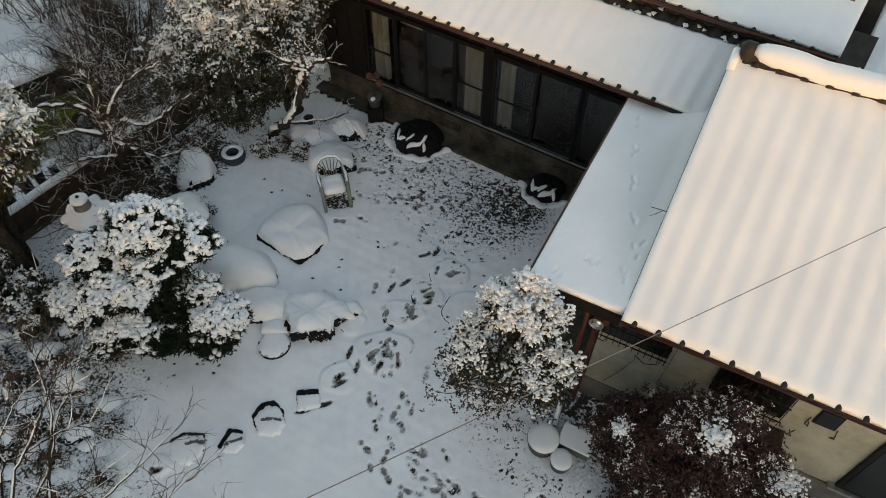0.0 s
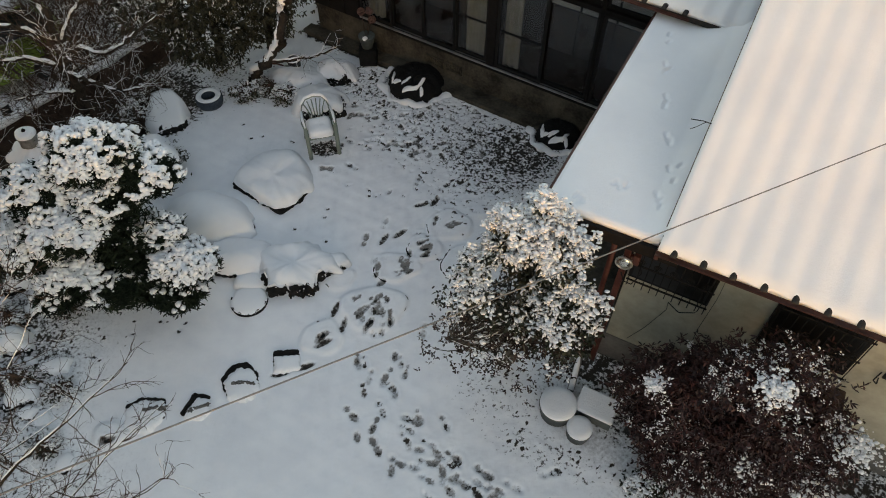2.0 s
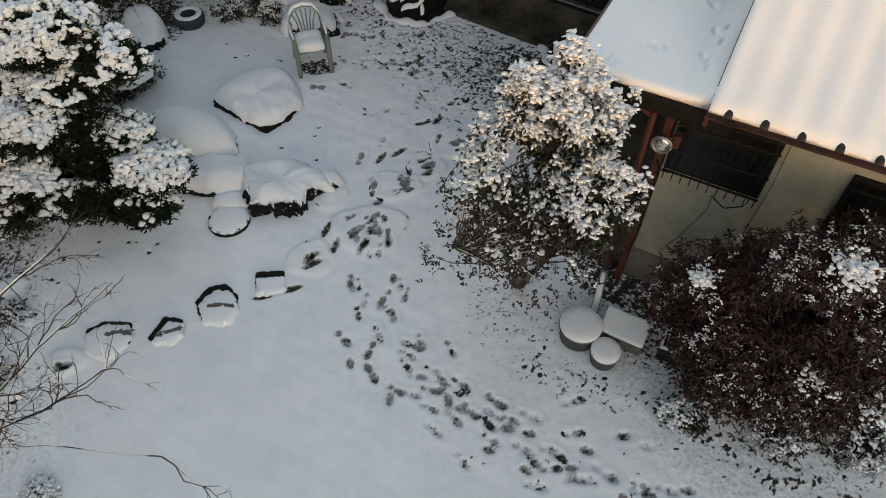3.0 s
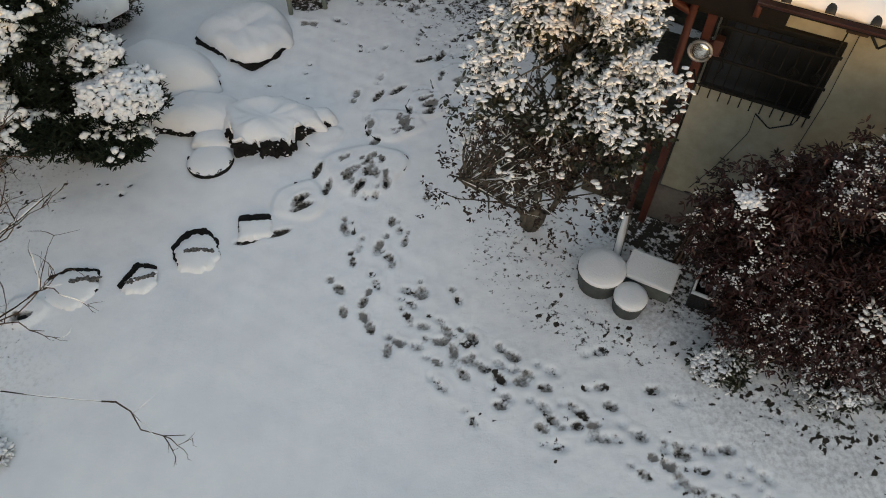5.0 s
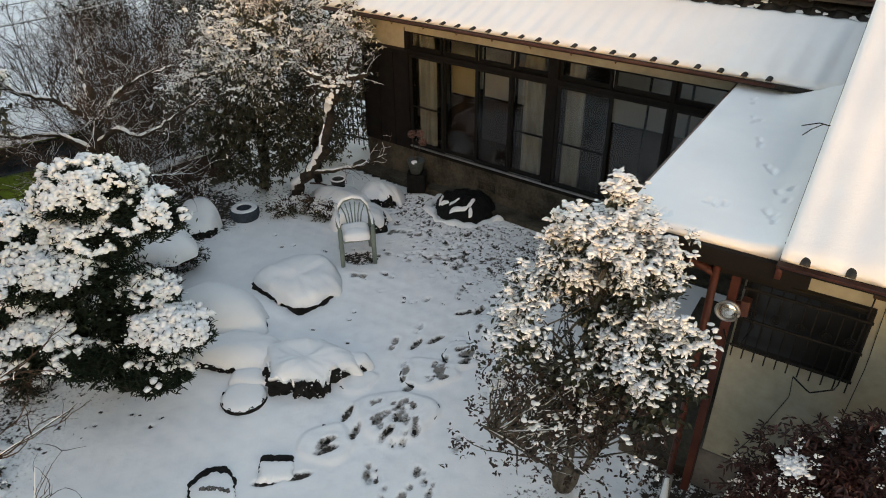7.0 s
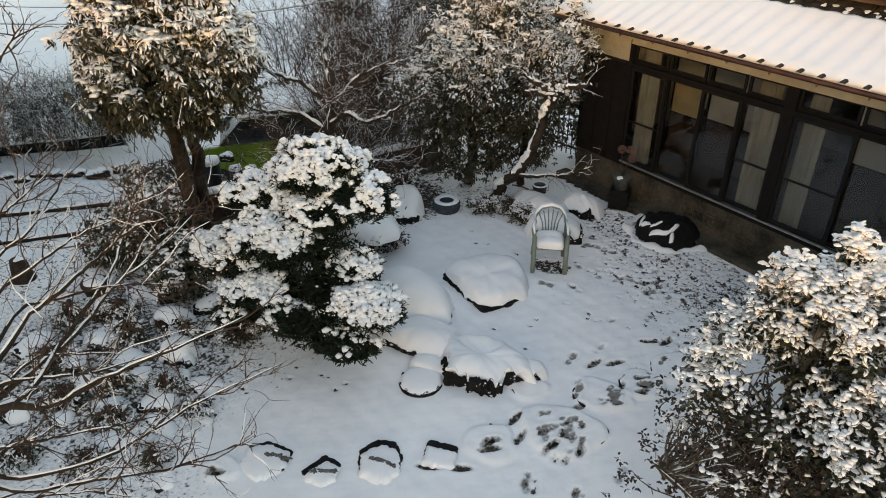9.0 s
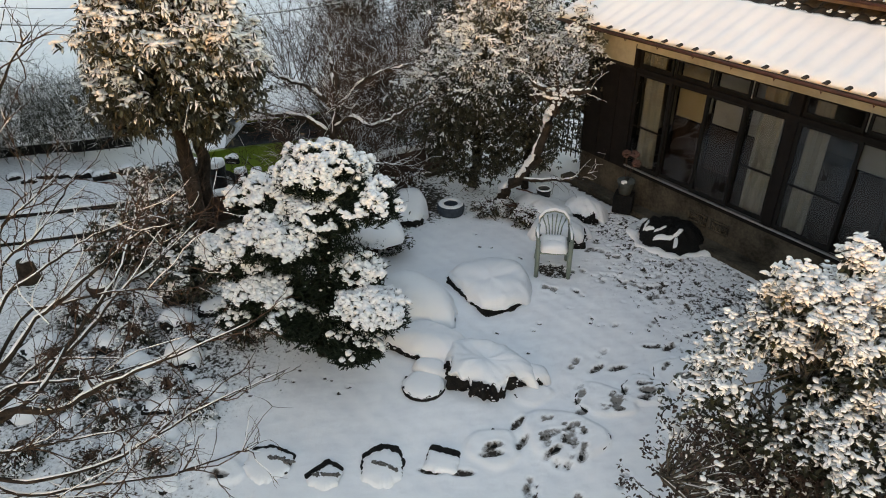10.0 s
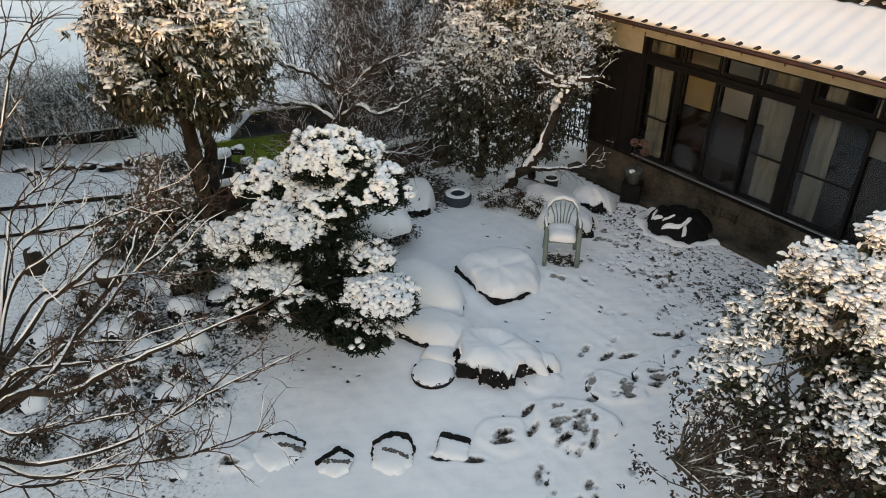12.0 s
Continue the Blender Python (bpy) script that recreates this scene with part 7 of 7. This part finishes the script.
few = few[r.uniform(0, 1, len(few)) < 0.95]
blobs(nsnow, few + r.normal(0, 0.016, (len(few), 3)) * [1, 1, 0.4], r.uniform(0.004, 0.011, len(few)), 0.5, r)
for cx, cy, cz, m, s_ in [(2.08, 3.42, 1.84, 420, 0.048), (2.92, 3.07, 2.42, 330, 0.085), (3.9, 2.85, 1.65, 340, 0.12), (3.1, 2.9, 1.2, 260, 0.12), (3.6, 2.75, 1.05, 340, 0.14)]:
    blobs(nsnow, np.array([cx, cy, cz]) + r.normal(0, s_ * 0.9, (m, 3)) * [1, 1, 0.30], 0.006 + 0.022 * r.uniform(0, 1, m) ** 2, 0.6, r)
tagged(part("stem_mass", wood, TWIG, nan), kind="stuff")
tagged(part("foliage", leaf, LEAF_RED, nan, "dark red feathery leaflets"), kind="stuff")
tagged(part("snow", nsnow, SNOW, nan, ""), kind="stuff")


# -- bare trees
def bare_tree(name, label, limbs, seed, shoots, length, r_shoot, depth=1, up=0.5, cover=0.4, bark=PALE_BARK, spread_=1.0, lay=0.60):
    t = thing(name, label, "tree")
    r = np.random.default_rng(seed)
    wood, fine, snow = Soup(), Soup(), Soup()
    for k, (pts, r0, r1, share) in enumerate(limbs):
        q = limb(wood, snow, pts, r0, r1, 8, 24, r0 * 0.22, seed + k, 0.75, lay)
        twigs(fine, snow, q, r, int(shoots * share), length, r_shoot, depth, up, cover, 4, spread_)
    part("trunk", wood, bark, t, "", True)
    tagged(part("twig_mass", fine, TWIG, t, "thin bare twigs"), kind="stuff")
    tagged(part("snow", snow, SNOW, t, "", True), kind="stuff")
    return t


bare_tree("plum_tree", "pollarded plum tree with snow-laden leaning trunk", [
    ([(-3.42, 10.45, 0), (-3.25, 10.25, 0.45), (-2.94, 10.0, 0.75), (-2.65, 9.90, 1.2), (-2.44, 9.75, 1.9), (-2.27, 9.65, 2.3)], 0.10, 0.06, 0.0),
    ([(-2.27, 9.65, 2.28), (-2.42, 9.55, 2.42), (-2.67, 9.55, 2.52)], 0.05, 0.03, 0.6), ([(-2.27, 9.65, 2.28), (-2.12, 9.60, 2.42), (-1.84, 9.60, 2.5)], 0.05, 0.03, 0.6),
    ([(-2.29, 9.66, 2.25), (-2.32, 9.55, 2.55), (-2.40, 9.6, 2.85)], 0.04, 0.015, 0.6), ([(-2.27, 9.65, 2.25), (-2.17, 9.8, 2.5), (-2.07, 9.9, 2.75)], 0.04, 0.015, 0.6), ([(-2.32, 9.65, 2.2), (-2.57, 9.7, 2.3), (-2.77, 9.75, 2.25)], 0.035, 0.02, 0.5),
    ([(-2.94, 10.0, 0.75), (-2.50, 9.95, 0.85), (-2.07, 9.9, 0.95), (-1.72, 9.85, 1.15)], 0.035, 0.012, 1.0)], 501, 14, 0.36, 0.005, 1, 0.35, 0.5, BARK)
tk, r = Soup(), np.random.default_rng(12)
path_ = np.array([(-3.42, 10.45, 0), (-3.25, 10.25, 0.45), (-2.94, 10.0, 0.75), (-2.65, 9.90, 1.2), (-2.44, 9.75, 1.9), (-2.27, 9.65, 2.3)])
for f0, f1 in ((0.3, 1.9), (2.1, 3.6), (3.7, 4.95)):
    f_ = np.linspace(f0, f1, 16)
    P = np.stack([np.interp(f_, np.arange(6), path_[:, c]) for c in range(3)], 1) + np.array([-0.045, -0.035, 0.03]) + r.normal(0, 0.010, (16, 3))
    tk.add(*tube(P, 0.060 * np.sin(np.linspace(0.25, 2.9, 16)) * r.uniform(0.75, 1.2, 16), 8))
blobs(tk, np.array([-2.27, 9.65, 2.38]) + r.normal(0, 0.1, (90, 3)) * [1, 1, 0.4], r.uniform(0.018, 0.04, 90), 0.6, r)
tagged(part("snow", tk, SNOW, bpy.data.objects["plum_tree"], "snow clinging to the trunk", True), kind="stuff")
bare_tree("old_plum_tree", "gnarled bare plum tree with snow along its crooked limbs", [
    ([(-5.62, 8.82, 0), (-5.60, 8.78, 0.8), (-5.58, 8.74, 1.6), (-5.50, 8.75, 2.1), (-5.48, 8.76, 2.5)], 0.10, 0.05, 0.2),
    ([(-5.58, 8.72, 1.7), (-5.2, 8.70, 1.95), (-4.85, 8.7, 1.82), (-4.55, 8.8, 2.0), (-4.05, 8.95, 2.3)], 0.042, 0.012, 1.0),
    ([(-5.56, 8.7, 1.5), (-5.15, 8.5, 1.5), (-4.75, 8.45, 1.35), (-4.4, 8.7, 1.3)], 0.034, 0.010, 1.0),
    ([(-5.52, 8.75, 2.0), (-5.85, 8.6, 2.35), (-6.2, 8.3, 2.55), (-6.6, 8.2, 2.75)], 0.042, 0.012, 1.0),
    ([(-5.60, 8.72, 1.6), (-5.95, 8.45, 1.95), (-6.35, 8.1, 2.0), (-6.7, 7.9, 2.2)], 0.040, 0.012, 1.0),
    ([(-5.52, 8.75, 1.9), (-5.25, 8.9, 2.35), (-4.9, 9.1, 2.55), (-4.5, 9.3, 2.65)], 0.034, 0.010, 1.0),
    ([(-5.6, 8.75, 1.1), (-5.9, 8.5, 1.3), (-6.3, 8.3, 1.3)], 0.03, 0.010, 0.8),
    ([(-5.55, 8.74, 1.8), (-5.3, 8.35, 2.2), (-5.0, 7.95, 2.35), (-4.7, 7.6, 2.5)], 0.034, 0.010, 1.0), ([(-5.5, 8.75, 2.2), (-5.7, 9.0, 2.7), (-5.9, 9.3, 3.0)], 0.034, 0.010, 1.0)], 511, 36, 0.52, 0.0050, 2, 0.40, 0.16, BARK, 1.0, 0.95)
bare_tree("young_tree", "leafless young tree with snow-lined spreading branches", [
    ([(-4.95, 1.85, 0), (-4.85, 1.9, 0.7), (-4.70, 1.92, 1.3), (-4.42, 2.02, 1.9), (-4.40, 2.2, 2.25)], 0.075, 0.042, 0.1),
    ([(-4.42, 2.02, 1.9), (-4.1, 2.09, 2.2), (-3.64, 2.13, 2.29), (-3.46, 2.37, 2.38), (-3.19, 2.62, 2.47), (-2.93, 2.9, 2.56), (-2.68, 3.18, 2.65)], 0.030, 0.003, 1.2),
    ([(-4.42, 2.05, 1.95), (-4.35, 2.26, 2.15), (-4.11, 2.36, 2.21), (-3.79, 2.44, 2.27), (-3.53, 2.56, 2.33), (-3.12, 2.87, 2.45)], 0.018, 0.003, 0.9),
    ([(-4.60, 1.95, 1.55), (-3.68, 1.8, 1.95), (-3.2, 2.03, 2.09), (-2.94, 2.29, 2.22), (-2.71, 2.54, 2.36), (-2.33, 2.89, 2.5)], 0.018, 0.003, 1.2),
    ([(-4.45, 2.0, 1.85), (-3.85, 1.86, 2.1), (-3.63, 1.96, 2.16), (-3.41, 2.05, 2.22), (-2.88, 2.31, 2.35)], 0.015, 0.003, 0.9),
    ([(-4.62, 1.95, 1.5), (-3.65, 1.79, 1.85), (-3.17, 1.95, 2.03), (-2.61, 2.08, 2.22), (-2.22, 2.28, 2.4)], 0.018, 0.003, 1.1),
    ([(-4.40, 2.15, 2.15), (-4.38, 2.67, 2.47), (-4.22, 3.04, 2.64), (-4.14, 3.53, 2.81), (-3.86, 3.63, 2.9)], 0.024, 0.004, 1.3),
    ([(-4.42, 2.02, 1.9), (-3.96, 2.25, 2.2), (-4.11, 2.69, 2.33), (-4.17, 3.23, 2.5), (-4.3, 3.5, 2.58), (-4.62, 3.97, 2.67), (-4.78, 4.22, 2.75)], 0.024, 0.004, 1.2),
    ([(-4.40, 2.1, 2.0), (-4.16, 2.81, 2.23), (-4.21, 3.29, 2.4), (-4.1, 3.57, 2.48), (-4.07, 4.12, 2.65)], 0.022, 0.003, 1.2),
    ([(-4.40, 2.2, 2.25), (-4.67, 2.66, 2.6), (-4.48, 2.94, 2.74), (-4.45, 3.3, 2.81), (-4.06, 3.6, 2.95)], 0.020, 0.003, 1.2),
    ([(-4.40, 2.2, 2.22), (-4.57, 2.72, 2.46), (-4.26, 2.88, 2.52), (-3.97, 3.06, 2.59), (-3.54, 3.16, 2.65)], 0.016, 0.003, 1.0),
    ([(-4.42, 2.1, 2.0), (-4.21, 2.51, 2.27), (-3.8, 2.62, 2.33), (-3.49, 2.65, 2.4)], 0.012, 0.003, 0.8),
    ([(-4.40, 2.2, 2.25), (-4.94, 2.9, 2.7), (-4.77, 3.11, 2.83), (-4.91, 3.53, 2.97), (-4.98, 3.81, 3.1)], 0.018, 0.003, 1.0),
    ([(-4.40, 2.2, 2.25), (-5.06, 3.06, 2.9), (-4.94, 3.1, 3.0), (-4.84, 3.26, 3.1), (-4.83, 3.49, 3.2)], 0.016, 0.003, 0.9),
    ([(-4.66, 1.93, 1.4), (-3.78, 1.71, 1.8), (-3.17, 1.89, 2.0), (-2.78, 1.91, 2.1)], 0.013, 0.003, 0.8),
    ([(-4.40, 2.2, 2.25), (-4.75, 2.75, 3.1), (-4.9, 3.3, 3.92), (-4.67, 3.3, 4.17), (-4.36, 3.3, 4.41)], 0.020, 0.003, 0.7), ([(-4.75, 2.75, 3.1), (-4.8, 3.1, 3.9), (-4.55, 3.3, 4.54)], 0.010, 0.003, 0.5),
    ([(-4.80, 1.9, 1.0), (-4.1, 2.1, 1.4), (-3.0, 2.15, 1.5), (-2.6, 2.1, 1.5), (-2.1, 2.05, 1.5)], 0.010, 0.002, 0.2)], 521, 9, 0.60, 0.0062, 2, 0.20, 0.13, BARK, 0.62, 0.44)

for k, (x, y, h, n) in enumerate([(-6.9, 11.3, 2.2, 24), (-7.9, 13.4, 2.6, 22), (-6.4, 12.3, 2.6, 22), (-6.0, 10.7, 1.6, 16), (-9.6, 14.6, 2.2, 18), (-5.6, 13.3, 2.6, 20), (-7.0, 10.3, 1.3, 12), (-7.3, 13.8, 2.9, 22), (-5.2, 11.9, 2.2, 16), (-6.6, 9.5, 1.3, 16), (-5.6, 9.6, 1.2, 18), (-6.0, 8.6, 1.0, 16),  (-6.8, 12.6, 2.2, 20), (-9.2, 15.2, 2.6, 18), (-7.6, 16.0, 2.8, 18), (-10.8, 15.0, 2.4, 16), (-5.9, 15.4, 2.6, 16)]):
    t = thing("bare_shrub", "leafless reddish shrub of many thin tangled stems", "shrub", group="bare shrubs")
    r = np.random.default_rng(600 + k)
    wood, snow = Soup(), Soup()
    for j in range(n):
        b = np.array([x, y, 0]) + r.normal(0, 0.18, 3) * [1, 1, 0]
        e = b + np.array([r.normal(0, 0.75), r.normal(0, 0.75), h * r.uniform(0.55, 1.1)])
        q = limb(wood, snow if j % 6 == 0 else None, [b, (b + e) / 2 + r.normal(0, 0.16, 3), e], 0.014, 0.004, 4, 8, 0.03, j, 0.3)
        twigs(wood, snow, q, r, 17, 0.55, 0.0048, 1, 0.35, 0.10, 3, 1.3)
    tagged(part("stem_mass", wood, TWIG, t), kind="stuff")
    tagged(part("snow", snow, SNOW, t), kind="stuff")

# -- hedge and stone edging along the lane
for k in range(7):
    f = k / 8
    x, y = -14.6 + 4.2 * f, 7.6 + 3.9 * f
    t = thing("hedge_shrub", "tangled snowy hedge shrub along the lane", "shrub", group="hedge along the lane")
    r = np.random.default_rng(700 + k)
    wood, snow = Soup(), Soup()
    for j in range(38):
        b = np.array([x, y, 0]) + r.normal(0, 0.34, 3) * [1, 1, 0]
        e = b + np.array([r.normal(0, 0.45), r.normal(0, 0.45), r.uniform(0.7, 1.5)])
        q = limb(wood, None, [b, (b + e) / 2 + [0, 0, 0.2], e], 0.010, 0.004, 3, 6, 0.03, j)
        twigs(wood, snow, q, r, 14, 0.45, 0.0055, 1, 0.0, 0.35, 3, 1.4)
    tagged(part("stem_mass", wood, LEAF_GREEN, t), kind="stuff")
    tagged(part("snow", snow, SNOW, t), kind="stuff")


def edging(name, label, a, b, h, w, mat, seed):
    a, b = Vector((*a, 0)), Vector((*b, 0))
    ln = (b - a).length
    t = thing(name, label, "edging", a, math.degrees(math.atan2(b.y - a.y, b.x - a.x)))
    part("kerb", box(0, -w / 2, -0.05, ln, w / 2, h, 0.01), mat, t)
    xs = np.linspace(0, ln, 40)
    part("snow", Soup().add(*tube(np.stack([xs, 0.02 * np.sin(xs * 3 + seed) + w * 0.15, np.full(40, h)], 1), w * 0.45, 8, 0.5)), SNOW, t, "", True)


edging("lane_kerb", "dark kerb along the lane with snow on top", (-16.5, 5.9), (-11.6, 10.13), 0.20, 0.10, IRON, 1)
edging("low_kerb", "low dark kerb with snow beside the lane", (-13.0, 5.2), (-8.6, 8.5), 0.06, 0.12, STONE, 2)
edging("low_kerb", "low dark kerb with snow beside the lane", (-12.0, 4.6), (-8.2, 7.6), 0.05, 0.12, STONE, 3)
r = np.random.default_rng(88)
for k in range(22):
    f = k / 21
    boulder("edging_stone", "small dark edging stone under snow along the lane", (-13.6 + 4.6 * f + r.normal(0, 0.08), 6.9 + 3.2 * f + r.normal(0, 0.12)), lambda a: 0.13 + 0.03 * math.sin(3 * a + k), 0.11, [(170, 380, 0.07)], 800 + k, 0.6, 0.15, 0.1, group="edging stones", sides=20)

# -- shrubs on the hillside behind
for k in range(16):
    r = np.random.default_rng(900 + k)
    x = -22 + 1.35 * k + r.normal(0, 0.6)
    y = 22.5 - 0.1 * x + r.uniform(-2.5, 5.5)
    z = float(bank_height(np.array(x), np.array(y)))
    t = thing("hill_shrub", "dark snowy shrub on the hillside", "shrub", (x, y, z), 0, "hillside shrubs")
    leaf, snow = Soup(), Soup()
    p, d, rad = crown_points(900, [(0, 0, 0.5, 1.1, 1.0, 0.7), (r.normal(0, 0.6), r.normal(0, 0.5), 0.4, 0.8, 0.8, 0.6)], r, 0.3, 0.2, k)
    leaves(leaf, snow, p, 0.22, 0.07, (r.uniform(0, 1, len(p)) < 0.45 + 0.3 * d[:, 2]), r, 0.2, None, 0.03)
    tagged(part("foliage", leaf, PINE_GREEN, t), kind="stuff")
    tagged(part("snow", snow, SNOW, t), kind="stuff")

for k in range(8):
    r = np.random.default_rng(950 + k)
    x, y = -9.6 + 0.5 * k + r.normal(0, 0.3), 21.5 + 0.15 * k + r.uniform(-1.0, 2.0)
    z = float(bank_height(np.array(x), np.array(y)))
    t = thing("thicket_shrub", "dark tangled shrub with little snow on the hillside", "shrub", (x, y, z), 0, "hillside thicket")
    leaf, snow = Soup(), Soup()
    p, d, rad = crown_points(2200, [(0, 0, 0.9, 1.0, 1.0, 1.1), (r.normal(0, 0.6), r.normal(0, 0.5), 0.7, 0.8, 0.8, 0.9)], r, 0.3, 0.2, k)
    leaves(leaf, snow, p, 0.16, 0.05, (r.uniform(0, 1, len(p)) < 0.10 + 0.15 * d[:, 2]), r, 0.2, None, 0.02)
    tagged(part("foliage", leaf, PINE_GREEN, t), kind="stuff")
    tagged(part("snow", snow, SNOW, t), kind="stuff")

# -- overhead cables
def cable(label, a, b, sag, r0, snowy=False, mat=CABLE):
    t = thing("overhead_cable", label, "cable", group="overhead cables")
    s = np.linspace(0, 1, 40)[:, None]
    p = np.array(a) * (1 - s) + np.array(b) * s - np.array([0, 0, sag]) * 4 * s * (1 - s)
    part("wire", Soup().add(*tube(p, r0, 6)), mat, t, "", True)
    if snowy:
        part("snow", Soup().add(*tube(p + [0, 0, r0 * 1.2], r0 * 1.5, 6)), SNOW, t, "", True)


cable("thin grey overhead cable crossing above the garden", (-9.6, -3.55, 6.725), (14.0, 9.21, 4.205), 0.0, 0.0034, False, POT_PALE)
cable("snow-covered overhead cable beyond the garden", (-27.24, 8.02, 3.21), (-5.04, 17.56, 3.09), 1.62, 0.012, True)
cable("black overhead cable over the far field", (-27.3, 8.26, 3.57), (-5.1, 17.8, 3.48), 1.62, 0.009)
